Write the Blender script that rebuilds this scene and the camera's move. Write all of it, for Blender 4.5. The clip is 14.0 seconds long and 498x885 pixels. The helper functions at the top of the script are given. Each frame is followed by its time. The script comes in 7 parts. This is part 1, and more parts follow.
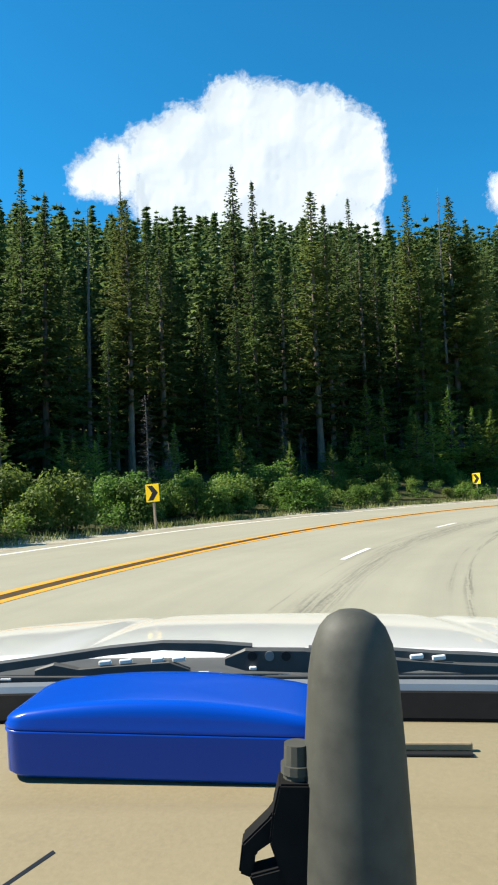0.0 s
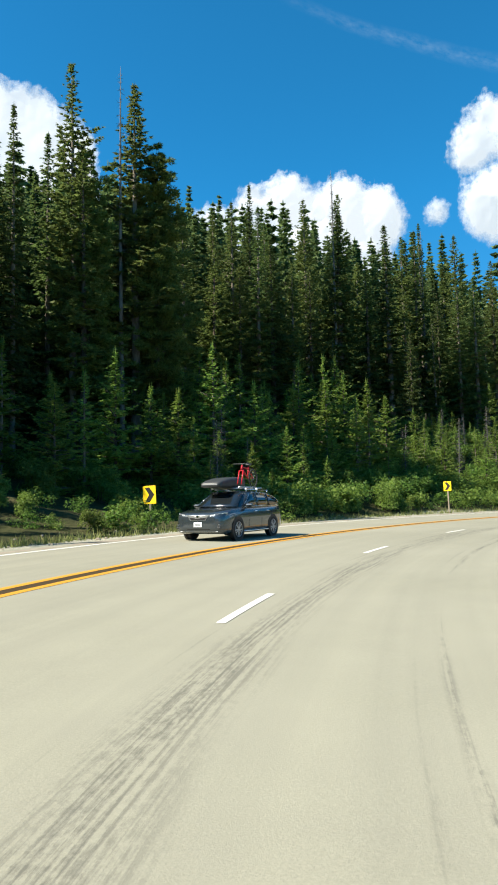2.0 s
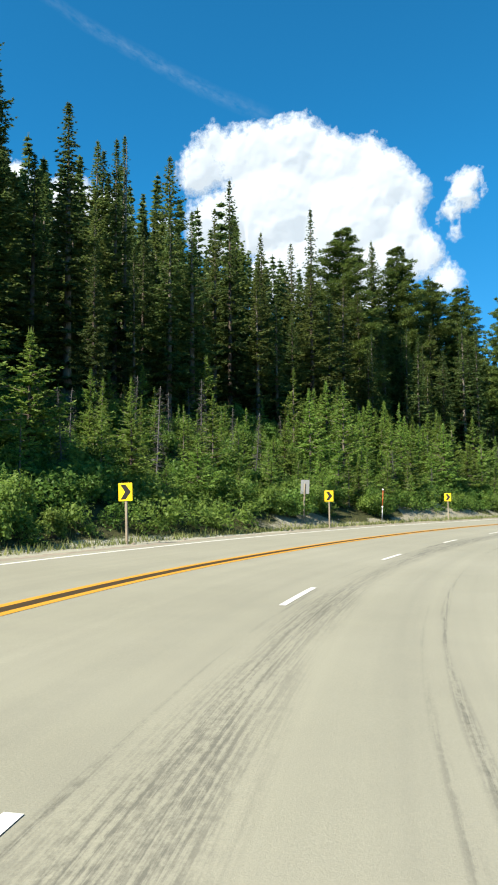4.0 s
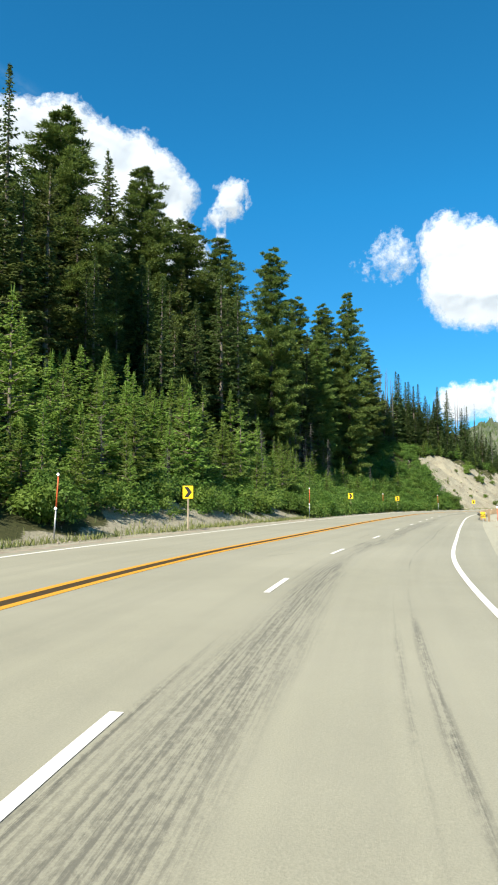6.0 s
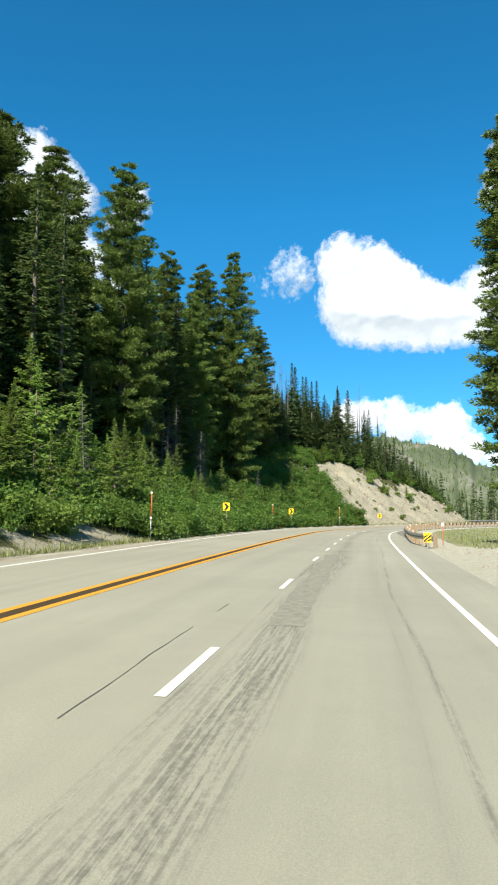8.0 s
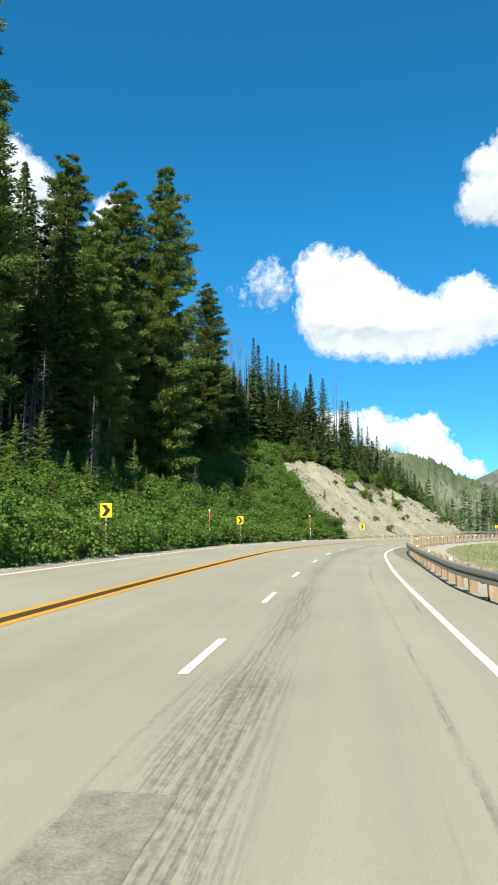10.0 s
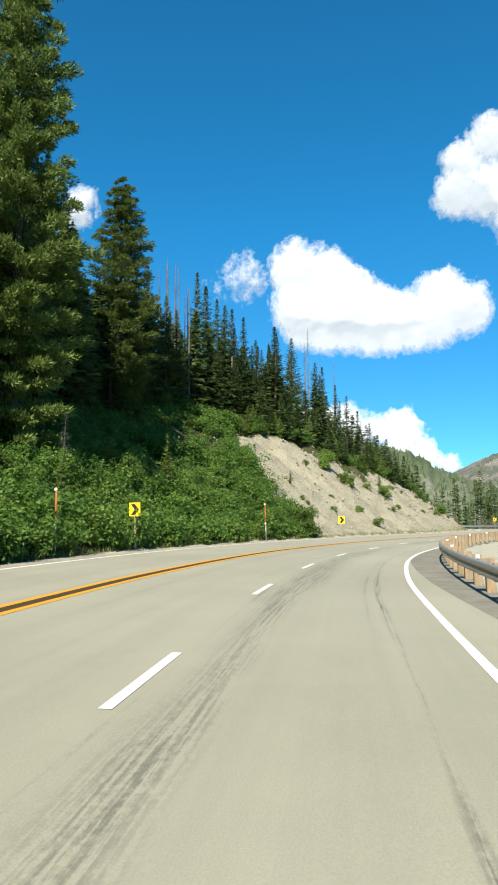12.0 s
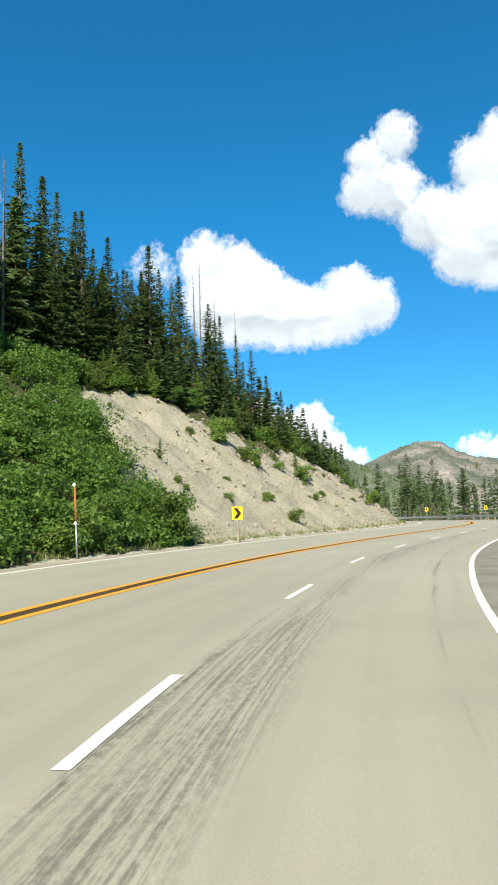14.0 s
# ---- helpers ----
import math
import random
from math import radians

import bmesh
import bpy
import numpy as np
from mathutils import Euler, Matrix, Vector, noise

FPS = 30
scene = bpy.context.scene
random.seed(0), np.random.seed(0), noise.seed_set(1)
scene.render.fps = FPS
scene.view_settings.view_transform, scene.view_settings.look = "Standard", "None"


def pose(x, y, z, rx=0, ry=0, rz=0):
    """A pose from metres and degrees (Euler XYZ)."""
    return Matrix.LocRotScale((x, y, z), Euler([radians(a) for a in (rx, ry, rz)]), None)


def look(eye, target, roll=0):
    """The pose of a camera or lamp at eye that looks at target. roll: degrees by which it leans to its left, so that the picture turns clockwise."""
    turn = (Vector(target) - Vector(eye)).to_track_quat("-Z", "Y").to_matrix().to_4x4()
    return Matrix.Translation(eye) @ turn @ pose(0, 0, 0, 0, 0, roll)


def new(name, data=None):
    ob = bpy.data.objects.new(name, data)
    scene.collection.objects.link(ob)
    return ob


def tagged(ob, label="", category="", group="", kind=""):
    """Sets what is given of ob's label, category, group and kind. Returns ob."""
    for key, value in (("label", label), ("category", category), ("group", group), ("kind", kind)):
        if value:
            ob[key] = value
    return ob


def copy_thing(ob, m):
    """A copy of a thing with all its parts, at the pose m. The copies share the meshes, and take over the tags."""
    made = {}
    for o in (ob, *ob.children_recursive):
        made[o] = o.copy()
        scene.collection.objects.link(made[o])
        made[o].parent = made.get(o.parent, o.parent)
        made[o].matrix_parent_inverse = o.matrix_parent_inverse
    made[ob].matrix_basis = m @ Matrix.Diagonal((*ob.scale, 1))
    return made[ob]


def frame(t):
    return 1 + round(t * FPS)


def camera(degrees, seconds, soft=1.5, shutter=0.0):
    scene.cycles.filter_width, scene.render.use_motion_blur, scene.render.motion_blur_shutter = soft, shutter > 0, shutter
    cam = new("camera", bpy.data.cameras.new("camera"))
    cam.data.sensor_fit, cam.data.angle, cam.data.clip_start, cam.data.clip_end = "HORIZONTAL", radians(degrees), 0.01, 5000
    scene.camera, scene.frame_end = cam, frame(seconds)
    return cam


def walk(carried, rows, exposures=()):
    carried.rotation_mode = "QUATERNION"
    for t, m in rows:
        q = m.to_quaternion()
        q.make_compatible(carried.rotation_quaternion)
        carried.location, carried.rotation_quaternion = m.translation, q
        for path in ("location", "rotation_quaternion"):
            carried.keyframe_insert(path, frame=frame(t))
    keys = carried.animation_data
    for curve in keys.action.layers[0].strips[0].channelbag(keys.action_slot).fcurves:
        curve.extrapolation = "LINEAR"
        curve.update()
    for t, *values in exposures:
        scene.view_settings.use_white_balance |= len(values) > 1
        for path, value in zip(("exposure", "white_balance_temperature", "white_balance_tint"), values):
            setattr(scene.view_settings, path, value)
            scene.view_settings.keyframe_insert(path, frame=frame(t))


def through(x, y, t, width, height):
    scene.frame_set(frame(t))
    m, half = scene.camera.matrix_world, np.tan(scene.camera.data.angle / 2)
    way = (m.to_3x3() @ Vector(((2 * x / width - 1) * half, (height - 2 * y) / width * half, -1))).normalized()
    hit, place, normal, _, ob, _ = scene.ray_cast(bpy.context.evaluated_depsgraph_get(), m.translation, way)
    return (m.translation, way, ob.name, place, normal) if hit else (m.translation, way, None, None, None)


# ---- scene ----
LENS = 38.95
cam = camera(LENS, 14.0, soft=2.0)
PATH = [
    (0, (0.006, -0.007, 1.516), (0.081, 9.970, 2.196), -2.19),
    (0.5, (1.308, 6.765, 1.482), (2.532, 16.667, 2.153), -2.08),
    (1, (3.405, 13.264, 1.427), (5.700, 22.970, 2.158), -1.87),
    (1.5, (6.024, 19.510, 1.414), (9.251, 28.942, 2.197), -1.37),
    (2, (9.337, 25.342, 1.429), (13.512, 34.393, 2.245), -1.16),
    (2.5, (13.116, 30.955, 1.505), (18.129, 39.569, 2.316), -0.91),
    (3, (17.680, 36.199, 1.551), (23.526, 44.267, 2.400), -0.67),
    (3.5, (22.655, 40.994, 1.583), (29.281, 48.432, 2.463), -0.45),
    (4, (28.104, 45.243, 1.637), (35.451, 51.968, 2.524), -0.31),
    (4.2, (30.430, 46.846, 1.673), (38.041, 53.276, 2.526), -0.13),
    (6.3, (57.639, 58.078, 1.642), (66.901, 61.729, 2.581), 0.01),
    (6.5, (60.292, 58.758, 1.605), (69.609, 62.248, 2.607), 0.23),
    (7, (66.813, 60.292, 1.580), (76.267, 63.387, 2.609), 0.31),
    (7.5, (73.299, 61.329, 1.662), (82.851, 64.101, 2.696), 0.31),
    (8, (79.873, 62.188, 1.670), (89.485, 64.748, 2.706), 0.13),
    (8.2, (82.500, 62.464, 1.691), (92.129, 64.944, 2.753), 0.28),
    (10.3, (110.599, 65.376, 1.571), (120.278, 67.594, 2.753), -0.11),
    (10.5, (113.271, 65.685, 1.534), (122.966, 67.851, 2.679), -0.22),
    (11, (119.992, 66.208, 1.533), (129.699, 68.318, 2.681), -0.23),
    (11.5, (126.896, 66.736, 1.539), (136.626, 68.757, 2.657), -0.47),
    (12, (133.927, 67.203, 1.500), (143.674, 69.128, 2.635), -0.42),
    (12.5, (140.754, 67.517, 1.526), (150.518, 69.365, 2.648), -0.57),
    (13, (147.623, 68.058, 1.473), (157.413, 69.773, 2.573), -0.72),
    (13.5, (154.544, 68.221, 1.470), (164.385, 69.598, 2.595), -1.03),
    (14, (161.638, 68.062, 1.474), (171.558, 68.761, 2.530), -1.89),
]
EXPOSURES = [(0, 1.31), (1, 1.32), (2.5, 1.33), (4.2, 1.27), (6.3, 1.21), (10.5, 1.17), (14, 1.14)]
walk(cam, [(t, look(eye, target, roll)) for t, eye, target, roll in PATH], EXPOSURES)

# ---- world and sun ----
SUN_FROM = Vector((-1.0, 0.06, 0.0)).normalized()
SUN_UP = 45.0
world = bpy.data.worlds.new("sky")
world.use_nodes = True
scene.world = world
wn = world.node_tree.nodes
sky = wn.new("ShaderNodeTexSky")
sky.sky_type = "NISHITA"
sky.sun_disc = False
sky.sun_elevation = radians(SUN_UP)
sky.sun_rotation = math.atan2(SUN_FROM.x, SUN_FROM.y)
sky.altitude = 1800
sky.air_density, sky.dust_density, sky.ozone_density = 0.75, 0.0, 3.0
tint = wn.new("ShaderNodeMix")
tint.data_type, tint.blend_type = "RGBA", "MULTIPLY"
tint.inputs[0].default_value = 1.0
height = wn.new("ShaderNodeSeparateXYZ")
world.node_tree.links.new(wn.new("ShaderNodeTexCoord").outputs["Generated"], height.inputs[0])
fade = wn.new("ShaderNodeValToRGB")
fade.color_ramp.elements[0].position, fade.color_ramp.elements[0].color = 0.0, (0.25, 0.54, 0.60, 1.0)
fade.color_ramp.elements[1].position, fade.color_ramp.elements[1].color = 0.40, (0.13, 0.86, 1.0, 1.0)
world.node_tree.links.new(height.outputs[2], fade.inputs[0])
world.node_tree.links.new(fade.outputs[0], tint.inputs[7])
world.node_tree.links.new(sky.outputs[0], tint.inputs[6])
world.node_tree.links.new(tint.outputs[2], wn["Background"].inputs[0])
wn["Background"].inputs[1].default_value = 0.106

sun_data = bpy.data.lights.new("sun", "SUN")
sun_data.energy = 4.8
sun_data.angle = radians(0.53)
sun_data.color = (1.0, 0.93, 0.80)
sun = new("sun", sun_data)
sun_way = Vector((SUN_FROM.x * math.cos(radians(SUN_UP)), SUN_FROM.y * math.cos(radians(SUN_UP)), math.sin(radians(SUN_UP))))
sun.matrix_world = Matrix.Translation((0, 0, 300)) @ sun_way.to_track_quat("Z", "Y").to_matrix().to_4x4()


# ---- materials ----
class Nodes:
    """A small wrapper to write node trees briefly."""

    def __init__(self, name):
        self.mat = bpy.data.materials.new(name)
        self.mat.use_nodes = True
        self.tree = self.mat.node_tree
        self.bsdf = self.tree.nodes["Principled BSDF"]
        self.out = self.tree.nodes["Material Output"]

    def add(self, kind, **settings):
        node = self.tree.nodes.new(kind)
        for key, value in settings.items():
            if key == "operation":
                node.operation = value
            elif key == "blend_type":
                node.blend_type = value
            elif key == "data_type":
                node.data_type = value
            elif key == "attribute_name":
                node.attribute_name = value
        return node

    def link(self, a, b):
        self.tree.links.new(a, b)

    def noise(self, scale, detail=4.0, rough=0.55, coords=None, stretch=None):
        n = self.add("ShaderNodeTexNoise")
        n.inputs["Scale"].default_value = scale
        n.inputs["Detail"].default_value = detail
        n.inputs["Roughness"].default_value = rough
        if coords is None:
            coords = self.add("ShaderNodeNewGeometry").outputs["Position"]
        if stretch:
            m = self.add("ShaderNodeMapping")
            m.inputs["Scale"].default_value = stretch
            self.link(coords, m.inputs["Vector"])
            coords = m.outputs[0]
        self.link(coords, n.inputs["Vector"])
        return n.outputs["Fac"]

    def ramp(self, fac, stops):
        r = self.add("ShaderNodeValToRGB")
        els = r.color_ramp.elements
        while len(els) < len(stops):
            els.new(0.5)
        for e, (p, c) in zip(els, stops):
            e.position = p
            e.color = (*c, 1.0) if len(c) == 3 else c
        self.link(fac, r.inputs[0])
        return r.outputs[0]

    def mix(self, fac, a, b, kind="MIX"):
        m = self.add("ShaderNodeMix", data_type="RGBA", blend_type=kind)
        for slot, v in ((0, fac), (6, a), (7, b)):
            if isinstance(v, (int, float)):
                m.inputs[slot].default_value = v
            elif isinstance(v, tuple):
                m.inputs[slot].default_value = (*v, 1.0)
            else:
                self.link(v, m.inputs[slot])
        return m.outputs[2]

    def math(self, op, a, b=0.0):
        m = self.add("ShaderNodeMath", operation=op)
        for slot, v in ((0, a), (1, b)):
            if isinstance(v, (int, float)):
                m.inputs[slot].default_value = v
            else:
                self.link(v, m.inputs[slot])
        return m.outputs[0]

    def bump(self, height, strength=0.3, distance=0.02):
        b = self.add("ShaderNodeBump")
        b.inputs["Strength"].default_value = strength
        b.inputs["Distance"].default_value = distance
        self.link(height, b.inputs["Height"])
        self.link(b.outputs[0], self.bsdf.inputs["Normal"])

    def done(self, color, rough=0.7, metal=0.0, spec=0.4):
        if isinstance(color, tuple):
            self.bsdf.inputs["Base Color"].default_value = (*color, 1.0)
        else:
            self.link(color, self.bsdf.inputs["Base Color"])
        if isinstance(rough, (int, float)):
            self.bsdf.inputs["Roughness"].default_value = rough
        else:
            self.link(rough, self.bsdf.inputs["Roughness"])
        self.bsdf.inputs["Metallic"].default_value = metal
        self.bsdf.inputs["Specular IOR Level"].default_value = spec
        return self.mat


def leaf_material(name, dark, mid, light, through=0.35, rough=0.6):
    """Foliage: colour varies from clump to clump and from plant to plant; a part of the light goes through."""
    n = Nodes(name)
    island = n.add("ShaderNodeNewGeometry").outputs["Random Per Island"]
    each = n.add("ShaderNodeObjectInfo").outputs["Random"]
    a = n.ramp(island, [(0.0, dark), (0.5, mid), (1.0, light)])
    hue = n.add("ShaderNodeHueSaturation")
    n.link(n.math("ADD", n.math("MULTIPLY", each, 0.02), 0.494), hue.inputs["Hue"])
    n.link(n.math("ADD", n.math("MULTIPLY", each, 0.5), 0.75), hue.inputs["Value"])
    n.link(a, hue.inputs["Color"])
    big = n.noise(0.35, 3.0)
    c = n.mix(n.math("MULTIPLY", big, 0.16), hue.outputs[0], dark)
    n.done(c, rough, 0.0, 0.25)
    t = n.add("ShaderNodeBsdfTranslucent")
    n.link(c, t.inputs["Color"])
    m = n.add("ShaderNodeMixShader")
    m.inputs[0].default_value = through
    n.link(n.bsdf.outputs[0], m.inputs[1])
    n.link(t.outputs[0], m.inputs[2])
    n.link(m.outputs[0], n.out.inputs["Surface"])
    return n.mat


def plain(name, color, rough=0.6, metal=0.0, grain=25.0, vary=0.15, spec=0.4):
    n = Nodes(name)
    a = n.noise(grain, 5.0)
    b = n.noise(grain * 0.13, 3.0)
    dark = tuple(v * (1 - vary) for v in color)
    pale = tuple(min(1.0, v * (1 + vary)) for v in color)
    c = n.mix(b, n.ramp(a, [(0.3, dark), (0.7, pale)]), color)
    n.bump(a, 0.08, 0.005)
    return n.done(c, n.ramp(b, [(0.2, (rough * 0.85,) * 3), (0.8, (min(1, rough * 1.1),) * 3)]), metal, spec)


def bark_material(name, dark, light):
    n = Nodes(name)
    f = n.noise(6.0, 6.0, 0.65, stretch=(1, 1, 0.25))
    g = n.noise(0.7, 3.0)
    c = n.mix(n.math("MULTIPLY", g, 0.5), n.ramp(f, [(0.3, dark), (0.7, light)]), tuple(0.6 * v for v in dark))
    n.bump(f, 0.6, 0.03)
    return n.done(c, 0.9, 0, 0.15)


def asphalt_material():
    n = Nodes("worn grey asphalt")
    pos = n.add("ShaderNodeNewGeometry").outputs["Position"]
    uv = n.add("ShaderNodeUVMap").outputs[0]
    fine = n.noise(60.0, 6.0, 0.7, pos)
    mid = n.noise(1.4, 5.0, 0.6, pos)
    large = n.noise(0.12, 4.0, 0.6, pos)
    along = n.noise(1.0, 4.0, 0.6, uv, (0.023, 1.248, 0.780))
    c = n.ramp(fine, [(0.25, (0.179, 0.172, 0.125)), (0.55, (0.255, 0.247, 0.182)), (0.8, (0.324, 0.314, 0.235))])
    c = n.mix(n.math("MULTIPLY", n.ramp(mid, [(0.35, (0, 0, 0)), (0.7, (1, 1, 1))]), 0.4), c, (0.205, 0.197, 0.152))
    c = n.mix(n.math("MULTIPLY", n.ramp(large, [(0.38, (0, 0, 0)), (0.62, (1, 1, 1))]), 0.45), c, (0.298, 0.287, 0.219))
    streak = n.ramp(along, [(0.40, (0, 0, 0)), (0.75, (1, 1, 1))])
    c = n.mix(n.math("MULTIPLY", streak, 0.36), c, (0.152, 0.149, 0.118))
    # rough scraped strips: on the inner side of the lane dashes, along their edge, and a thin one in the lane
    split = n.add("ShaderNodeSeparateXYZ")
    n.link(uv, split.inputs[0])
    grooves = n.noise(1.0, 4.0, 0.65, uv, (0.45, 22.0, 0.780))
    pits = n.noise(1.0, 5.0, 0.75, uv, (7.5, 15.0, 0.780))
    scrape = n.ramp(n.math("ADD", n.math("MULTIPLY", grooves, 0.6), n.math("MULTIPLY", pits, 0.4)), [(0.43, (1, 1, 1)), (0.55, (0, 0, 0))])
    wander = n.math("MULTIPLY", n.math("SUBTRACT", n.noise(1.0, 2.0, 0.5, uv, (0.045, 0.0, 3.1)), 0.5), 1.6)
    for middle, half, drift, soft, seed, open_at, amount in ((1.16, 0.52, 0.3, 0.40, 1.077, 0.50, 0.66), (1.72, 0.05, 0.25, 0.10, 4.3, 0.50, 0.9), (-0.72, 0.03, 0.4, 0.10, 7.9, 0.44, 0.9), (-0.45, 0.03, 0.4, 0.10, 9.2, 0.52, 0.7)):
        side = n.math("ABSOLUTE", n.math("SUBTRACT", n.math("SUBTRACT", split.outputs[1], middle), n.math("MULTIPLY", wander, drift)))
        patch = n.noise(1.0, 3.0, 0.6, uv, (0.062, 0.3, seed))
        reach = n.math("ADD", n.math("SUBTRACT", half, side), n.math("MULTIPLY", n.math("SUBTRACT", patch, open_at), 4.6 * soft))
        inside = n.ramp(reach, [(0.0, (0, 0, 0)), (soft, (1, 1, 1))])
        c = n.mix(n.math("MULTIPLY", n.math("MULTIPLY", scrape, inside), amount), c, (0.068, 0.066, 0.055))
    n.bump(fine, 0.35, 0.01)
    return n.done(c, 0.85, 0, 0.3)


def paint_material(name, color, wear):
    n = Nodes(name)
    a = n.noise(14.0, 6.0, 0.7)
    b = n.noise(1.3, 4.0)
    chip = n.ramp(n.math("ADD", n.math("MULTIPLY", a, 0.6), n.math("MULTIPLY", b, 0.4)), [(wear - 0.08, (0, 0, 0)), (wear + 0.08, (1, 1, 1))])
    c = n.mix(chip, (0.16, 0.146, 0.11), color)
    n.bump(a, 0.2, 0.004)
    return n.done(c, 0.65, 0, 0.35)


def ground_material(name, stops, scale=0.8, pebble=9.0, strength=0.6):
    n = Nodes(name)
    a = n.noise(scale, 6.0, 0.65)
    b = n.noise(pebble, 5.0, 0.7)
    f = n.math("ADD", n.math("MULTIPLY", a, 0.6), n.math("MULTIPLY", b, 0.4))
    n.bump(b, strength, 0.08)
    return n.done(n.ramp(f, stops), 0.95, 0, 0.1)


M_ASPHALT = asphalt_material()
M_RESEAL = ground_material("darker resealed asphalt", [(0.36, (0.115, 0.111, 0.090)), (0.5, (0.165, 0.159, 0.130)), (0.64, (0.220, 0.212, 0.174))], 1.2, 60.0, 0.25)
M_MILLED = ground_material("milled grey asphalt", [(0.36, (0.140, 0.136, 0.108)), (0.5, (0.200, 0.194, 0.153)), (0.64, (0.262, 0.254, 0.202))], 5.0, 40.0, 0.35)
M_SEAM = plain("dark brown tarred seam", (0.050, 0.034, 0.016), 0.85, 0, 9.0, 0.3, 0.15)
M_COWL = plain("grey-black cowl plastic", (0.060, 0.062, 0.060), 0.55, 0, 40.0, 0.2)
M_WHITE_LINE = paint_material("worn white road paint", (0.66, 0.64, 0.58), 0.30)
M_YELLOW_LINE = paint_material("worn yellow road paint", (0.52, 0.25, 0.022), 0.32)
M_TAR = plain("dark tar and rubber", (0.075, 0.07, 0.06), 0.8, 0, 12.0, 0.3)


def mountainside_material():
    """Forest floor, gravel, bare granite and dry grass, blended by the ground's cover layer with ragged borders."""
    n = Nodes("mountainside ground")
    cover = n.add("ShaderNodeAttribute", attribute_name="cover")
    split = n.add("ShaderNodeSeparateColor")
    n.link(cover.outputs["Color"], split.inputs[0])
    large, mid, fine = n.noise(0.5, 6.0, 0.65), n.noise(4.0, 6.0, 0.7), n.noise(17.0, 5.0, 0.7)
    f = n.math("ADD", n.math("MULTIPLY", large, 0.45), n.math("MULTIPLY", mid, 0.55))
    g = n.math("ADD", n.math("MULTIPLY", mid, 0.4), n.math("MULTIPLY", fine, 0.6))
    c = n.ramp(f, [(0.3, (0.023, 0.026, 0.011)), (0.5, (0.049, 0.053, 0.020)), (0.7, (0.091, 0.076, 0.038))])
    granite = n.ramp(f, [(0.30, (0.144, 0.122, 0.081)), (0.45, (0.262, 0.239, 0.168)), (0.6, (0.336, 0.316, 0.231)), (0.78, (0.400, 0.382, 0.294))])
    granite = n.mix(n.ramp(fine, [(0.39, (1, 1, 1)), (0.48, (0, 0, 0))]), granite, (0.135, 0.117, 0.086))
    granite = n.mix(n.ramp(mid, [(0.58, (0, 0, 0)), (0.68, (0.5, 0.5, 0.5))]), granite, (0.150, 0.138, 0.098))
    gravel = n.ramp(g, [(0.3, (0.235, 0.222, 0.165)), (0.5, (0.345, 0.332, 0.252)), (0.7, (0.430, 0.415, 0.325))])
    dry = n.ramp(f, [(0.32, (0.095, 0.125, 0.035)), (0.5, (0.190, 0.200, 0.090)), (0.66, (0.340, 0.325, 0.240))])
    for k, (color, ragged) in enumerate(((gravel, 0.9), (granite, 0.8), (dry, 0.5))):
        edge = n.math("ADD", split.outputs[k], n.math("MULTIPLY", n.math("SUBTRACT", f, 0.5), ragged))
        c = n.mix(n.ramp(edge, [(0.42, (0, 0, 0)), (0.58, (1, 1, 1))]), c, color)
    n.bump(n.math("ADD", mid, n.math("MULTIPLY", fine, 0.5)), 0.75, 0.13)
    return n.done(c, 0.95, 0, 0.1)


M_GROUND = mountainside_material()
M_VALLEY = ground_material("wooded valley floor", [(0.3, (0.021, 0.034, 0.012)), (0.55, (0.051, 0.072, 0.025)), (0.75, (0.128, 0.128, 0.060))], 0.03, 0.4, 0.4)
M_SPRUCE = leaf_material("dark spruce needles", (0.056, 0.086, 0.025), (0.092, 0.132, 0.038), (0.136, 0.180, 0.052), 0.5)
M_FIR = leaf_material("deep green fir needles", (0.072, 0.110, 0.026), (0.120, 0.170, 0.038), (0.185, 0.240, 0.056), 0.32)
M_PINE = leaf_material("olive green pine needles", (0.080, 0.106, 0.029), (0.128, 0.163, 0.043), (0.180, 0.218, 0.060), 0.5)
M_YOUNG = leaf_material("bright young fir needles", (0.128, 0.192, 0.036), (0.215, 0.312, 0.059), (0.295, 0.395, 0.088), 0.55)
M_SHRUB = leaf_material("fresh green alder leaves", (0.062, 0.112, 0.019), (0.104, 0.182, 0.030), (0.148, 0.232, 0.043), 0.5, 0.55)
M_OLIVE = leaf_material("yellow-green willow leaves", (0.095, 0.146, 0.025), (0.158, 0.228, 0.041), (0.220, 0.292, 0.062), 0.55, 0.55)
M_FAR = leaf_material("distant conifer needles", (0.045, 0.068, 0.025), (0.098, 0.140, 0.044), (0.170, 0.222, 0.074), 0.45)
M_GRASS = leaf_material("roadside grass blades", (0.07, 0.09, 0.025), (0.16, 0.18, 0.05), (0.30, 0.29, 0.11), 0.35)
M_BARK = bark_material("grey-brown bark", (0.045, 0.034, 0.026), (0.16, 0.13, 0.10))
M_PALEBARK = bark_material("pale lodgepole bark", (0.09, 0.075, 0.058), (0.25, 0.215, 0.17))
M_TWIG = bark_material("brittle grey-brown twigs", (0.055, 0.052, 0.047), (0.14, 0.134, 0.124))
M_DEAD = bark_material("weathered grey dead wood", (0.095, 0.088, 0.080), (0.245, 0.234, 0.218))
M_STEEL = plain("galvanised steel", (0.32, 0.325, 0.32), 0.45, 0.7, 18.0, 0.15)
M_TIMBER = bark_material("weathered tan timber", (0.190, 0.138, 0.084), (0.390, 0.300, 0.190))
M_POST = bark_material("grey-brown sign post timber", (0.20, 0.16, 0.11), (0.42, 0.36, 0.27))
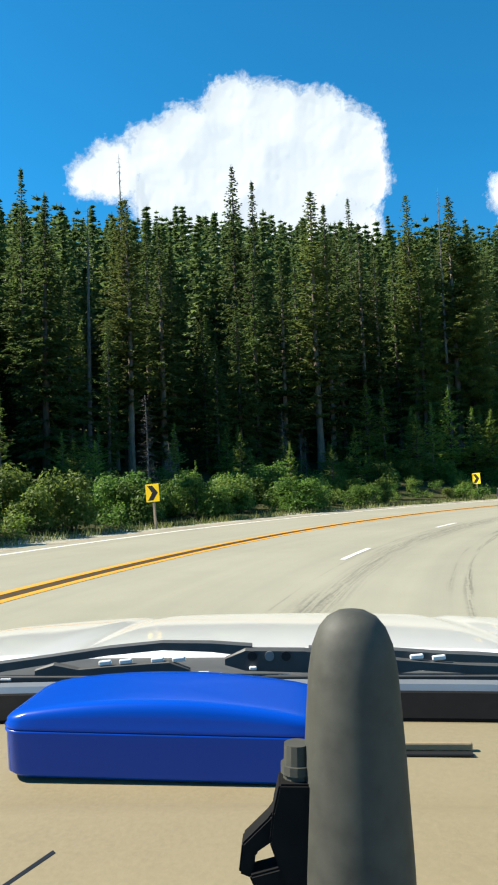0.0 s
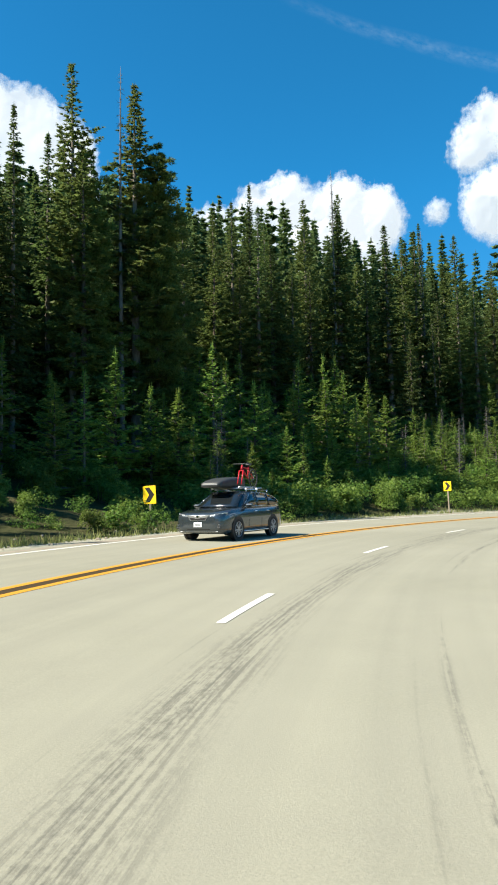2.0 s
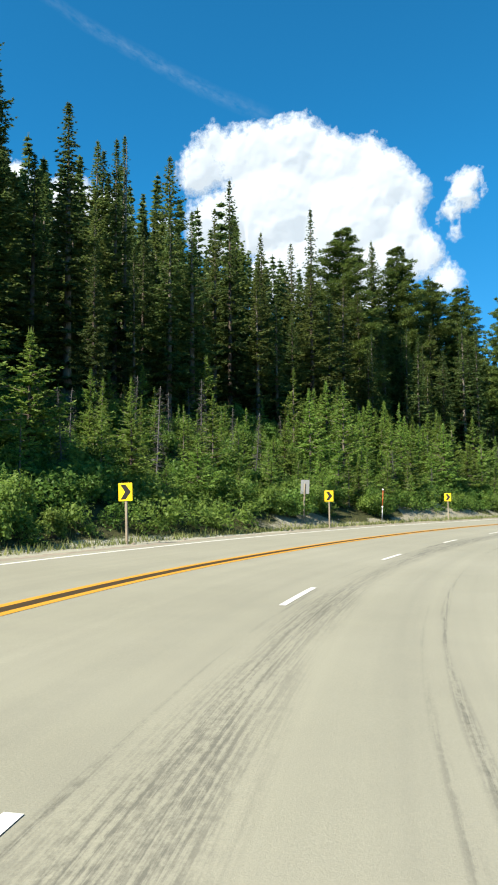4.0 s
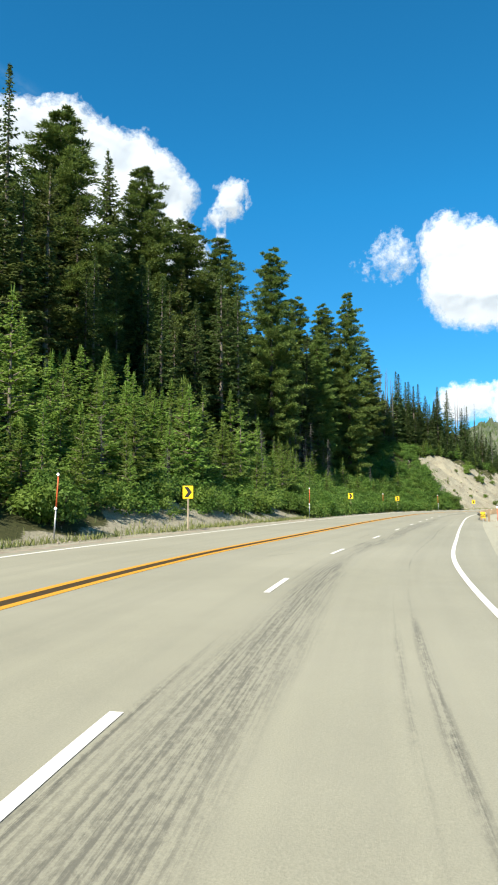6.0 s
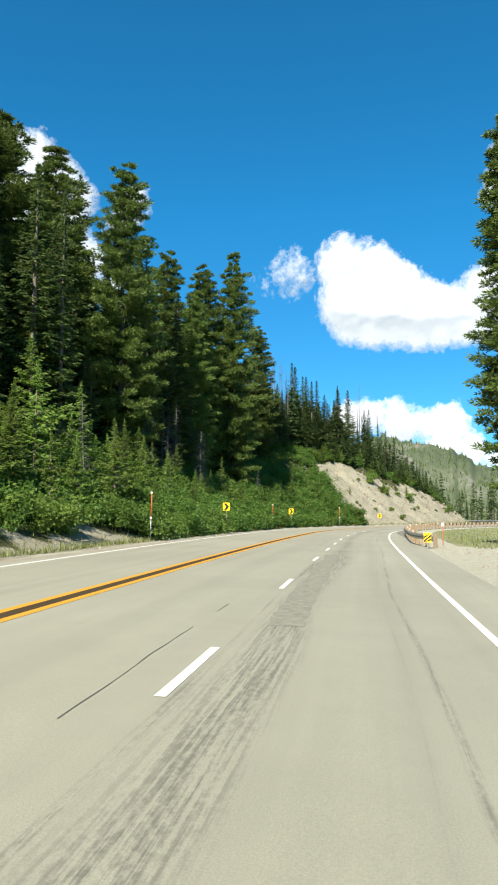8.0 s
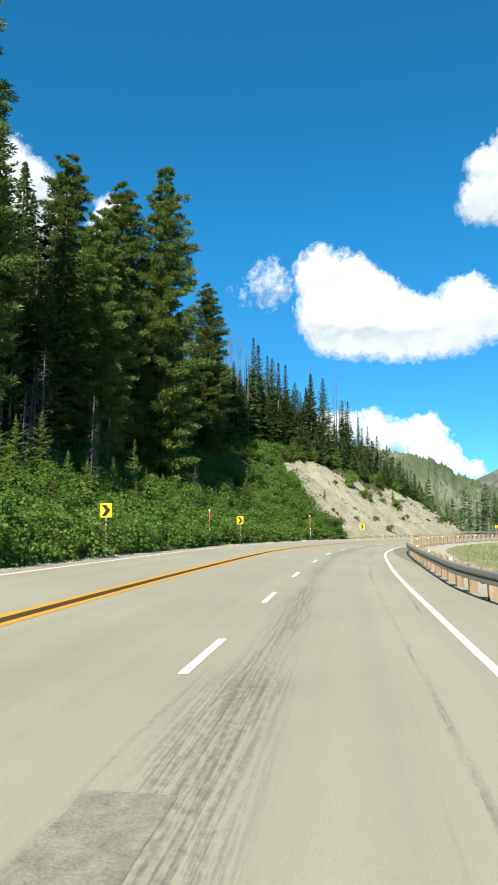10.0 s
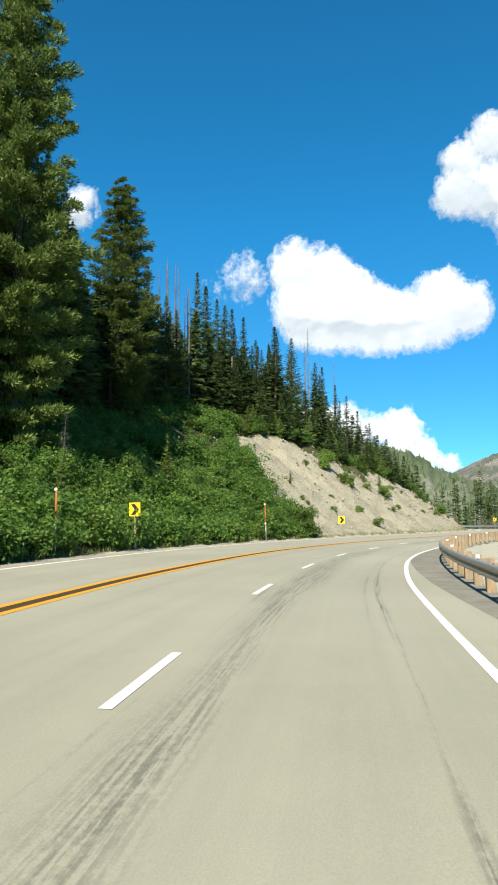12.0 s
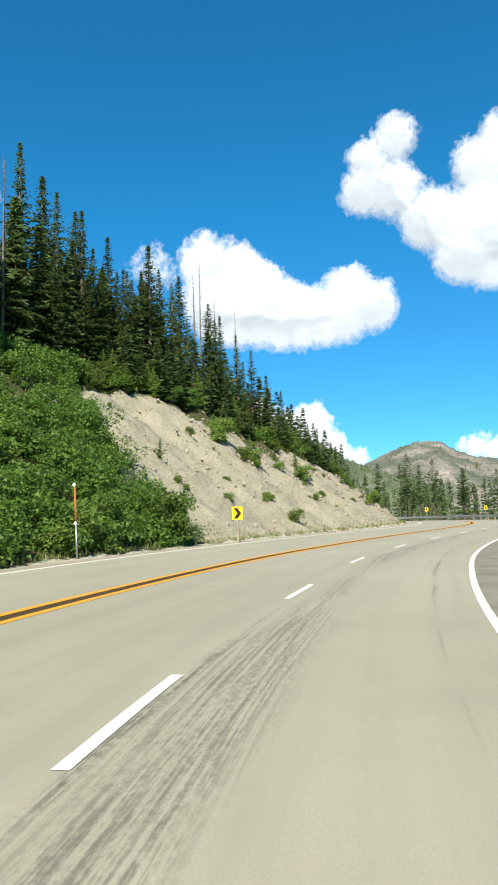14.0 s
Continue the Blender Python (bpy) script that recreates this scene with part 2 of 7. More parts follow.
M_SIGN = plain("yellow retroreflective sheeting", (0.86, 0.56, 0.01), 0.45, 0, 8.0, 0.05)
M_BLACK = plain("black sign sheeting", (0.012, 0.012, 0.012), 0.5, 0, 20.0, 0.2)
M_SIGNBACK = plain("dull aluminium sign back", (0.20, 0.21, 0.21), 0.6, 0.2, 10.0, 0.15)
M_ORANGE = plain("faded orange paint", (0.55, 0.10, 0.03), 0.6, 0, 15.0, 0.2)
M_REFLECT = plain("white reflector", (0.85, 0.85, 0.83), 0.35, 0, 20.0, 0.05)
M_RIDGE = ground_material("grey-green ridge slope", [(0.36, (0.050, 0.068, 0.038)), (0.52, (0.088, 0.104, 0.060)), (0.61, (0.150, 0.150, 0.115)), (0.72, (0.290, 0.268, 0.236))], 0.014, 0.2, 0.4)
M_ROCKFACE = ground_material("far mountain slope", [(0.38, (0.060, 0.074, 0.050)), (0.49, (0.100, 0.106, 0.080)), (0.56, (0.200, 0.176, 0.150)), (0.68, (0.330, 0.286, 0.250))], 0.007, 0.12, 0.4)


def cloud_material():
    n = Nodes("sunlit glowing cumulus")
    d = n.add("ShaderNodeBsdfDiffuse")
    d.inputs["Color"].default_value = (0.42, 0.42, 0.42, 1)
    t = n.add("ShaderNodeBsdfTranslucent")
    t.inputs["Color"].default_value = (0.36, 0.36, 0.36, 1)
    m = n.add("ShaderNodeMixShader")
    m.inputs[0].default_value = 0.38
    n.link(d.outputs[0], m.inputs[1])
    n.link(t.outputs[0], m.inputs[2])
    # even emission stands in for sunlight scattered inside the cloud
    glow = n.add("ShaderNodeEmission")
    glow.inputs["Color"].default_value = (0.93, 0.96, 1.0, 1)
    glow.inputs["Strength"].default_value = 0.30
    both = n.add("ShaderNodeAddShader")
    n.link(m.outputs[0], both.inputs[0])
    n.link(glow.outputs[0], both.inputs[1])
    thick = n.add("ShaderNodeAttribute", attribute_name="thickness").outputs["Fac"]
    fine = n.noise(0.035, 6.0, 0.65)
    body = n.math("ADD", thick, n.math("MULTIPLY", n.math("SUBTRACT", fine, 0.5), 1.3))
    clear = n.add("ShaderNodeBsdfTransparent")
    rim = n.add("ShaderNodeMixShader")
    n.link(n.ramp(body, [(0.0, (0, 0, 0)), (0.8, (1, 1, 1))]), rim.inputs[0])
    n.link(clear.outputs[0], rim.inputs[1])
    n.link(both.outputs[0], rim.inputs[2])
    n.link(rim.outputs[0], n.out.inputs["Surface"])
    return n.mat


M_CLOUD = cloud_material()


def wisp_material():
    """A thin ice cloud: mostly clear, with streaks that emit in place of sunlight."""
    n = Nodes("thin glowing contrail")
    uv = n.add("ShaderNodeUVMap").outputs[0]
    f = n.noise(1.0, 5.0, 0.65, uv, (22.0, 1.3, 1.0))
    split = n.add("ShaderNodeSeparateXYZ")
    n.link(uv, split.inputs[0])
    edge = n.math("SUBTRACT", 1.0, n.math("ABSOLUTE", split.outputs[1]))
    ends = n.math("MULTIPLY", n.math("MULTIPLY", split.outputs[0], n.math("SUBTRACT", 1.0, split.outputs[0])), 4.0)
    body = n.math("MULTIPLY", n.math("MULTIPLY", edge, ends), n.ramp(f, [(0.35, (0, 0, 0)), (0.75, (1, 1, 1))]))
    clear = n.add("ShaderNodeBsdfTransparent")
    # pale blue emission imitates the sunlit ice
    ice = n.add("ShaderNodeEmission")
    ice.inputs["Color"].default_value = (0.66, 0.86, 1.0, 1)
    ice.inputs["Strength"].default_value = 0.4
    m = n.add("ShaderNodeMixShader")
    n.link(n.math("MULTIPLY", body, 0.20), m.inputs[0])
    n.link(clear.outputs[0], m.inputs[1])
    n.link(ice.outputs[0], m.inputs[2])
    n.link(m.outputs[0], n.out.inputs["Surface"])
    return n.mat


M_WISP = wisp_material()

M_CARWHITE = plain("white car paint", (0.74, 0.75, 0.73), 0.35, 0, 6.0, 0.03, 0.5)
M_BEIGE = plain("beige grained dashboard plastic", (0.208, 0.173, 0.100), 0.62, 0, 160.0, 0.12)
M_TRIM = plain("darker tan trim plastic", (0.24, 0.185, 0.105), 0.6, 0, 120.0, 0.12)
M_DARKPLASTIC = plain("dark grey plastic", (0.035, 0.036, 0.036), 0.5, 0, 40.0, 0.25)
M_RUBBER = plain("black rubber", (0.008, 0.008, 0.008), 0.85, 0, 50.0, 0.3, 0.1)
M_GREYSLEEVE = plain("worn dark grey padded sleeve", (0.046, 0.047, 0.038), 0.7, 0, 60.0, 0.5)
M_CASEBLUE = plain("glossy cobalt blue plastic", (0.001, 0.050, 0.36), 0.26, 0, 12.0, 0.06, 0.22)
M_SUV = plain("dark slate metallic car paint", (0.050, 0.064, 0.074), 0.24, 0.55, 9.0, 0.05, 0.7)
M_TYRE = plain("tyre rubber", (0.02, 0.02, 0.02), 0.85, 0, 30.0, 0.3)
M_RIM = plain("silver alloy", (0.45, 0.46, 0.47), 0.35, 0.9, 20.0, 0.1)
M_CHROME = plain("chrome", (0.75, 0.75, 0.75), 0.12, 1.0, 20.0, 0.03)
for coated in (M_SUV, M_CARWHITE):
    coated.node_tree.nodes["Principled BSDF"].inputs["Coat Weight"].default_value = 0.9
    coated.node_tree.nodes["Principled BSDF"].inputs["Coat Roughness"].default_value = 0.06
M_LAMP = plain("clear headlamp lens", (0.34, 0.36, 0.38), 0.10, 0.5, 20.0, 0.05, 0.8)
M_SATIN = plain("satin silver trim", (0.50, 0.51, 0.52), 0.3, 0.8, 20.0, 0.05)
M_REDPAINT = plain("red bicycle paint", (0.45, 0.015, 0.02), 0.35, 0, 20.0, 0.1)
M_PLATE = plain("pale number plate", (0.72, 0.74, 0.76), 0.45, 0, 30.0, 0.05)
M_STONE = ground_material("pale granite stones", [(0.3, (0.172, 0.144, 0.105)), (0.55, (0.296, 0.257, 0.199)), (0.75, (0.406, 0.363, 0.292))], 2.0, 14.0, 0.5)


def glass_material(name, tint):
    n = Nodes(name)
    n.bsdf.inputs["Base Color"].default_value = (*tint, 1)
    n.bsdf.inputs["Roughness"].default_value = 0.05
    n.bsdf.inputs["Transmission Weight"].default_value = 0.15
    n.bsdf.inputs["IOR"].default_value = 1.75
    return n.mat


M_CARGLASS = glass_material("tinted car glass", (0.012, 0.015, 0.017))


# ---- building helpers ----
def quad_mesh(name, corners, materials, index=None):
    """A mesh of loose quads or triangles from an array of shape (n, 4, 3) or (n, 3, 3)."""
    corners = np.asarray(corners, np.float32)
    n, c = corners.shape[:2]
    me = bpy.data.meshes.new(name)
    me.vertices.add(c * n)
    me.vertices.foreach_set("co", corners.ravel())
    me.loops.add(c * n)
    me.loops.foreach_set("vertex_index", np.arange(c * n, dtype=np.int32))
    me.polygons.add(n)
    me.polygons.foreach_set("loop_start", np.arange(0, c * n, c, dtype=np.int32))
    for m in materials:
        me.materials.append(m)
    if index is not None:
        me.polygons.foreach_set("material_index", np.asarray(index, np.int32))
    me.update(calc_edges=True)
    return me


def grid_mesh(name, points, materials, index=None, uv=None, smooth=True):
    """A mesh from an array of points of shape (rows, columns, 3)."""
    r, c, _ = points.shape
    a = np.arange(r * c).reshape(r, c)
    faces = np.stack([a[:-1, :-1], a[:-1, 1:], a[1:, 1:], a[1:, :-1]], -1).reshape(-1, 4).astype(np.int32)
    me = bpy.data.meshes.new(name)
    me.vertices.add(r * c)
    me.vertices.foreach_set("co", points.astype(np.float32).ravel())
    me.loops.add(faces.size)
    me.loops.foreach_set("vertex_index", faces.ravel())
    me.polygons.add(len(faces))
    me.polygons.foreach_set("loop_start", np.arange(0, faces.size, 4, dtype=np.int32))
    for m in materials:
        me.materials.append(m)
    if index is not None:
        me.polygons.foreach_set("material_index", np.asarray(index, np.int32).ravel())
    me.polygons.foreach_set("use_smooth", np.full(len(faces), smooth))
    me.update(calc_edges=True)
    if uv is not None:
        layer = me.uv_layers.new(name="UVMap")
        layer.data.foreach_set("uv", uv.reshape(-1, 2)[faces.ravel()].astype(np.float32).ravel())
    return me


def finish(bm, name, material, smooth=False):
    bm.normal_update()
    me = bpy.data.meshes.new(name)
    bm.to_mesh(me)
    bm.free()
    for m in material if isinstance(material, (list, tuple)) else [material]:
        me.materials.append(m)
    if smooth:
        me.polygons.foreach_set("use_smooth", np.full(len(me.polygons), True))
    return me


def part(name, mesh, parent, label=""):
    ob = new(name, mesh)
    ob.parent = parent
    return tagged(ob, label)


def box(bm, size, at=(0, 0, 0), turn=None, bevel=0.0):
    """A box, bevelled, added to bm."""
    made = bmesh.ops.create_cube(bm, size=1.0)["verts"]
    m = Matrix.Translation(at) @ (turn or Matrix()) @ Matrix.Diagonal((*size, 1))
    bmesh.ops.transform(bm, matrix=m, verts=made)
    if bevel:
        edges = list({e for v in made for e in v.link_edges})
        bmesh.ops.bevel(bm, geom=edges, offset=bevel, segments=2, affect="EDGES", profile=0.5)


def rod(bm, a, b, r1, r2, sides=8):
    """A tapered round bar from a to b."""
    a, b = Vector(a), Vector(b)
    d = b - a
    made = bmesh.ops.create_cone(bm, cap_ends=True, segments=sides, radius1=r1, radius2=max(r2, 1e-4), depth=d.length)["verts"]
    m = Matrix.Translation((a + b) / 2) @ d.to_track_quat("Z", "Y").to_matrix().to_4x4()
    bmesh.ops.transform(bm, matrix=m, verts=made)


# ---- the road's line ----
LINE = [(-22, -75), (-13, -48), (-6.2, -27), (-2.6, -13.5), (0, 0), (3.4, 13.2), (9.3, 25.3), (17.7, 36.2), (28.1, 45.2), (39.6, 51.9), (49.4, 55.6), (59, 58.4),
        (73.3, 61.4), (87.4, 63.0), (107.3, 65.0), (126.9, 66.7), (147.6, 68.0), (158.1, 68.2), (168, 67.7), (177.5, 66.2), (187.15, 63.9), (197.35, 60.5), (208.6, 56.0), (220.6, 50.9),
        (236.4, 45.2), (253, 42.0), (268, 42.6), (281, 49), (287, 62), (289, 84), (289, 120), (286, 160)]
BANK, LEFT_EDGE, RIGHT_EDGE = 0.012, 12.1, -3.1


def road_line():
    p = np.array(LINE, float)
    out = []
    for i in range(1, len(p) - 2):
        p0, p1, p2, p3 = p[i - 1 : i + 3]
        for k in range(16):
            u = k / 16
            out.append(0.5 * (2 * p1 + (p2 - p0) * u + (2 * p0 - 5 * p1 + 4 * p2 - p3) * u**2 + (3 * p1 - p0 - 3 * p2 + p3) * u**3))
    out = np.array(out)
    d = np.r_[0, np.cumsum(np.linalg.norm(np.diff(out, axis=0), axis=1))]
    s = np.arange(0, d[-1], 0.5)
    c = np.stack([np.interp(s, d, out[:, k]) for k in (0, 1)], 1)
    for _ in range(60):
        c[1:-1] = (c[:-2] + 2 * c[1:-1] + c[2:]) / 4
    t = np.gradient(c, axis=0)
    t /= np.linalg.norm(t, axis=1)[:, None]
    start = ((c - np.array([0.0, 0.0])) ** 2).sum(1).argmin()
    return c, np.stack([-t[:, 1], t[:, 0]], 1), s - s[start]


ROAD_C, ROAD_N, ROAD_S = road_line()


def on_road(s, lat, up=0.0):
    """A place on the road: s metres along it from the walk's start, lat metres to its left."""
    c = [np.interp(s, ROAD_S, ROAD_C[:, k]) for k in (0, 1)]
    n = [np.interp(s, ROAD_S, ROAD_N[:, k]) for k in (0, 1)]
    return np.stack([c[0] + n[0] * lat, c[1] + n[1] * lat, BANK * (np.clip(lat, -6, 14) - 2) + up + 0 * s], -1)


def road_coords(x, y):
    """s and lat of places in the plan."""
    x, y = np.atleast_1d(np.asarray(x, float)), np.atleast_1d(np.asarray(y, float))
    s, lat = np.empty(len(x)), np.empty(len(x))
    c = ROAD_C[::2]
    for k in range(0, len(x), 4000):
        d = (x[k : k + 4000, None] - c[None, :, 0]) ** 2 + (y[k : k + 4000, None] - c[None, :, 1]) ** 2
        i = 2 * d.argmin(1)
        off = np.stack([x[k : k + 4000], y[k : k + 4000]], 1) - ROAD_C[i]
        side = np.sign((off * ROAD_N[i]).sum(1))
        s[k : k + 4000] = ROAD_S[i]
        lat[k : k + 4000] = side * np.sqrt(d.min(1))
    return s, lat


# rise of the ground left of the road: first slope, its width, second slope, third slope, by distance along the road
RISE_S = [-80, 0, 30, 55, 75, 95, 130, 160, 190, 215, 232, 250, 265, 280, 296, 312, 330]
RISE_1 = [0.13, 0.13, 0.12, 0.20, 0.46, 0.52, 0.55, 0.60, 0.73, 0.81, 0.81, 0.80, 0.77, 0.76, 0.74, 0.6, 0.2]
WIDE_1 = [14, 14, 14, 16, 18, 18, 16, 14, 15, 16, 16, 15, 12.5, 9.5, 6, 3, 2]
RISE_2 = [0.30, 0.30, 0.30, 0.32, 0.34, 0.34, 0.34, 0.32, 0.30, 0.28, 0.26, 0.25, 0.22, 0.18, 0.12, 0.05, 0.03]
RISE_3 = [0.52, 0.52, 0.52, 0.50, 0.44, 0.34, 0.28, 0.22, 0.18, 0.14, 0.12, 0.10, 0.10, 0.10, 0.08, 0.05, 0.03]


def waves(x, y):
    """Gentle unevenness made of a few sines."""
    return (np.sin(0.31 * x + 0.17 * y) + np.sin(0.23 * y - 0.19 * x + 1.3) + 0.6 * np.sin(0.71 * x + 1.1) * np.sin(0.63 * y + 0.4)
            + 0.35 * np.sin(1.7 * x + 0.9 * y) + 0.35 * np.sin(1.5 * y - 1.2 * x + 2.0))


def ground_height(x, y):
    """The height of the ground, with s and lat."""
    s, lat = road_coords(x, y)
    x, y = np.atleast_1d(np.asarray(x, float)), np.atleast_1d(np.asarray(y, float))
    base = BANK * (np.clip(lat, -6, 14) - 2)
    d = np.maximum(lat - LEFT_EDGE - 0.8, 0)
    r1, w1, r2, r3 = (np.interp(s, RISE_S, v) for v in (RISE_1, WIDE_1, RISE_2, RISE_3))
    soft = d**2 / (d + 1.2)
    left = np.minimum(soft, w1) * r1 + np.clip(soft - w1, 0, 45) * r2 + np.clip(soft - w1 - 45, 0, 260) * r3
    e = np.maximum(RIGHT_EDGE - 0.8 - lat, 0)
    flat = np.interp(s, [-80, 60, 85, 150, 165, 400], [4, 4, 14, 12, 1.5, 1.5])
    fall = np.interp(s, [-80, 60, 135, 160, 400], [0.10, 0.05, 0.05, 0.10, 0.06])
    right = -np.clip(e - flat, 0, 40) * fall
    bluff = np.clip((s - 224) / 6, 0, 1) * np.clip((312 - s) / 6, 0, 1) * np.clip(d / 2, 0, 1) * np.clip((w1 + 3 - d) / 3, 0, 1)
    gully = np.abs(np.sin(0.33 * s + 0.5 * np.sin(0.21 * d + 0.09 * s))) ** 0.6 * 0.9 + 0.3 * np.sin(1.9 * s + 0.7 * d) + 0.22 * np.sin(2.3 * d - 0.8 * s)
    left = left + bluff * (gully - 0.5)
    rough = waves(x, y) * (np.clip(d / 6, 0, 1) * 0.22 + np.clip((e - 3) / 12, 0, 1) * 0.15)
    under = np.where((lat < LEFT_EDGE - 0.3) & (lat > RIGHT_EDGE + 0.3), -0.12, -0.015)
    return base + left + right + rough + under, s, lat


def ground_z(x, y):
    return float(ground_height(x, y)[0][0])


# ---- ground, road and paint ----
def build_ground():
    xs, ys = np.arange(-70, 345, 1.0), np.arange(-90, 200, 1.0)
    gx, gy = np.meshgrid(xs, ys)
    z, s, lat = ground_height(gx.ravel(), gy.ravel())
    pts = np.stack([gx.ravel(), gy.ravel(), z], -1).reshape(*gx.shape, 3)
    w = waves(gx.ravel() * 0.8, gy.ravel() * 0.8)
    d = lat - LEFT_EDGE
    wide = np.interp(s, RISE_S, WIDE_1)

    def step(v, soft):
        return np.clip(0.5 + v / soft, 0, 1)

    gravel = np.where(lat > -20, step(np.where(s > 140, 0.6, 1.2) + 0.25 * w - d, 1.2), 0) * (lat > 0)
    bare = step(s - 226 - 0.45 * d - 1.2 * w, 3) * step(312 - s, 4) * step(d - 0.6, 1) * step(wide + 1.2 * w - d, 3)
    scar = step(s - 92, 6) * step(152 - s, 6) * step(d - 0.2, 0.8) * step(3.2 + 1.2 * w - d, 1.5)
    right = lat < 0
    pull = step(s - 70, 8) * step(152 - s, 3) * step(lat + 15 - 1.5 * w, 4)
    verge = step(lat - RIGHT_EDGE + 2.4, 1.2)
    gravel = np.where(right, np.maximum(pull, verge), gravel)
    cover = np.stack([gravel, np.where(right, 0, np.maximum(bare, scar)), np.where(right, 1 - np.maximum(pull, verge), 0), np.ones_like(s)], -1)
    me = grid_mesh("ground", pts, [M_GROUND])
    layer = me.color_attributes.new("cover", "FLOAT_COLOR", "POINT")
    layer.data.foreach_set("color", cover.astype(np.float32).ravel())
    tagged(new("ground", me), "wooded mountainside with a pale eroded cut bank and gravel verges", "ground", kind="structure")


def far_ground():
    """The ground beyond, out to the horizon, as rings that start under the edge of the near ground."""
    ang = np.linspace(0, 2 * np.pi, 145)
    cx, cy, hx, hy = 137.5, 54.0, 205.0, 142.0
    rings = []
    for f, drop in ((1.0, -1.0), (1.25, -2), (1.8, -6), (3.0, -14), (6.0, -22), (12.0, -25), (22.0, -25)):
        ca, sa = np.cos(ang), np.sin(ang)
        k = f / np.maximum(np.abs(ca) / hx, np.abs(sa) / hy)
        x, y = cx + ca * k, cy + sa * k
        if f < 1.3:
            e = 1.0 / np.maximum(np.abs(ca) / hx, np.abs(sa) / hy)
            z = ground_height(cx + ca * e, cy + sa * e)[0] + (drop if f > 1 else -0.6)
        else:
            hill = np.clip(np.sin(ang - 0.35), 0, 1) * np.interp(f, [1.8, 3, 6, 22], [52, 58, 50, 20])
            z = drop + hill + 2.0 * np.sin(5 * ang)
        rings.append(np.stack([x, y, z], -1))
    me = grid_mesh("far_ground", np.array(rings), [M_VALLEY])
    tagged(new("far_ground", me), "wooded valley floor and hills reaching to the horizon", "ground", kind="structure")


def ribbon(name, s, lats, up, material, label, category="road", kind="structure"):
    pts = np.stack([on_road(s, np.full(len(s), v), up) for v in lats], 1)
    uv = np.stack([np.repeat(s[:, None], len(lats), 1), np.repeat(np.array(lats, float)[None], len(s), 0)], -1)
    ob = new(name, grid_mesh(name, pts, [material], uv=uv))
    return tagged(ob, label, category, kind=kind)


def outer_edge(s):
    return np.interp(s, [0, 124, 146, 372], [10.94, 10.80, 11.0, 10.94])


def inner_edge(s):
    return np.interp(s, [0, 100, 120, 140, 152, 163, 182, 192, 202, 210, 230], [-1.9, -1.95, -1.85, -1.77, -1.66, -1.50, -1.43, -1.50, -1.68, -1.78, -1.8])


def middle_line(s):
    return np.interp(s, [0, 45, 65, 112, 150, 182, 210, 225, 300], [6.12, 6.17, 5.96, 5.73, 5.82, 5.92, 5.45, 5.2, 5.2])


def lane_line(s):
    return np.interp(s, [0, 100, 118, 150, 162, 179, 196, 206, 216, 300], [1.98, 1.9, 1.82, 1.8, 1.95, 2.0, 1.72, 1.6, 1.75, 1.8])


def build_road():
    s = np.arange(-70, 372, 1.0)
    road = ribbon("road", s, [RIGHT_EDGE - 0.2, RIGHT_EDGE + 0.6, 0, 4, 8, LEFT_EDGE], 0.0, M_ASPHALT, "worn grey asphalt mountain highway on a right-hand curve")
    # the worn strips follow the lane line
    layer = road.data.uv_layers[0].data
    flat = np.empty(2 * len(layer), np.float32)
    layer.foreach_get("uv", flat)
    flat[1::2] -= (lane_line(flat[0::2]) - 1.85).astype(np.float32)
    layer.foreach_set("uv", flat)
    for name, middle, half, up, paint, label in (
            ("edge_line", outer_edge(s), 0.085, 0.006, M_WHITE_LINE, "worn white edge line on the outer side"),
            ("edge_line", inner_edge(s), 0.065, 0.006, M_WHITE_LINE, "white edge line on the inner side"),
            ("center_line", middle_line(s) - 0.25, 0.095, 0.006, M_YELLOW_LINE, "yellow stripe of the double centre line"),
            ("center_line", middle_line(s) + 0.25, 0.095, 0.006, M_YELLOW_LINE, "yellow stripe of the double centre line"),
            ("center_seam", middle_line(s), 0.152, 0.005, M_SEAM, "dark tarred strip between the two yellow stripes")):
        pts = np.stack([on_road(s, middle + half * v, up) for v in (-1.0, 1.0)], 1)
        tagged(new(name, grid_mesh(name, pts, [paint])), label, "road marking", kind="structure")
    middles = [26 + 10.3 * k for k in range(-4, 5)] + [77, 87, 97, 107, 117.3, 127.2, 137.6, 145.5, 153, 161, 170.8, 180, 188.5, 197, 205.5] + [214.5 + 8.9 * k for k in range(15)]
    for a in middles:
        q = np.linspace(a - 1.25, a + 1.25, 5)
        pts = np.stack([on_road(q, lane_line(q) + 0.06 * v, 0.007) for v in (-1.0, 1.0)], 1)
        tagged(new("lane_dash", grid_mesh("lane_dash", pts, [M_WHITE_LINE])), "short white lane dash painted on the asphalt", "road marking", "lane dashes", "structure")


build_ground()
far_ground()
build_road()


# ---- trees and shrubs ----
def tufts(rng, origin, way, length, width, droop):
    """Pointed needle sprays or leaves, one triangle each: origin (n, 3), way (n, 3) unit, length and width (n,)."""
    n = len(origin)
    side = np.cross(way, rng.normal(0, 0.9, (n, 3)) + np.array([0, 0, 1.0]))
    side /= np.linalg.norm(side, axis=1)[:, None] + 1e-9
    tip = origin + way * length[:, None] + np.array([0, 0, -1.0]) * (droop * length)[:, None]
    return np.stack([origin + side * (width / 2)[:, None], tip, origin - side * (width / 2)[:, None]], 1)


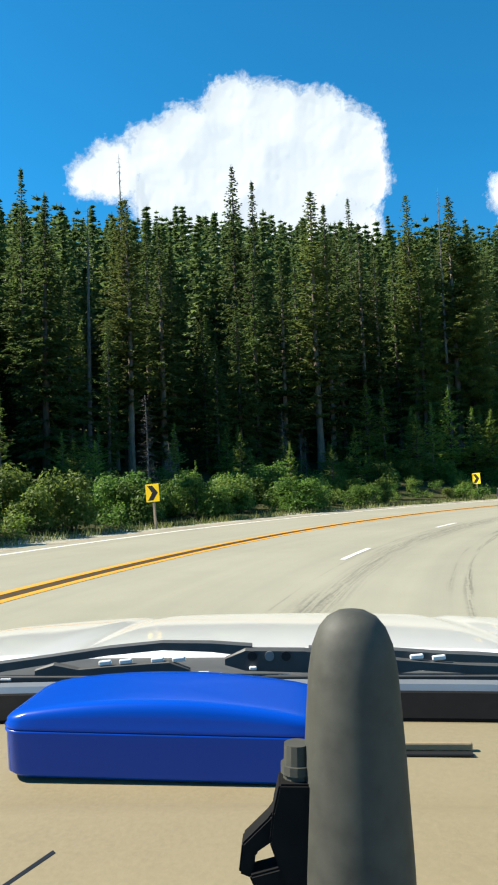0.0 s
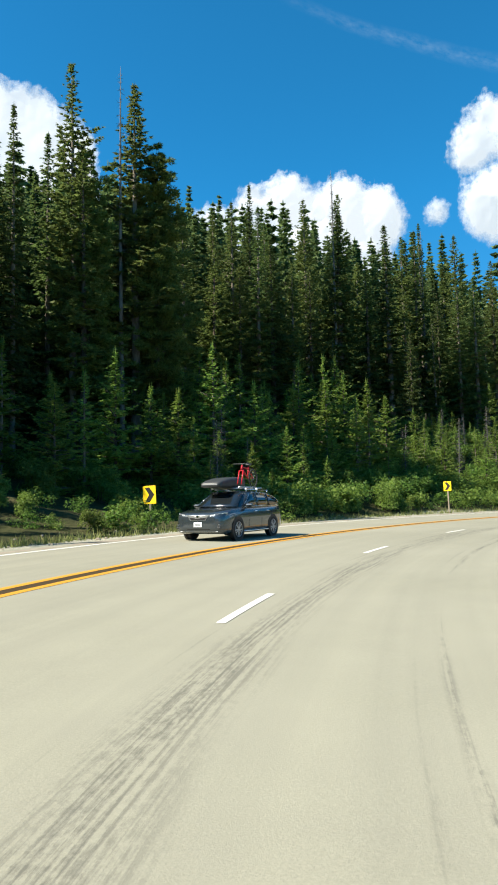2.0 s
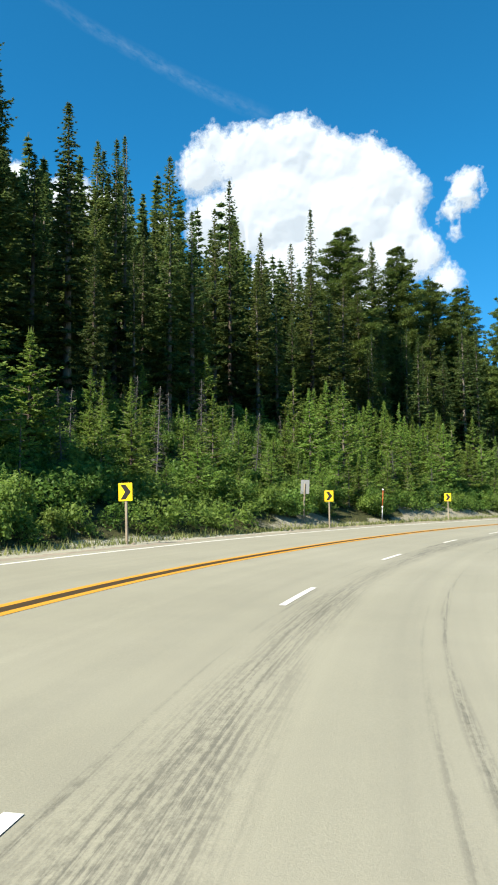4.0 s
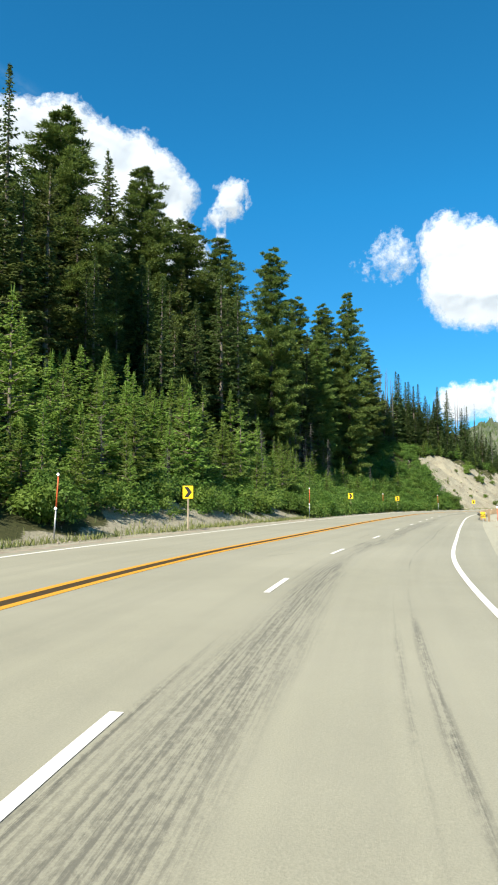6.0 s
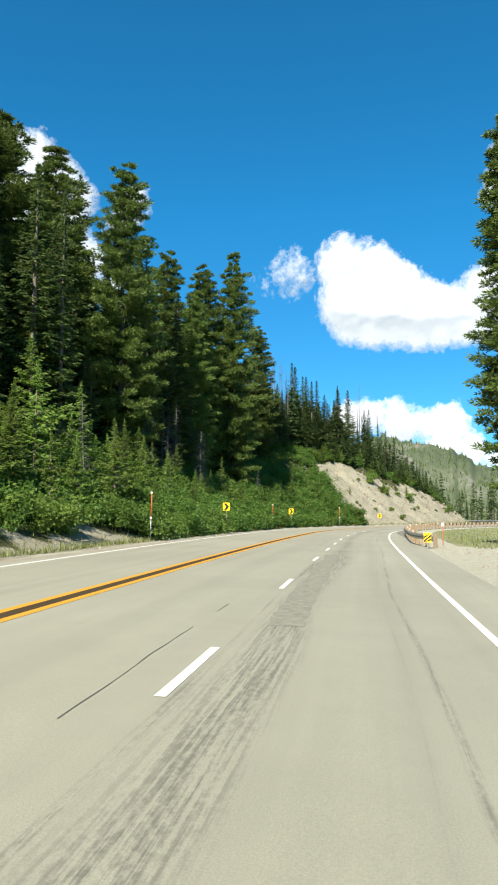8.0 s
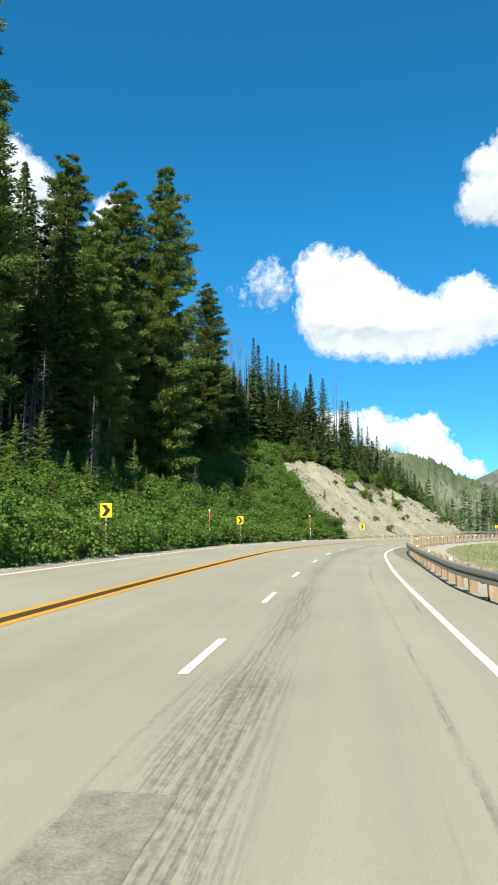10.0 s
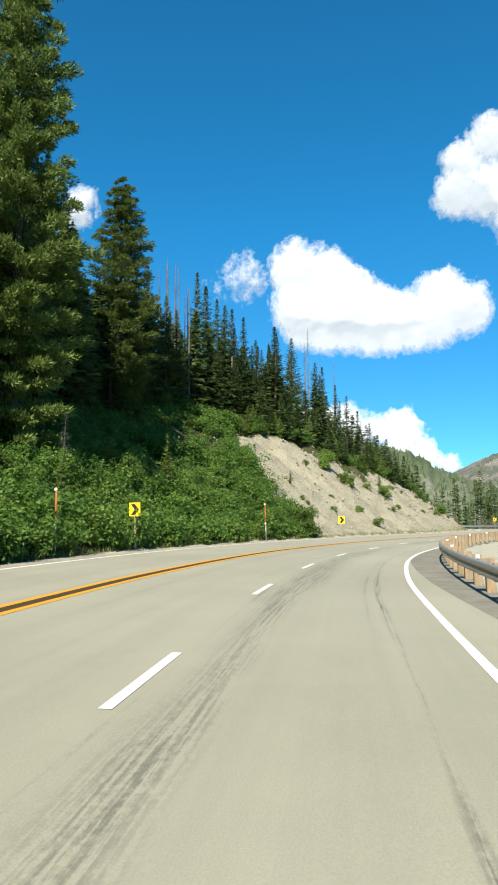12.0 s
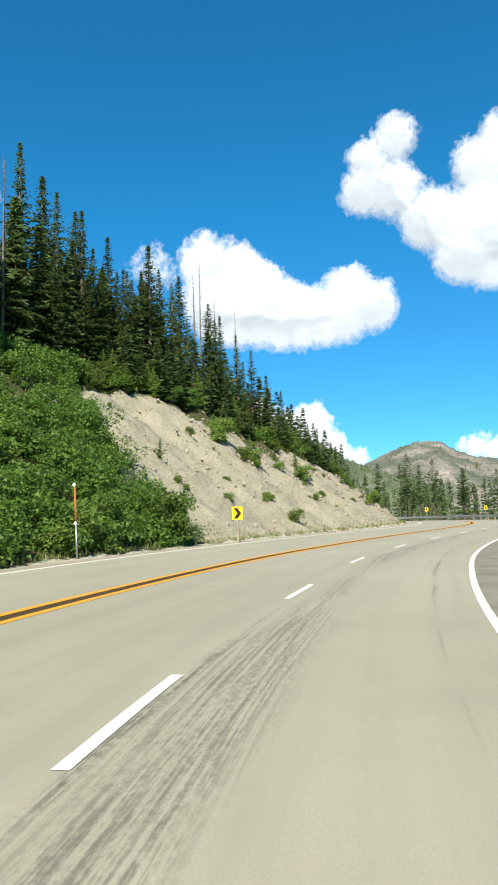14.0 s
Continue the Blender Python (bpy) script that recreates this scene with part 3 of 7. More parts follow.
def leaves_on(rng, origin, normal, size):
    """Pointed leaves that lie across their normal, one triangle each."""
    n = len(origin)
    way = np.cross(normal, rng.normal(0, 1, (n, 3)))
    way /= np.linalg.norm(way, axis=1)[:, None] + 1e-9
    side = np.cross(normal, way)
    w = size * rng.uniform(0.3, 0.5, n)
    return np.stack([origin + side * w[:, None], origin + way * size[:, None], origin - side * w[:, None]], 1)


def conifer_crown(seed, height, radius, bare, full=1.0, tuft=0.36, gap=0.50, ragged=0.25, tip=0.9, droop=0.25, spread=7, fans=5):
    """Needle sprays of a conifer's crown, tier by tier: boughs that carry flat fans of slender sprays.
    bare: the share of the trunk with no branches; tip: how pointed the crown is; fans: sprays at each station of a bough."""
    rng = np.random.default_rng(seed)
    z0 = bare * height
    sprays, limbs = [], []
    z = z0
    lump = rng.uniform(0, 6.28, 6)
    swings = {5: (0.0, 0.62, -0.62, 1.2, -1.2), 3: (0.0, 0.85, -0.85)}[fans]
    while z < height - 0.12:
        f = (z - z0) / (height - z0)
        shape = min(1.0, (1 - f) ** tip * 1.12 + 0.02) * min(1.0, 0.5 + 2.4 * f)
        shape *= 1 + ragged * 0.5 * math.sin(5 * f * 6.28 + lump[0]) * math.sin(2.3 * f * 6.28 + lump[1])
        n = max(4, int(rng.integers(spread - 2, spread + 2) * full * (0.6 + 0.4 * math.sqrt(1 - f))))
        turn = rng.uniform(0, 6.28)
        for k in range(n):
            if rng.random() < ragged * 0.5 * (1 - 0.5 * f):
                continue
            a = turn + k * 6.283 / n + rng.normal(0, 0.3)
            side = 1 + 0.55 * ragged * (math.sin(2 * a + 0.5 * z + lump[2]) + math.sin(3 * a - 0.8 * z + lump[3]))
            length = max(0.14, radius * shape * side * rng.uniform(1 - 1.1 * ragged, 1.1))
            rise = 0.45 * f - droop * (1 - f) + rng.normal(0, 0.09)
            low = z + rng.normal(0, 0.16) * (1 - f)
            m = max(2, int(length / (0.5 * tuft)))
            u = (np.arange(m) + 0.75) / m
            if length > 1.0:
                u = u[u > 0.16]
                m = len(u)
            base = np.array([math.cos(a), math.sin(a), 0.0])
            across = np.array([-math.sin(a), math.cos(a), 0.0])
            if length > 1.3:
                u = np.concatenate([u, u[u > 0.3] - 0.06])
                m = len(u)
            p = base * (u * length)[:, None] + np.stack([0 * u, 0 * u, low + rise * u * length + 0.14 * length * u**2], 1)
            p += across * (rng.uniform(-1, 1, m) * 0.26 * length * (1.1 - 0.7 * u))[:, None] - np.array([0, 0, 1.0]) * (rng.random(m) * 0.10 * length * u)[:, None]
            if length > 0.8:
                limbs.append((np.array([0, 0, low]), p[-1]))
            w = tuft * rng.uniform(0.75, 1.25, m) * (1.15 - 0.5 * u) * (0.32 + 0.68 * math.sqrt(1 - f))
            for swing in swings:
                way = base + across * swing + np.stack([rng.normal(0, 0.2, m), rng.normal(0, 0.2, m), rng.normal(rise * 0.5, 0.2, m)], 1)
                way /= np.linalg.norm(way, axis=1)[:, None]
                sprays.append(tufts(rng, p - base * 0.06, way, w * rng.uniform(0.8, 1.3, m), w * rng.uniform(0.46, 0.70, m) * (1.0 if fans == 5 else 1.35), droop * 0.4 + 0.08))
        z += gap * rng.uniform(0.7, 1.3) * (0.34 + 0.86 * (1 - f))
    top = np.array([[0, 0, height - 0.55]])
    for k in range(4):
        w = np.array([[math.cos(1.6 * k) * 0.12, math.sin(1.6 * k) * 0.12, 1.0]])
        sprays.append(tufts(rng, top, w / np.linalg.norm(w), np.array([0.75]), np.array([0.11]), 0.0))
    return np.concatenate(sprays), limbs


def plumed_crown(seed, height, radius, bare, tip=0.6, spread=8, gap=0.78, droop=0.15, ragged=0.3):
    """An old fir's crown: uneven boughs that end in rounded plumes of fine needle sprays."""
    rng = np.random.default_rng(seed)
    z0, lump = bare * height, rng.uniform(0, 6.28, 8)
    z, sprays, limbs = z0, [], []
    while z < height - 0.3:
        f = (z - z0) / (height - z0)
        shape = min(1.0, (1 - f) ** tip + 0.03) * min(1.0, 0.55 + 2.0 * f)
        n = max(4, int(rng.integers(spread - 2, spread + 3) * (0.5 + 0.5 * math.sqrt(1 - f))))
        turn = rng.uniform(0, 6.28)
        for k in range(n):
            if rng.random() < 0.35 * ragged:
                continue
            a = turn + k * 6.283 / n + rng.normal(0, 0.25)
            side = 1 + ragged * (0.28 * math.sin(a + 0.55 * z + lump[0]) + 0.35 * math.sin(2 * a - 0.9 * z + lump[1]) + 0.12 * math.sin(1.9 * z + lump[2]))
            length = max(0.35, radius * shape * side * rng.uniform(0.62, 1.12))
            rise = 0.5 * f - droop * (1 - f) + rng.normal(0, 0.12)
            low = z + rng.normal(0, 0.2)
            base, across = np.array([math.cos(a), math.sin(a), 0.0]), np.array([-math.sin(a), math.cos(a), 0.0])
            limbs.append((np.array([0, 0, low]), base * length * 0.9 + np.array([0, 0, low + rise * length * 0.9])))
            plumes = max(1, int(length / 0.62))
            for u in (np.arange(plumes) + 0.9) / plumes if plumes > 1 else (0.75,):
                if u < 0.22:
                    continue
                reach = min(0.75, 0.30 + 0.16 * length) * rng.uniform(0.75, 1.2)
                c = base * u * length + across * rng.normal(0, 0.12 * length * (1.1 - 0.6 * u)) + np.array([0, 0, low + rise * u * length + 0.12 * length * u * u + rng.normal(0, 0.08)])
                m = int(80 + 90 * reach)
                d = rng.normal(0, 1, (m, 3))
                d /= np.linalg.norm(d, axis=1)[:, None]
                d *= rng.random(m)[:, None] ** 0.45
                p = c + (base * d[:, :1] * 0.95 + across * d[:, 1:2] * 0.85 + np.array([0, 0, 1.0]) * d[:, 2:] * 0.30) * reach
                way = base * 0.55 + across * d[:, 1:2] * 0.7 + base * d[:, :1] * 0.5 + np.array([0, 0, 1.0]) * (d[:, 2:] * 0.5 + 0.22) + rng.normal(0, 0.28, (m, 3))
                way /= np.linalg.norm(way, axis=1)[:, None]
                w = rng.uniform(0.19, 0.35, m)
                sprays.append(tufts(rng, p, way, w, w * rng.uniform(0.30, 0.44, m), 0.06))
        z += gap * rng.uniform(0.75, 1.25) * (0.55 + 0.45 * (1 - f))
    return np.concatenate(sprays), limbs


def trunk_mesh(name, height, radius, material, seed, limbs=(), stubs=0, lean=0.012, sides=8):
    """A tapered, slightly bent trunk with limbs or dead stubs."""
    rng = random.Random(seed)
    bm = bmesh.new()
    bends = [(rng.uniform(-1, 1) * lean * height, rng.uniform(-1, 1) * lean * height) for _ in range(2)]

    def axis(f):
        return Vector((bends[0][0] * math.sin(3.1 * f) * 0.4, bends[0][1] * math.sin(3.1 * f) * 0.4, f * height))

    rings = []
    for k in range(9):
        f = k / 8
        r = radius * (1 - f) ** 0.8 + 0.012 + (0.3 * radius if k == 0 else 0)
        c = axis(f) + Vector((0, 0, -0.5 if k == 0 else 0))
        rings.append([bm.verts.new(c + Vector((r * math.cos(6.283 * j / sides), r * math.sin(6.283 * j / sides), 0))) for j in range(sides)])
    for a, b in zip(rings, rings[1:]):
        for j in range(sides):
            bm.faces.new((a[j], a[(j + 1) % sides], b[(j + 1) % sides], b[j]))
    bm.faces.new(rings[-1])
    me_v = []
    for a, b in limbs:
        me_v.append((a, b, 0.035))
    for k in range(stubs):
        f = rng.uniform(0.12, 0.97)
        a = rng.uniform(0, 6.283)
        ln = rng.uniform(0.25, 0.9) * (1.15 - f) * (1.2 if height > 6 else 0.9) + 0.12
        p = axis(f)
        me_v.append((np.array(p), np.array(p) + np.array([math.cos(a) * ln, math.sin(a) * ln, rng.uniform(-0.35, 0.15) * ln]), 0.016 + 0.012 * (1 - f)))
    for a, b, r in me_v:
        d = Vector(b - a).normalized()
        u = d.orthogonal().normalized()
        v = d.cross(u)
        ring = [bm.verts.new(Vector(a) + r * (u * math.cos(2.094 * j) + v * math.sin(2.094 * j))) for j in range(3)]
        end = bm.verts.new(Vector(b))
        for j in range(3):
            bm.faces.new((ring[j], ring[(j + 1) % 3], end))
    return finish(bm, name, material, True)


def make_conifer(name, label, category, seed, height, radius, bare, needles, bark, group, **kw):
    """A conifer thing: an Empty with trunk and crown. Kept as a pattern at the origin."""
    root = tagged(new(name), label, category, group)
    quads, limbs = conifer_crown(seed, height, radius, bare, **kw)
    part("trunk", trunk_mesh("trunk", height * 0.985, 0.0115 * height, bark, seed, limbs[:: 3 if height > 8 else 1], 45 if height > 8 else 6), root, "bare tapering trunk with limbs")
    part("crown", quad_mesh("crown", quads, [needles]), root, "layered needle sprays")
    return root


def make_fir(label, seed, height, radius, bare, needles, **kw):
    """An old fir with plumed boughs, kept as a pattern at the origin."""
    root = tagged(new("fir"), label, "tree", "large firs")
    sprays, limbs = plumed_crown(seed, height, radius, bare, **kw)
    part("trunk", trunk_mesh("trunk", height * 0.985, 0.0125 * height, M_BARK, seed, limbs[::2], 45), root, "bare tapering trunk with limbs")
    part("crown", quad_mesh("crown", sprays, [needles]), root, "plumes of needle sprays")
    return root


def make_snag(name, label, seed, height, radius, group, stubs=60, twigs=0):
    root = tagged(new(name), label, "dead tree", group)
    part("trunk", trunk_mesh("trunk", height, radius, M_DEAD, seed, (), stubs, 0.02), root, "bleached trunk with broken twigs")
    if twigs:
        rng = np.random.default_rng(seed)
        f = rng.uniform(0.15, 0.98, twigs) ** 0.9
        a = rng.uniform(0, 6.283, twigs)
        way = np.stack([np.cos(a), np.sin(a), rng.normal(-0.12, 0.22, twigs)], 1)
        reach = (0.16 + 0.95 * (1 - f)) * rng.uniform(0.4, 1.1, twigs)
        origin = np.stack([0 * f, 0 * f, f * height], 1)
        bough = tufts(rng, origin, way, reach, np.full(twigs, 0.030), 0.1)
        k = rng.integers(0, twigs, 3 * twigs)
        b = a[k] + rng.normal(0, 0.8, 3 * twigs)
        fine = tufts(rng, origin[k] + way[k] * (reach[k] * rng.uniform(0.3, 0.95, 3 * twigs))[:, None], np.stack([np.cos(b), np.sin(b), rng.normal(-0.1, 0.3, 3 * twigs)], 1), rng.uniform(0.1, 0.34, 3 * twigs), np.full(3 * twigs, 0.020), 0.1)
        tagged(part("twig_spray", quad_mesh("twig_spray", np.concatenate([bough, fine]), [M_TWIG]), root, "brittle grey twigs"), kind="stuff")
    return root


def shrub_quads(seed, wide, high, leaves, leaf):
    rng = np.random.default_rng(seed)
    lumps = []
    for k in range(9):
        a, r = rng.uniform(0, 6.28), rng.uniform(0.1, 0.62) * wide
        lumps.append((r * math.cos(a), r * math.sin(a), high * (0.2 + 0.55 * (k % 3) / 2) * rng.uniform(0.85, 1.1), wide * rng.uniform(0.28, 0.46)))
    lumps = np.array(lumps)
    pick = lumps[rng.integers(0, len(lumps), leaves)]
    d = rng.normal(0, 1, (leaves, 3))
    d /= np.linalg.norm(d, axis=1)[:, None]
    d[:, 2] = np.where(d[:, 2] < -0.5, -0.4 * d[:, 2], d[:, 2])
    p = pick[:, :3] + d * (pick[:, 3] * rng.uniform(0.55, 1.12, leaves))[:, None] * np.array([1, 1, 0.9])
    p[:, 2] = np.clip(p[:, 2], 0.05, None)
    face = 0.6 * d + rng.normal(0, 0.45, (leaves, 3)) + np.array([0, 0, 0.55])
    face /= np.linalg.norm(face, axis=1)[:, None]
    return leaves_on(rng, p, face, leaf * rng.uniform(0.7, 1.35, leaves)), lumps


def make_shrub(name, label, seed, wide, high, leaves, leaf, material, group):
    root = tagged(new(name), label, "shrub", group)
    quads, lumps = shrub_quads(seed, wide, high, leaves, leaf)
    bm = bmesh.new()
    for x, y, z, r in lumps:
        rod(bm, (x * 0.15, y * 0.15, -0.3), (x * 0.6, y * 0.6, z * 0.6), 0.03, 0.018, 4)
        rod(bm, (x * 0.6, y * 0.6, z * 0.6), (x, y, z + 0.5 * r), 0.018, 0.006, 4)
    part("stem", finish(bm, "stem", M_BARK), root, "thin brown branching stem")
    part("foliage", quad_mesh("foliage", quads, [material]), root, "dense small leaves")
    return root


def set_down(ob, x, y, size=1.0, turn=0.0, tall=1.0, lean=0.0):
    """Puts a pattern's copy on the ground."""
    m = Matrix.Translation((x, y, ground_z(x, y))) @ Matrix.Rotation(turn, 4, "Z") @ Matrix.Rotation(lean, 4, "X")
    made = copy_thing(ob, m)
    made.scale = (size, size, size * tall)
    return made


def drop_pattern(ob):
    for o in (*ob.children_recursive, ob):
        bpy.data.objects.remove(o)


def grove(fine):
    """The patterns of the forest's trees: fine ones for its edge, plainer ones for the trees behind."""
    kw = {"fans": 5, "tuft": 0.47} if fine else {"fans": 3, "tuft": 0.60, "gap": 0.44}
    spruces = [make_conifer("spruce", "tall narrow dark green spruce on the wooded slope", "tree", 11, 20.0, 2.35, 0.06, M_SPRUCE, M_BARK, "spruces", ragged=0.30, tip=0.72, **kw),
               make_conifer("spruce", "slender dark spruce with a spire top", "tree", 12, 21.0, 2.15, 0.07, M_SPRUCE, M_PALEBARK, "spruces", ragged=0.36, tip=0.76, droop=0.32, **kw),
               make_conifer("spruce", "dense dark green spruce with drooping branches", "tree", 13, 19.0, 2.7, 0.04, M_SPRUCE, M_BARK, "spruces", ragged=0.26, tip=0.84, droop=0.4, **kw)]
    pines = [make_conifer("pine", "tall olive green pine with an open crown and bare lower trunk", "tree", 21, 21.0, 2.5, 0.16, M_PINE, M_PALEBARK, "pines", ragged=0.36, tip=0.7, droop=0.05, **kw),
             make_conifer("pine", "ragged olive green pine with a pale bare trunk", "tree", 22, 22.0, 2.2, 0.24, M_PINE, M_PALEBARK, "pines", ragged=0.46, tip=0.65, droop=0.0, **kw),
             make_conifer("pine", "full olive green fir with a broad crown", "tree", 23, 20.0, 2.9, 0.06, M_PINE, M_BARK, "pines", ragged=0.34, tip=0.75, droop=0.18, **kw)]
    return spruces, pines


SPRUCES, PINES = grove(True)
REAR_SPRUCES, REAR_PINES = grove(False)
BIGS = [make_fir("large broad dark fir beside the highway", 31, 26.0, 5.0, 0.04, M_FIR, tip=0.62, droop=0.26),
        make_fir("large full green fir with a rounded top", 32, 27.0, 4.9, 0.06, M_FIR, tip=0.58, droop=0.2)]
YOUNGS = [make_conifer("young_fir", "young bright green fir among the shrubs", "tree", 41, 5.0, 1.6, 0.04, M_YOUNG, M_BARK, "young firs", tuft=0.25, gap=0.22, ragged=0.35, droop=0.08, spread=6),
          make_conifer("young_fir", "slim young yellow-green fir by the road", "tree", 42, 6.0, 1.5, 0.06, M_YOUNG, M_PALEBARK, "young firs", tuft=0.25, gap=0.25, ragged=0.45, droop=0.05, spread=6),
          make_conifer("young_fir", "sparse young fir with thin branches", "tree", 43, 5.5, 1.3, 0.1, M_YOUNG, M_PALEBARK, "young firs", tuft=0.25, gap=0.30, ragged=0.55, droop=0.03, spread=6)]
SNAGS = [make_snag("dead_tree", "tall bleached dead conifer pole with short twigs", 51, 20.0, 0.19, "dead trees", 90, 150),
         make_snag("dead_tree", "thin grey dead sapling with brittle twigs", 52, 6.5, 0.05, "dead saplings", 30, 190)]
SHRUBS = [make_shrub("shrub", "dense green alder shrub beside the road", 61, 1.5, 1.9, 3400, 0.12, M_SHRUB, "roadside shrubs"),
          make_shrub("shrub", "rounded fresh green alder thicket", 62, 1.9, 2.3, 4400, 0.125, M_SHRUB, "roadside shrubs"),
          make_shrub("shrub", "yellow-green willow shrub on the bank", 63, 1.5, 1.7, 3000, 0.115, M_OLIVE, "roadside shrubs"),
          make_shrub("shrub", "low green bush with small leaves", 64, 1.0, 0.9, 1500, 0.09, M_OLIVE, "roadside shrubs")]

BANK_SHRUBS = [(223.6, 75.4, 1.0, 2), (222.4, 72.6, 0.55, 2), (224.9, 71.8, 0.7, 2), (216.0, 70.6, 0.6, 3), (215.2, 68.6, 0.75, 3), (228.5, 70.2, 0.8, 3), (233.0, 67.6, 0.7, 2), (219.5, 77.0, 0.5, 3),
               (238.0, 62.5, 0.6, 3), (230.0, 66.0, 0.5, 3), (211.0, 73.0, 0.5, 3), (244.0, 60.0, 0.7, 2)]
BANK_FIRS = [(226.6, 72.6, 0.4), (231.0, 70.5, 0.35), (209.0, 77.5, 0.3), (234.8, 68.5, 0.4)]
PLACED = []


def free(x, y, gap):
    for px, py, pg in PLACED:
        if (px - x) ** 2 + (py - y) ** 2 < (0.5 * (gap + pg)) ** 2:
            return False
    PLACED.append((x, y, gap))
    return True


# single trees that stand out: pattern, x, y, height of the top above sea of road, breadth
def stand(ob, base_height, x, y, top, broad=1.0, turn=0.0):
    z = ground_z(x, y)
    size = (top - z) / base_height
    made = set_down(ob, x, y, broad, turn, size / broad)
    PLACED.append((x, y, 3.0 * broad))
    return made


for n, (x, y, top, broad) in enumerate([(7.1, 64.4, 29.3, 1.41), (23.1, 74.4, 32.5, 1.56), (46.3, 90.2, 33.9, 1.16), (33.6, 85.1, 28.3, 0.83), (63.9, 96.3, 34.4, 1.03), (97.6, 101.3, 35.5, 1.04)]):
    stand(PINES[0], 21.0, x, y, top, broad, 1.7 * n)
for n, (x, y, top, broad) in enumerate([(8.4, 65.4, 28.4, 1.13), (12.6, 71.0, 28.6, 1.11), (14.3, 72.1, 27.8, 0.96), (17.1, 76.1, 28.4, 1.04), (-16.1, 51.9, 26.5, 0.93), (36.4, 87.1, 30.8, 0.91), (38.7, 88.0, 31.1, 1.02), (41.9, 91.0, 31.1, 0.79), (69.1, 99.2, 38.1, 0.96), (1.8, 70.5, 33.2, 1.14), (13.1, 79.6, 34.9, 0.96), (38.8, 88.0, 33.4, 0.9), (66.3, 96.7, 35.7, 1.08), (99.4, 99.4, 40.2, 1.2), (109.2, 100.4, 39.9, 1.2), (219.7, 89.7, 32.1, 1.2), (228.8, 87.9, 28.9, 0.88), (232.1, 87.3, 31.4, 1.01), (249.1, 77.5, 27.2, 0.89), (253.4, 75.0, 22.1, 0.7), (257.5, 72.2, 20.9, 1.02)]):
    stand(SPRUCES[1], 21.0, x, y, top, broad, 1.7 * n)
for n, (x, y, top, broad) in enumerate([(205.0, 92.5, 30.5, 1.0), (213.0, 89.0, 31.5, 0.95), (218.0, 87.8, 29.7, 0.9), (228.0, 82.1, 28.5, 1.1)]):
    stand(SPRUCES[1], 21.0, x, y, top, broad, 1.3 * n)
for n, (x, y, top, broad) in enumerate([(10.0, 69.2, 28.1, 1.14), (50.6, 90.4, 34.7, 1.08), (48.2, 92.9, 33.4, 1.03), (50.8, 90.4, 33.1, 1.43), (-0.2, 71.3, 35.3, 1.2), (81.3, 96.6, 36.9, 1.08), (155.6, 104.2, 44.0, 1.32), (224.5, 88.3, 30.9, 1.06), (235.5, 86.1, 28.8, 0.91), (245.5, 82.1, 31.4, 1.21)]):
    stand(SPRUCES[0], 20.0, x, y, top, broad, 1.7 * n)
for n, (x, y, top, broad) in enumerate([(18.3, 73.4, 32.4, 1.2), (51.6, 91.6, 36.0, 1.06), (64.7, 96.5, 33.9, 1.06), (81.0, 98.6, 34.2, 0.95), (141.2, 104.8, 42.6, 1.08)]):
    stand(PINES[1], 22.0, x, y, top, broad, 1.7 * n)
for n, (x, y, top, broad) in enumerate([(18.9, 72.6, 26.3, 1.15), (-9.6, 58.3, 26.5, 1.28), (70.8, 94.4, 34.9, 1.2), (88.3, 98.3, 33.5, 0.91), (118.2, 102.1, 41.8, 1.08), (127.2, 102.8, 42.4, 1.08), (118.7, 102.2, 41.1, 1.44)]):
    stand(PINES[2], 20.0, x, y, top, broad, 1.7 * n)
for n, (x, y, top, broad) in enumerate([(21.9, 73.7, 33.3, 1), (49.9, 90.1, 37.9, 1), (-9.9, 59.3, 31.1, 1), (50.0, 90.1, 36.0, 1), (67.6, 96.9, 36.0, 1), (207.0, 91.8, 29.9, 0.9), (209.0, 90.5, 31.0, 0.9), (211.0, 89.9, 28.0, 0.8), (236.0, 78.9, 28.2, 0.9), (240.0, 77.1, 26.6, 0.8), (243.9, 79.2, 32.8, 0.9), (251.3, 75.7, 28.5, 0.8), (244.9, 78.8, 27.1, 0.8)]):
    stand(SNAGS[0], 20.0, x, y, top, broad, 1.7 * n)
for n, (x, y, top, broad) in enumerate([(55.4, 84.3, 19.0, 0.61), (261.6, 70.3, 19.4, 0.94), (265.6, 67.0, 15.1, 0.53)]):
    stand(SPRUCES[2], 19.0, x, y, top, broad, 1.7 * n)
for n, (x, y, top, broad) in enumerate([(106.1, 99.1, 39.3, 1.36), (133.3, 100.2, 38.7, 1.32), (170.2, 92.9, 36.0, 1.05), (163.5, 95.6, 36.0, 0.95)]):
    stand(BIGS[1], 27.0, x, y, top, broad, 1.7 * n)
for n, (x, y, top, broad) in enumerate([(124.9, 101.7, 42.4, 1.44), (140.6, 98.7, 38.8, 1.3)]):
    stand(BIGS[0], 26.0, x, y, top, broad, 1.7 * n)
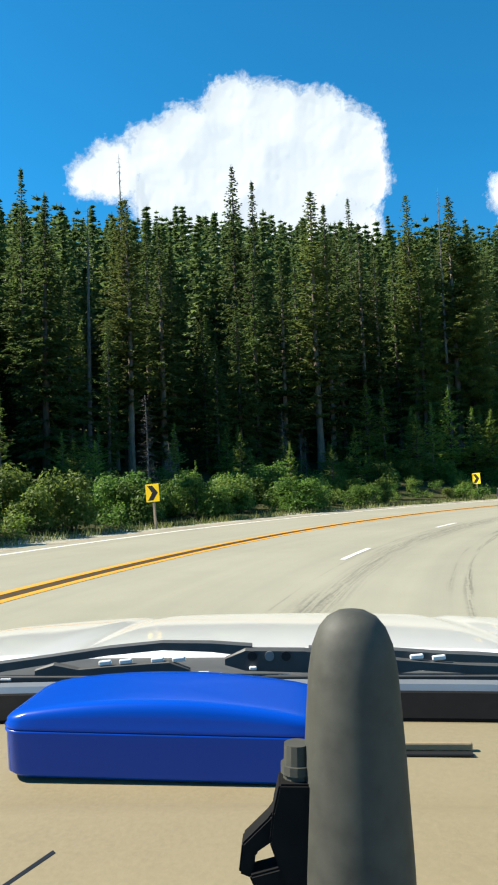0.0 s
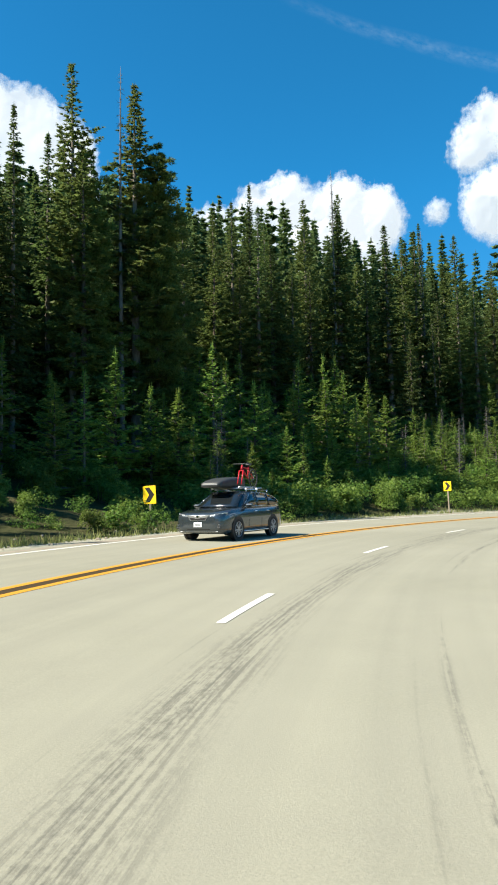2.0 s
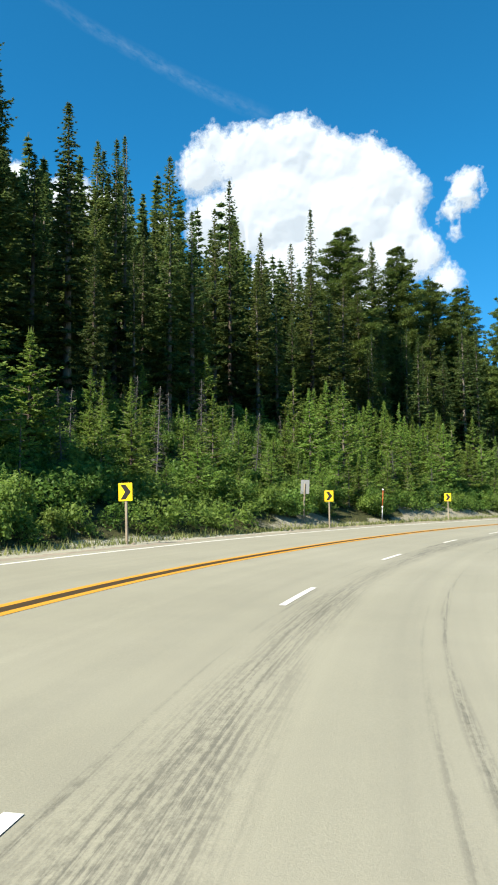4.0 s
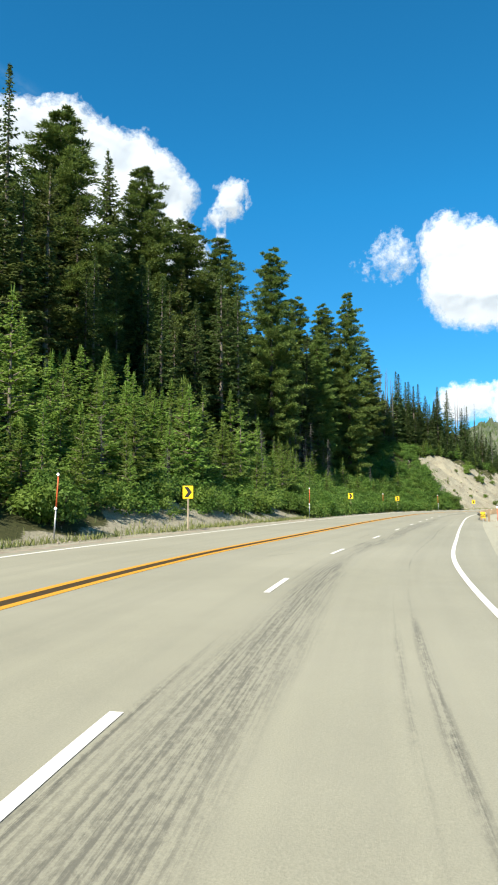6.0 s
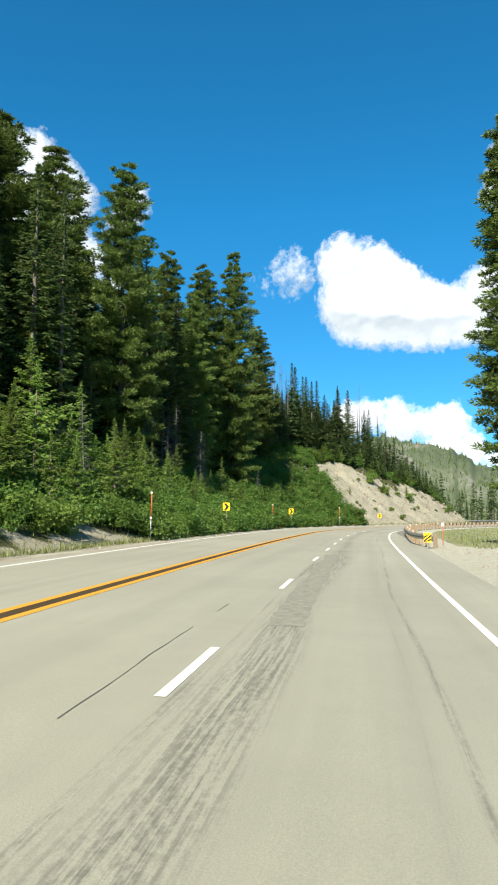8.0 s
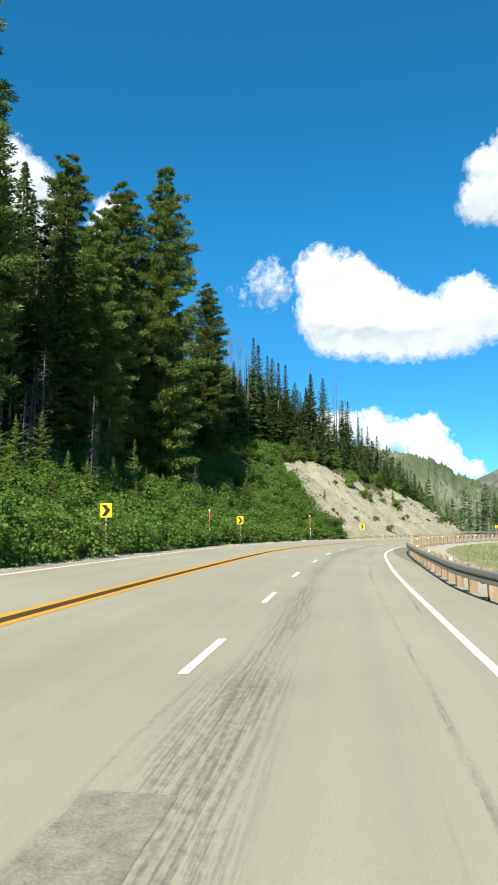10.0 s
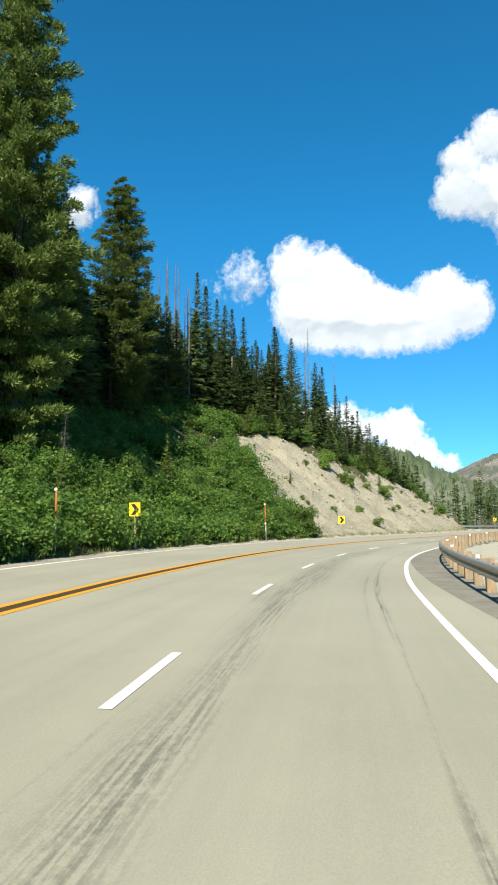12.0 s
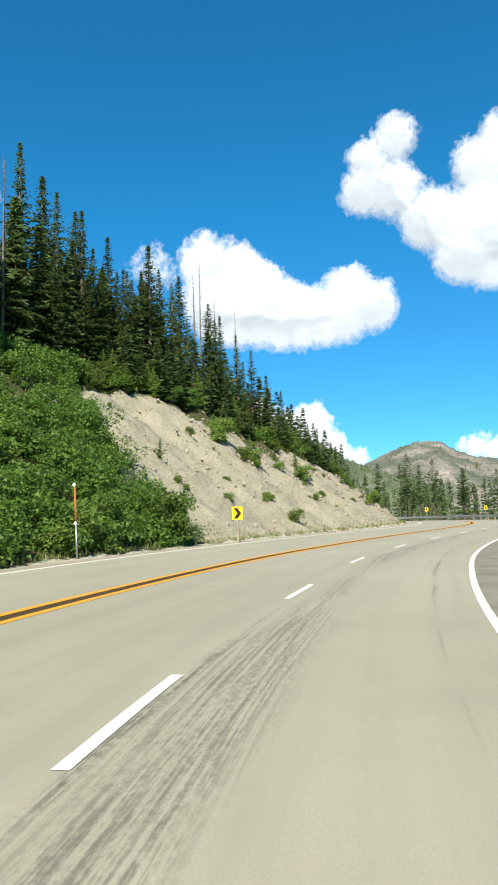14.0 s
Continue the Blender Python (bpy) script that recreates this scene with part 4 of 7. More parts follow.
for ob, high, x, y, top, broad in ((BIGS[0], 26.0, 171.3, 88.8, 38.2, 1.0), (BIGS[1], 27.0, 141.4, 91.3, 36.2, 1.0), (BIGS[1], 27.0, 193.5, 90.9, 33.4, 0.82), (BIGS[1], 27.0, 160.0, 90.8, 28.5, 0.75), (BIGS[0], 26.0, 165.0, 91.9, 31.0, 0.8), (BIGS[1], 27.0, 24.7, 74.3, 27.8, 0.72), (BIGS[0], 26.0, 19.6, 74.4, 26.6, 0.62), (SPRUCES[2], 19.0, 245.4, 84.5, 32.5, 1.0)):
    stand(ob, high, x, y, top, broad, 0.7 * x)
LONE = make_fir("lone tall fir on the inner verge of the bend", 33, 26.0, 2.8, 0.14, M_FIR, tip=0.36, droop=0.14, spread=9, gap=0.66, ragged=0.26)
stand(LONE, 26.0, 126.4, 56.9, 27.5, 1.0, 0.8)
PICK = random.Random(7)


def forest_edge(s):
    return np.interp(s, [-80, 10, 25, 45, 60, 90, 130, 160, 185, 205, 225, 240, 262, 280, 300, 315], [36, 34, 29, 27, 29, 31, 28, 24, 22, 25, 30, 32, 30, 27, 22, 19])


def cap(s):
    """How high, above the road, the tops of the forest's edge reach."""
    return np.interp(s, [-80, 0, 40, 70, 110, 150, 195, 205, 215, 230, 250, 265, 280, 295, 310, 330], [20, 20, 24, 30, 35, 38, 35, 31, 27, 26.5, 26, 22.5, 18, 14.5, 12, 10])


def climb(s):
    """How fast the tops rise behind the forest's edge."""
    return np.interp(s, [-80, 45, 72, 112, 140, 160, 200, 330], [0.3, 0.32, 0.40, 0.36, 0.22, 0.1, 0.05, 0.03])


def tall_enough(s, deep, x, y, want):
    return max(3.5, min(want, float(cap(s) + climb(s) * deep) - ground_z(x, y)))


# the near belt of the forest, tree by tree
spruces = pines = 0
for k in range(14000):
    s = PICK.uniform(8, 312)
    deep = PICK.random() ** 1.4 * 15
    lat = float(forest_edge(s)) + deep
    x, y, _ = on_road(np.array([s]), lat)[0]
    if x > 330 or not free(x, y, 2.5 if deep < 7 else 2.9):
        continue
    u = PICK.random()
    narrow = s > 205
    if u < (0.70 if narrow else 0.56) and spruces < 265:
        ob = (SPRUCES if deep < 4.5 else REAR_SPRUCES)[PICK.choice([0, 1, 1, 2])]
        spruces += 1
    elif u < (0.85 if narrow else 0.93) and pines < 190:
        ob = (PINES if deep < 4.5 else REAR_PINES)[PICK.randrange(3)]
        pines += 1
    elif u >= 0.93 and (narrow or k % 4 == 0):
        ob = SNAGS[0]
    else:
        continue
    high = tall_enough(s, deep, x, y, 20.5 * PICK.uniform(0.72, 1.15)) * PICK.choice([0.55, 0.8, 0.9, 1.0, 1.0])
    broad = max(0.5, high / 20.5) * PICK.uniform(0.85, 1.15) * (1.1 if narrow else 1.08)
    set_down(ob, x, y, broad, PICK.uniform(0, 6.28), high / 20.5 / broad, PICK.uniform(-0.02, 0.02))
    if spruces + pines >= 450:
        break

# the thin wood on the crest above the cut bank, with bleached poles among the spruces
for k in range(260):
    s, deep = PICK.uniform(200, 268), PICK.random() ** 1.3 * 9
    x, y, _ = on_road(np.array([s]), float(forest_edge(s)) + deep - 0.5)[0]
    if not free(x, y, 1.3):
        continue
    high = tall_enough(s, 0.0, x, y, 20.0 * PICK.uniform(0.5, 1.0)) * PICK.choice([0.6, 0.75, 0.9, 1.0])
    if k % 6 == 0:
        set_down(SNAGS[0], x, y, high / 20.0, PICK.uniform(0, 6.28), PICK.uniform(0.95, 1.15), PICK.uniform(-0.03, 0.03))
    else:
        set_down(SPRUCES[PICK.choice([0, 1, 2])], x, y, high / 20.0 * PICK.uniform(1.2, 1.65), PICK.uniform(0, 6.28), PICK.uniform(0.62, 0.85), PICK.uniform(-0.02, 0.02))
for k in range(60):
    s, deep = PICK.uniform(218, 250), PICK.uniform(1, 14)
    x, y, _ = on_road(np.array([s]), float(forest_edge(s)) + deep)[0]
    high = tall_enough(s, 0.0, x, y, 20.0) * PICK.choice([0.7, 0.8, 0.9, 0.95])
    set_down(REAR_SPRUCES[PICK.choice([0, 1, 2])], x, y, high / 20.0 * PICK.uniform(1.0, 1.35), PICK.uniform(0, 6.28), PICK.uniform(0.75, 1.0))
for k in range(9):
    s = PICK.uniform(216, 232)
    x, y, _ = on_road(np.array([s]), float(forest_edge(s)) + PICK.uniform(0, 5))[0]
    set_down(SNAGS[0], x, y, PICK.uniform(0.7, 0.85), PICK.uniform(0, 6.28), 1.1, PICK.uniform(-0.04, 0.04))

# young firs in loose groups and dead saplings on the bank before the forest
GROUPS = [(PICK.uniform(30, 200), PICK.uniform(17.5, 27)) for _ in range(34)]
count = 0
for k in range(9000):
    if k % 3:
        gs, gl = GROUPS[PICK.randrange(len(GROUPS))]
        s, lat = gs + PICK.gauss(0, 4.0), gl + PICK.gauss(0, 2.2)
    else:
        s, lat = PICK.uniform(10, 215), PICK.uniform(16, 34)
    low = 18.0 if s < 42 else 20.5 if s < 60 else 17.0 if s < 80 else 15.5
    if not low < lat < float(forest_edge(s)) + 1.5 or not 10 < s < 215 or (s < 60 and PICK.random() < 0.6) or (s > 172 and PICK.random() < 0.75):
        continue
    x, y, _ = on_road(np.array([s]), lat)[0]
    if not free(x, y, 1.5):
        continue
    near = 52 < s < 82 and lat > 19 or 112 < s < 150 and lat > 17.5
    if PICK.random() < 0.10:
        set_down(SNAGS[1], x, y, PICK.uniform(0.5, 1.0), PICK.uniform(0, 6.28), 1.0, PICK.uniform(-0.08, 0.08))
    else:
        set_down(YOUNGS[PICK.choice([0, 0, 1, 2])], x, y, PICK.uniform(0.45, 1.0) * (1.6 if near else 0.95), PICK.uniform(0, 6.28), PICK.uniform(0.8, 1.15))
    count += 1
    if count >= 285:
        break
# the thick young growth on the bank where the road straightens
for k in range(260):
    s, lat = PICK.uniform(100, 156), PICK.uniform(16.5, 28)
    x, y, _ = on_road(np.array([s]), lat)[0]
    if free(x, y, 1.9):
        set_down(YOUNGS[PICK.choice([0, 0, 1])], x, y, PICK.uniform(0.8, 1.35) * (1.35 if lat > 20 else 1.0), PICK.uniform(0, 6.28), PICK.uniform(0.85, 1.1))
# a stand of grey dead saplings below the large firs
for k in range(13):
    s, lat = PICK.uniform(172, 190), PICK.uniform(18.5, 23)
    x, y, _ = on_road(np.array([s]), lat)[0]
    set_down(SNAGS[1], x, y, PICK.uniform(0.8, 1.35), PICK.uniform(0, 6.28), 1.1, PICK.uniform(-0.06, 0.06))

# shrubs along the verge and up the bank
count = 0
for k in range(6000):
    s = PICK.uniform(5, 232)
    deep = PICK.random() ** 1.2
    reach = np.interp(s, [-20, 40, 60, 150, 190, 236], [7, 8, 14, 14, 19, 19])
    lat = (13.5 if s > 152 else 14.9 if s > 92 else 14.2) + deep * reach
    if s > 223.5 + 0.45 * (lat - LEFT_EDGE):
        continue
    x, y, _ = on_road(np.array([s]), lat)[0]
    if any((px - x) ** 2 + (py - y) ** 2 < 1.1 for px, py, _ in PLACED[-700:]):
        continue
    PLACED.append((x, y, 0.8))
    green = s > 140
    ob = SHRUBS[PICK.choice([0, 1, 1, 0, 3] if green else [0, 2, 2, 3, 1])]
    if 42 < s < 60 and lat < 18.5:
        ob = SHRUBS[3]
    set_down(ob, x, y, PICK.uniform(0.65, 1.15), PICK.uniform(0, 6.28), PICK.uniform(0.8, 1.25))
    count += 1
    if count >= 205:
        break


def far_forest():
    """The rest of the forest, uphill and across the valley, as one mass of simple trees."""
    rng = np.random.default_rng(5)
    quads, poles = [], []
    patterns = [conifer_crown(70 + k, 20.0, 1.9, 0.1, full=0.8, tuft=1.08, gap=1.05, ragged=0.4, tip=0.95, fans=3)[0] for k in range(4)]
    remote = [conifer_crown(80 + k, 20.0, 1.9, 0.05, full=0.7, tuft=1.65, gap=2.1, ragged=0.3, tip=0.95, fans=3)[0] for k in range(4)]
    lodge = [conifer_crown(90 + k, 20.0, 1.5, 0.42, full=0.8, tuft=0.7, gap=0.8, ragged=0.5, tip=0.5, droop=0.0, fans=3)[0] for k in range(4)]
    spots = []
    for _ in range(5600):
        s, u = rng.uniform(-20, 318), rng.uniform(0, 1)
        deep = 12 + (26 if s > 150 else 110) * u**1.1
        lat = float(forest_edge(s)) + deep
        c = on_road(np.array([s]), lat)[0]
        if -70 < c[0] < 340 and c[1] < 198:
            top = float(cap(s) + climb(s) * deep) - ground_z(c[0], c[1])
            spots.append((c[0], c[1], min(1.22 if s < 135 else 1.1, max(0.25, top / 20.5)) * rng.choice([0.7, 0.85, 0.95, 1.0]), deep > 40))
    for _ in range(1500):
        x, y = rng.uniform(-80, 130), rng.uniform(70, 196)
        s, lat = (v[0] for v in road_coords(x, y))
        deep = lat - float(forest_edge(s))
        if deep > 12:
            top = float(cap(s) + climb(s) * deep) - ground_z(x, y)
            spots.append((x, y, min(1.0 + 0.5 * min(1.0, max(0.0, (y - 85) / 55)), max(0.25, top / 20.5)) * rng.choice([0.8, 0.9, 1.0, 1.0]), True))
    for _ in range(1500):
        s, deep = rng.uniform(198, 290), 0.5 + 20 * rng.random() ** 1.5
        c = on_road(np.array([s]), float(forest_edge(s)) + deep)[0]
        if c[0] < 330:
            top = float(cap(s)) - ground_z(c[0], c[1])
            spots.append((c[0], c[1], min(1.0, max(0.2, top / 20.5)) * rng.choice([0.45, 0.6, 0.75, 0.9]), 0.5))
    for _ in range(620):
        s = rng.uniform(240, 314)
        c = on_road(np.array([s]), LEFT_EDGE + float(np.interp(s, RISE_S, WIDE_1)) + rng.uniform(0.8, 8.0))[0]
        spots.append((c[0], c[1], rng.uniform(0.12, 0.36), 0.5))
    for _ in range(560):
        x, y = 302 + 258 * rng.random() ** 2, rng.uniform(-120, 62)
        if x > 306 + 0.08 * abs(y):
            spots.append((x, y, rng.uniform(0.42, 0.80), 0.25 if x < 352 else True))
    for _ in range(200):
        x, y = rng.uniform(300, 420), rng.uniform(60, 200)
        spots.append((x, y, rng.uniform(0.5, 0.9), True))
    spots = np.array(spots)
    inside = (spots[:, 0] < 344) & (spots[:, 1] < 199) & (spots[:, 1] > -89)
    z = np.where(inside, ground_height(spots[:, 0], spots[:, 1])[0], -3.0)
    seen = {}
    for (x, y, k, away), h in zip(spots, z):
        grain = 2.1 if away == 0.5 else 3.0
        cell = (int(x // grain), int(y // grain))
        if cell in seen:
            continue
        seen[cell] = True
        q = (remote if away == 1 else lodge if away == 0.25 else patterns)[rng.integers(4)]
        a = rng.uniform(0, 6.28)
        rot = np.array([[math.cos(a), -math.sin(a), 0], [math.sin(a), math.cos(a), 0], [0, 0, 1]])
        wide = {0.5: 1.9, 0.25: 1.6}.get(away, 1.0)
        quads.append(q @ rot.T * np.array([k * wide * rng.uniform(0.8, 1.1), k * wide * 0.95, k * rng.uniform(0.9, 1.15)]) + np.array([x, y, h]))
        poles.append((x, y, h, k * (1.25 if away == 0.25 else 1.0)))
    corners = [np.concatenate(quads)]
    for x, y, h, k in poles:
        r = 0.16 * k
        for a in (0.0, 1.57):
            d = np.array([math.cos(a), math.sin(a), 0]) * r
            b, t = np.array([x, y, h - 0.5]), np.array([x, y, h + 19.0 * min(k, 1.0)])
            corners.append(np.array([[b - d, b + d, t]]))
    n0 = len(corners[0])
    allq = np.concatenate(corners)
    me = quad_mesh("far_forest", allq, [M_FAR, M_BARK], np.r_[np.zeros(n0), np.ones(len(allq) - n0)])
    tagged(new("far_forest", me), "dense dark conifer forest climbing the mountainside", "forest", kind="stuff")


far_forest()


def thicket():
    """The undergrowth between the single shrubs, as one mass of leaves."""
    rng = np.random.default_rng(17)
    patterns = [shrub_quads(90 + k, 1.6, 1.6, 560, 0.157)[0] for k in range(4)]
    quads, kinds = [], []
    for _ in range(2300):
        u = rng.random()
        s = rng.uniform(8, 300) if u < 0.28 else rng.uniform(55, 165) if u < 0.58 else rng.uniform(165, 236)
        edge = float(forest_edge(s))
        lat = (13.2 if s > 152 else 15.1 if s > 92 else 14.0) + rng.random() ** 1.25 * (edge - 12)
        if s > 225.5 + 0.45 * (lat - LEFT_EDGE):
            lat = LEFT_EDGE + 1.2 + float(np.interp(s, RISE_S, WIDE_1)) + rng.uniform(0.0, 1.0) * max(3.0, edge - 26)
        c = on_road(np.array([s]), lat)[0]
        k = rng.uniform(0.55, 1.25) * (0.68 if 42 < s < 60 and lat < 18.5 else 0.8 if s < 60 else 1.0)
        a = rng.uniform(0, 6.28)
        rot = np.array([[math.cos(a), -math.sin(a), 0], [math.sin(a), math.cos(a), 0], [0, 0, 1]])
        quads.append(patterns[rng.integers(4)] @ rot.T * k + np.array([c[0], c[1], ground_z(c[0], c[1]) - 0.15]))
        kinds.append(np.full(560, 1 if rng.random() < np.interp(s, [50, 75, 150, 175], [0.3, 0.7, 0.6, 0.1]) else 0))
    allq = np.concatenate(quads)
    tagged(new("thicket", quad_mesh("thicket", allq, [M_SHRUB, M_OLIVE], np.concatenate(kinds))), "dense green undergrowth covering the bank below the forest", "undergrowth", kind="stuff")


def verge_grass():
    rng = np.random.default_rng(23)
    n = 40000
    s, lat = rng.uniform(-10, 300, n), 12.8 + rng.exponential(0.35, n)
    right = rng.random(n) < 0.5
    lat = np.where(right, -5.6 - rng.uniform(0, 1, n) ** 0.7 * 26, lat)
    s = np.where(right, 150 + rng.random(n) ** 1.5 * 135, s)
    p = on_road(s, lat)
    p[:, 2] = ground_height(p[:, 0], p[:, 1])[0]
    way = np.stack([rng.normal(0, 0.35, n), rng.normal(0, 0.35, n), np.ones(n)], 1)
    way /= np.linalg.norm(way, axis=1)[:, None]
    size = rng.uniform(0.12, 0.38, n)
    tagged(new("verge_grass", quad_mesh("verge_grass", tufts(rng, p, way, size, size * 0.16, 0.0), [M_GRASS])), "thin yellow-green grass along the verges", "grass", kind="stuff")


thicket()
verge_grass()
for x, y, k, n in BANK_SHRUBS:
    set_down(SHRUBS[n], x, y, k * 1.35, 2.4 * x)
for k in range(110):
    # the green crest of the cut bank and stray tufts on its face
    s = PICK.uniform(232, 304)
    wide = float(np.interp(s, RISE_S, WIDE_1))
    face = k % 3 == 0
    x, y, _ = on_road(np.array([s]), LEFT_EDGE + (wide * PICK.uniform(0.3, 0.95) if face else wide + PICK.uniform(0.4, 3.5)))[0]
    if face:
        set_down(SHRUBS[3], x, y, PICK.uniform(0.22, 0.55), PICK.uniform(0, 6.28))
    elif k % 3 == 1:
        set_down(YOUNGS[0], x, y, PICK.uniform(0.4, 0.8), PICK.uniform(0, 6.28))
    else:
        set_down(SHRUBS[PICK.choice([0, 2])], x, y, PICK.uniform(0.6, 1.0), PICK.uniform(0, 6.28))
for x, y, k in BANK_FIRS:
    set_down(YOUNGS[0], x, y, k, 1.9 * x)
for ob in SPRUCES + PINES + REAR_SPRUCES + REAR_PINES + BIGS + YOUNGS + SNAGS + SHRUBS + [LONE]:
    drop_pattern(ob)


# ---- clouds and mountains ----
def sky_point(azimuth, elevation, far):
    a, e = radians(azimuth), radians(elevation)
    return Vector((80 + far * math.cos(e) * math.sin(a), 60 + far * math.cos(e) * math.cos(a), far * math.sin(e)))


def lattice(x, y, seed):
    """Smooth random values between 0 and 1 over the plane."""
    i, j = np.floor(x), np.floor(y)
    u, v = x - i, y - j
    u, v = u * u * (3 - 2 * u), v * v * (3 - 2 * v)

    def at(a, b):
        h = np.sin(a * 127.1 + b * 311.7 + seed * 74.7) * 43758.5453
        return h - np.floor(h)

    return (at(i, j) * (1 - u) + at(i + 1, j) * u) * (1 - v) + (at(i, j + 1) * (1 - u) + at(i + 1, j + 1) * u) * v


def billow(x, y, seed):
    """Rounded heads at several sizes, about 0 to 1."""
    out, amount = 0 * x, 0.0
    for size, k in ((1.5, 1.0), (0.7, 0.55), (0.33, 0.3), (0.16, 0.16)):
        c, s = math.cos(7 * size + seed), math.sin(7 * size + seed)
        out = out + k * (1 - np.abs(2 * lattice((c * x - s * y) / size, (s * x + c * y) / size, seed + size) - 1) ** 1.3)
        amount += k
    return out / amount


def cloud(puffs, far, seed, label, step=0.15, thin=1.0):
    """A cumulus seen from below: a relief of rounded heads, thin at its rim. Puffs are (azimuth, elevation, radius) in degrees."""
    q = np.array(puffs)
    mid = math.cos(radians(q[:, 1].mean()))
    r = q[:, 2]
    az = np.arange((q[:, 0] - r / mid).min() - 1, (q[:, 0] + r / mid).max() + 1, step / mid)
    el = np.arange((q[:, 1] - r).min() - 1, (q[:, 1] + r).max() + 1, step)
    ga, ge = np.meshgrid(az, el)
    heads = billow(ga * mid, ge, seed)
    deep = np.full(ga.shape, -9.0)
    rise = np.zeros(ga.shape)
    for a, e, k in puffs:
        d = np.hypot((ga - a) * mid, ge - e)
        deep = np.maximum(deep, k - d) if deep.max() < -8 else np.log(np.exp(4 * deep) + np.exp(4 * (k - d))) / 4
        rise = np.maximum(rise, np.sqrt(np.clip((1.08 * k) ** 2 - d**2, 0, None)))
    for _ in range(10):
        rise[1:-1, 1:-1] = (rise[1:-1, 1:-1] * 2 + rise[:-2, 1:-1] + rise[2:, 1:-1] + rise[1:-1, :-2] + rise[1:-1, 2:]) / 6
    # the base is smooth and flat, the heads stand on its upper side
    floor_at = np.where((deep > 0).any(0), el[(deep > 0).argmax(0)], el[0])
    upper = np.clip((ge - floor_at[None]) / (0.9 * r.max()), 0, 1)
    deep = deep + (0.9 if r.max() > 1.5 else 1.8) * (heads - 0.52) * (0.35 + 0.65 * upper)
    rise = (0.36 * rise + 0.22 * heads * np.clip(deep + 0.3, 0, 0.8) * (0.4 + 0.6 * upper)) * (0.4 + 0.6 * upper)
    points = np.array([sky_point(a, e, far * (1 - radians(h))) for a, e, h in zip(ga.ravel(), ge.ravel(), rise.ravel())])
    keep = (deep > -0.6).ravel()
    n = np.arange(ga.size).reshape(ga.shape)
    faces = np.stack([n[:-1, :-1], n[:-1, 1:], n[1:, 1:], n[1:, :-1]], -1).reshape(-1, 4)
    faces = faces[keep[faces].all(1)]
    used, faces = np.unique(faces, return_inverse=True)
    me = bpy.data.meshes.new("cloud")
    me.from_pydata(points[used].tolist(), [], faces.reshape(-1, 4).tolist())
    me.polygons.foreach_set("use_smooth", [True] * len(me.polygons))
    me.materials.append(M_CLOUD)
    layer = me.attributes.new("thickness", "FLOAT", "POINT")
    layer.data.foreach_set("value", (thin * deep).ravel()[used].astype(np.float32))
    ob = new("cloud", me)
    tagged(ob, label, "cloud", "clouds", "structure")


cloud([(-1.5, 29.7, 2.45), (-5.42, 27.78, 2.45), (-8.31, 26.54, 2.37), (-11.61, 25.22, 2.37), (-13.92, 24.5, 1.5), (1.86, 28.84, 2.85), (5.7, 28.24, 2.85), (8.5, 26.85, 2.77), (9.31, 24.16, 2.37), (-2.13, 25.18, 3.95), (3.61, 24.16, 3.95), (-6.96, 23.54, 3.16), (1.55, 20.46, 4.74), (-4.67, 20.17, 4.35), (7.24, 20.14, 3.56)], 3500, 3, "large white cumulus rising behind the forest")
cloud([(27.87, 23.45, 2.37), (32.27, 23.05, 2.45), (35.16, 22.1, 2.37), (24.51, 22.41, 1.98), (21.38, 21.71, 1.98), (30.08, 20.11, 3.16), (25.85, 19.55, 2.77), (34.14, 19.29, 2.37), (22.04, 19.3, 1.98)], 3500, 4, "low white cumulus over the tree tops")
cloud([(44.08, 28.35, 1.5), (43.14, 26.33, 1.98), (47.47, 27.25, 2.77), (51.1, 27.66, 2.85), (54.24, 26.39, 2.96), (57.36, 27.25, 1.5), (58.04, 25.0, 2.77), (60.38, 24.44, 1.78), (49.41, 23.59, 3.95), (55.16, 22.65, 3.95), (59.4, 22.02, 2.37), (45.09, 22.26, 3.16), (61.21, 19.79, 1.98), (63.45, 17.7, 1.38), (57.01, 18.71, 3.56), (50.84, 18.86, 3.56)], 3500, 5, "towering white cumulus with a sharp sunlit edge")
cloud([(64.87, 23.86, 1.03), (63.8, 22.86, 0.71), (65.79, 24.68, 0.55), (64.29, 20.82, 0.36), (64.27, 23.71, 0.63), (65.38, 22.99, 0.47)], 3500, 6, "small white cloud puff")
cloud([(78.26, 19.66, 1.03), (79.2, 20.29, 0.79), (77.79, 18.79, 0.95), (76.47, 18.36, 0.63), (79.66, 18.99, 0.87), (78.72, 18.14, 0.59)], 3500, 7, "thin ragged white cloud puff", thin=0.5)
cloud([(27.29, 23.89, 2.05), (24.7, 24.16, 1.19), (32.31, 24.03, 1.58), (35.2, 23.2, 1.5), (29.68, 22.3, 2.37), (33.5, 21.5, 1.98), (40.0, 22.05, 0.99)], 3500, 8, "low white cloud behind the trees")
cloud([(82.95, 19.99, 2.29), (85.49, 19.46, 2.17), (83.36, 16.95, 2.57), (87.04, 17.23, 2.85), (89.28, 16.25, 2.37), (86.99, 15.06, 1.78), (91.49, 15.89, 1.98), (94.38, 17.36, 2.05), (96.24, 16.14, 2.17), (94.08, 15.27, 1.98), (83.34, 15.19, 1.58), (90.56, 14.43, 1.58), (85.2, 14.8, 1.6), (88.8, 14.5, 1.6), (92.4, 14.6, 1.6)], 3500, 9, "white cumulus with a grey flat base")
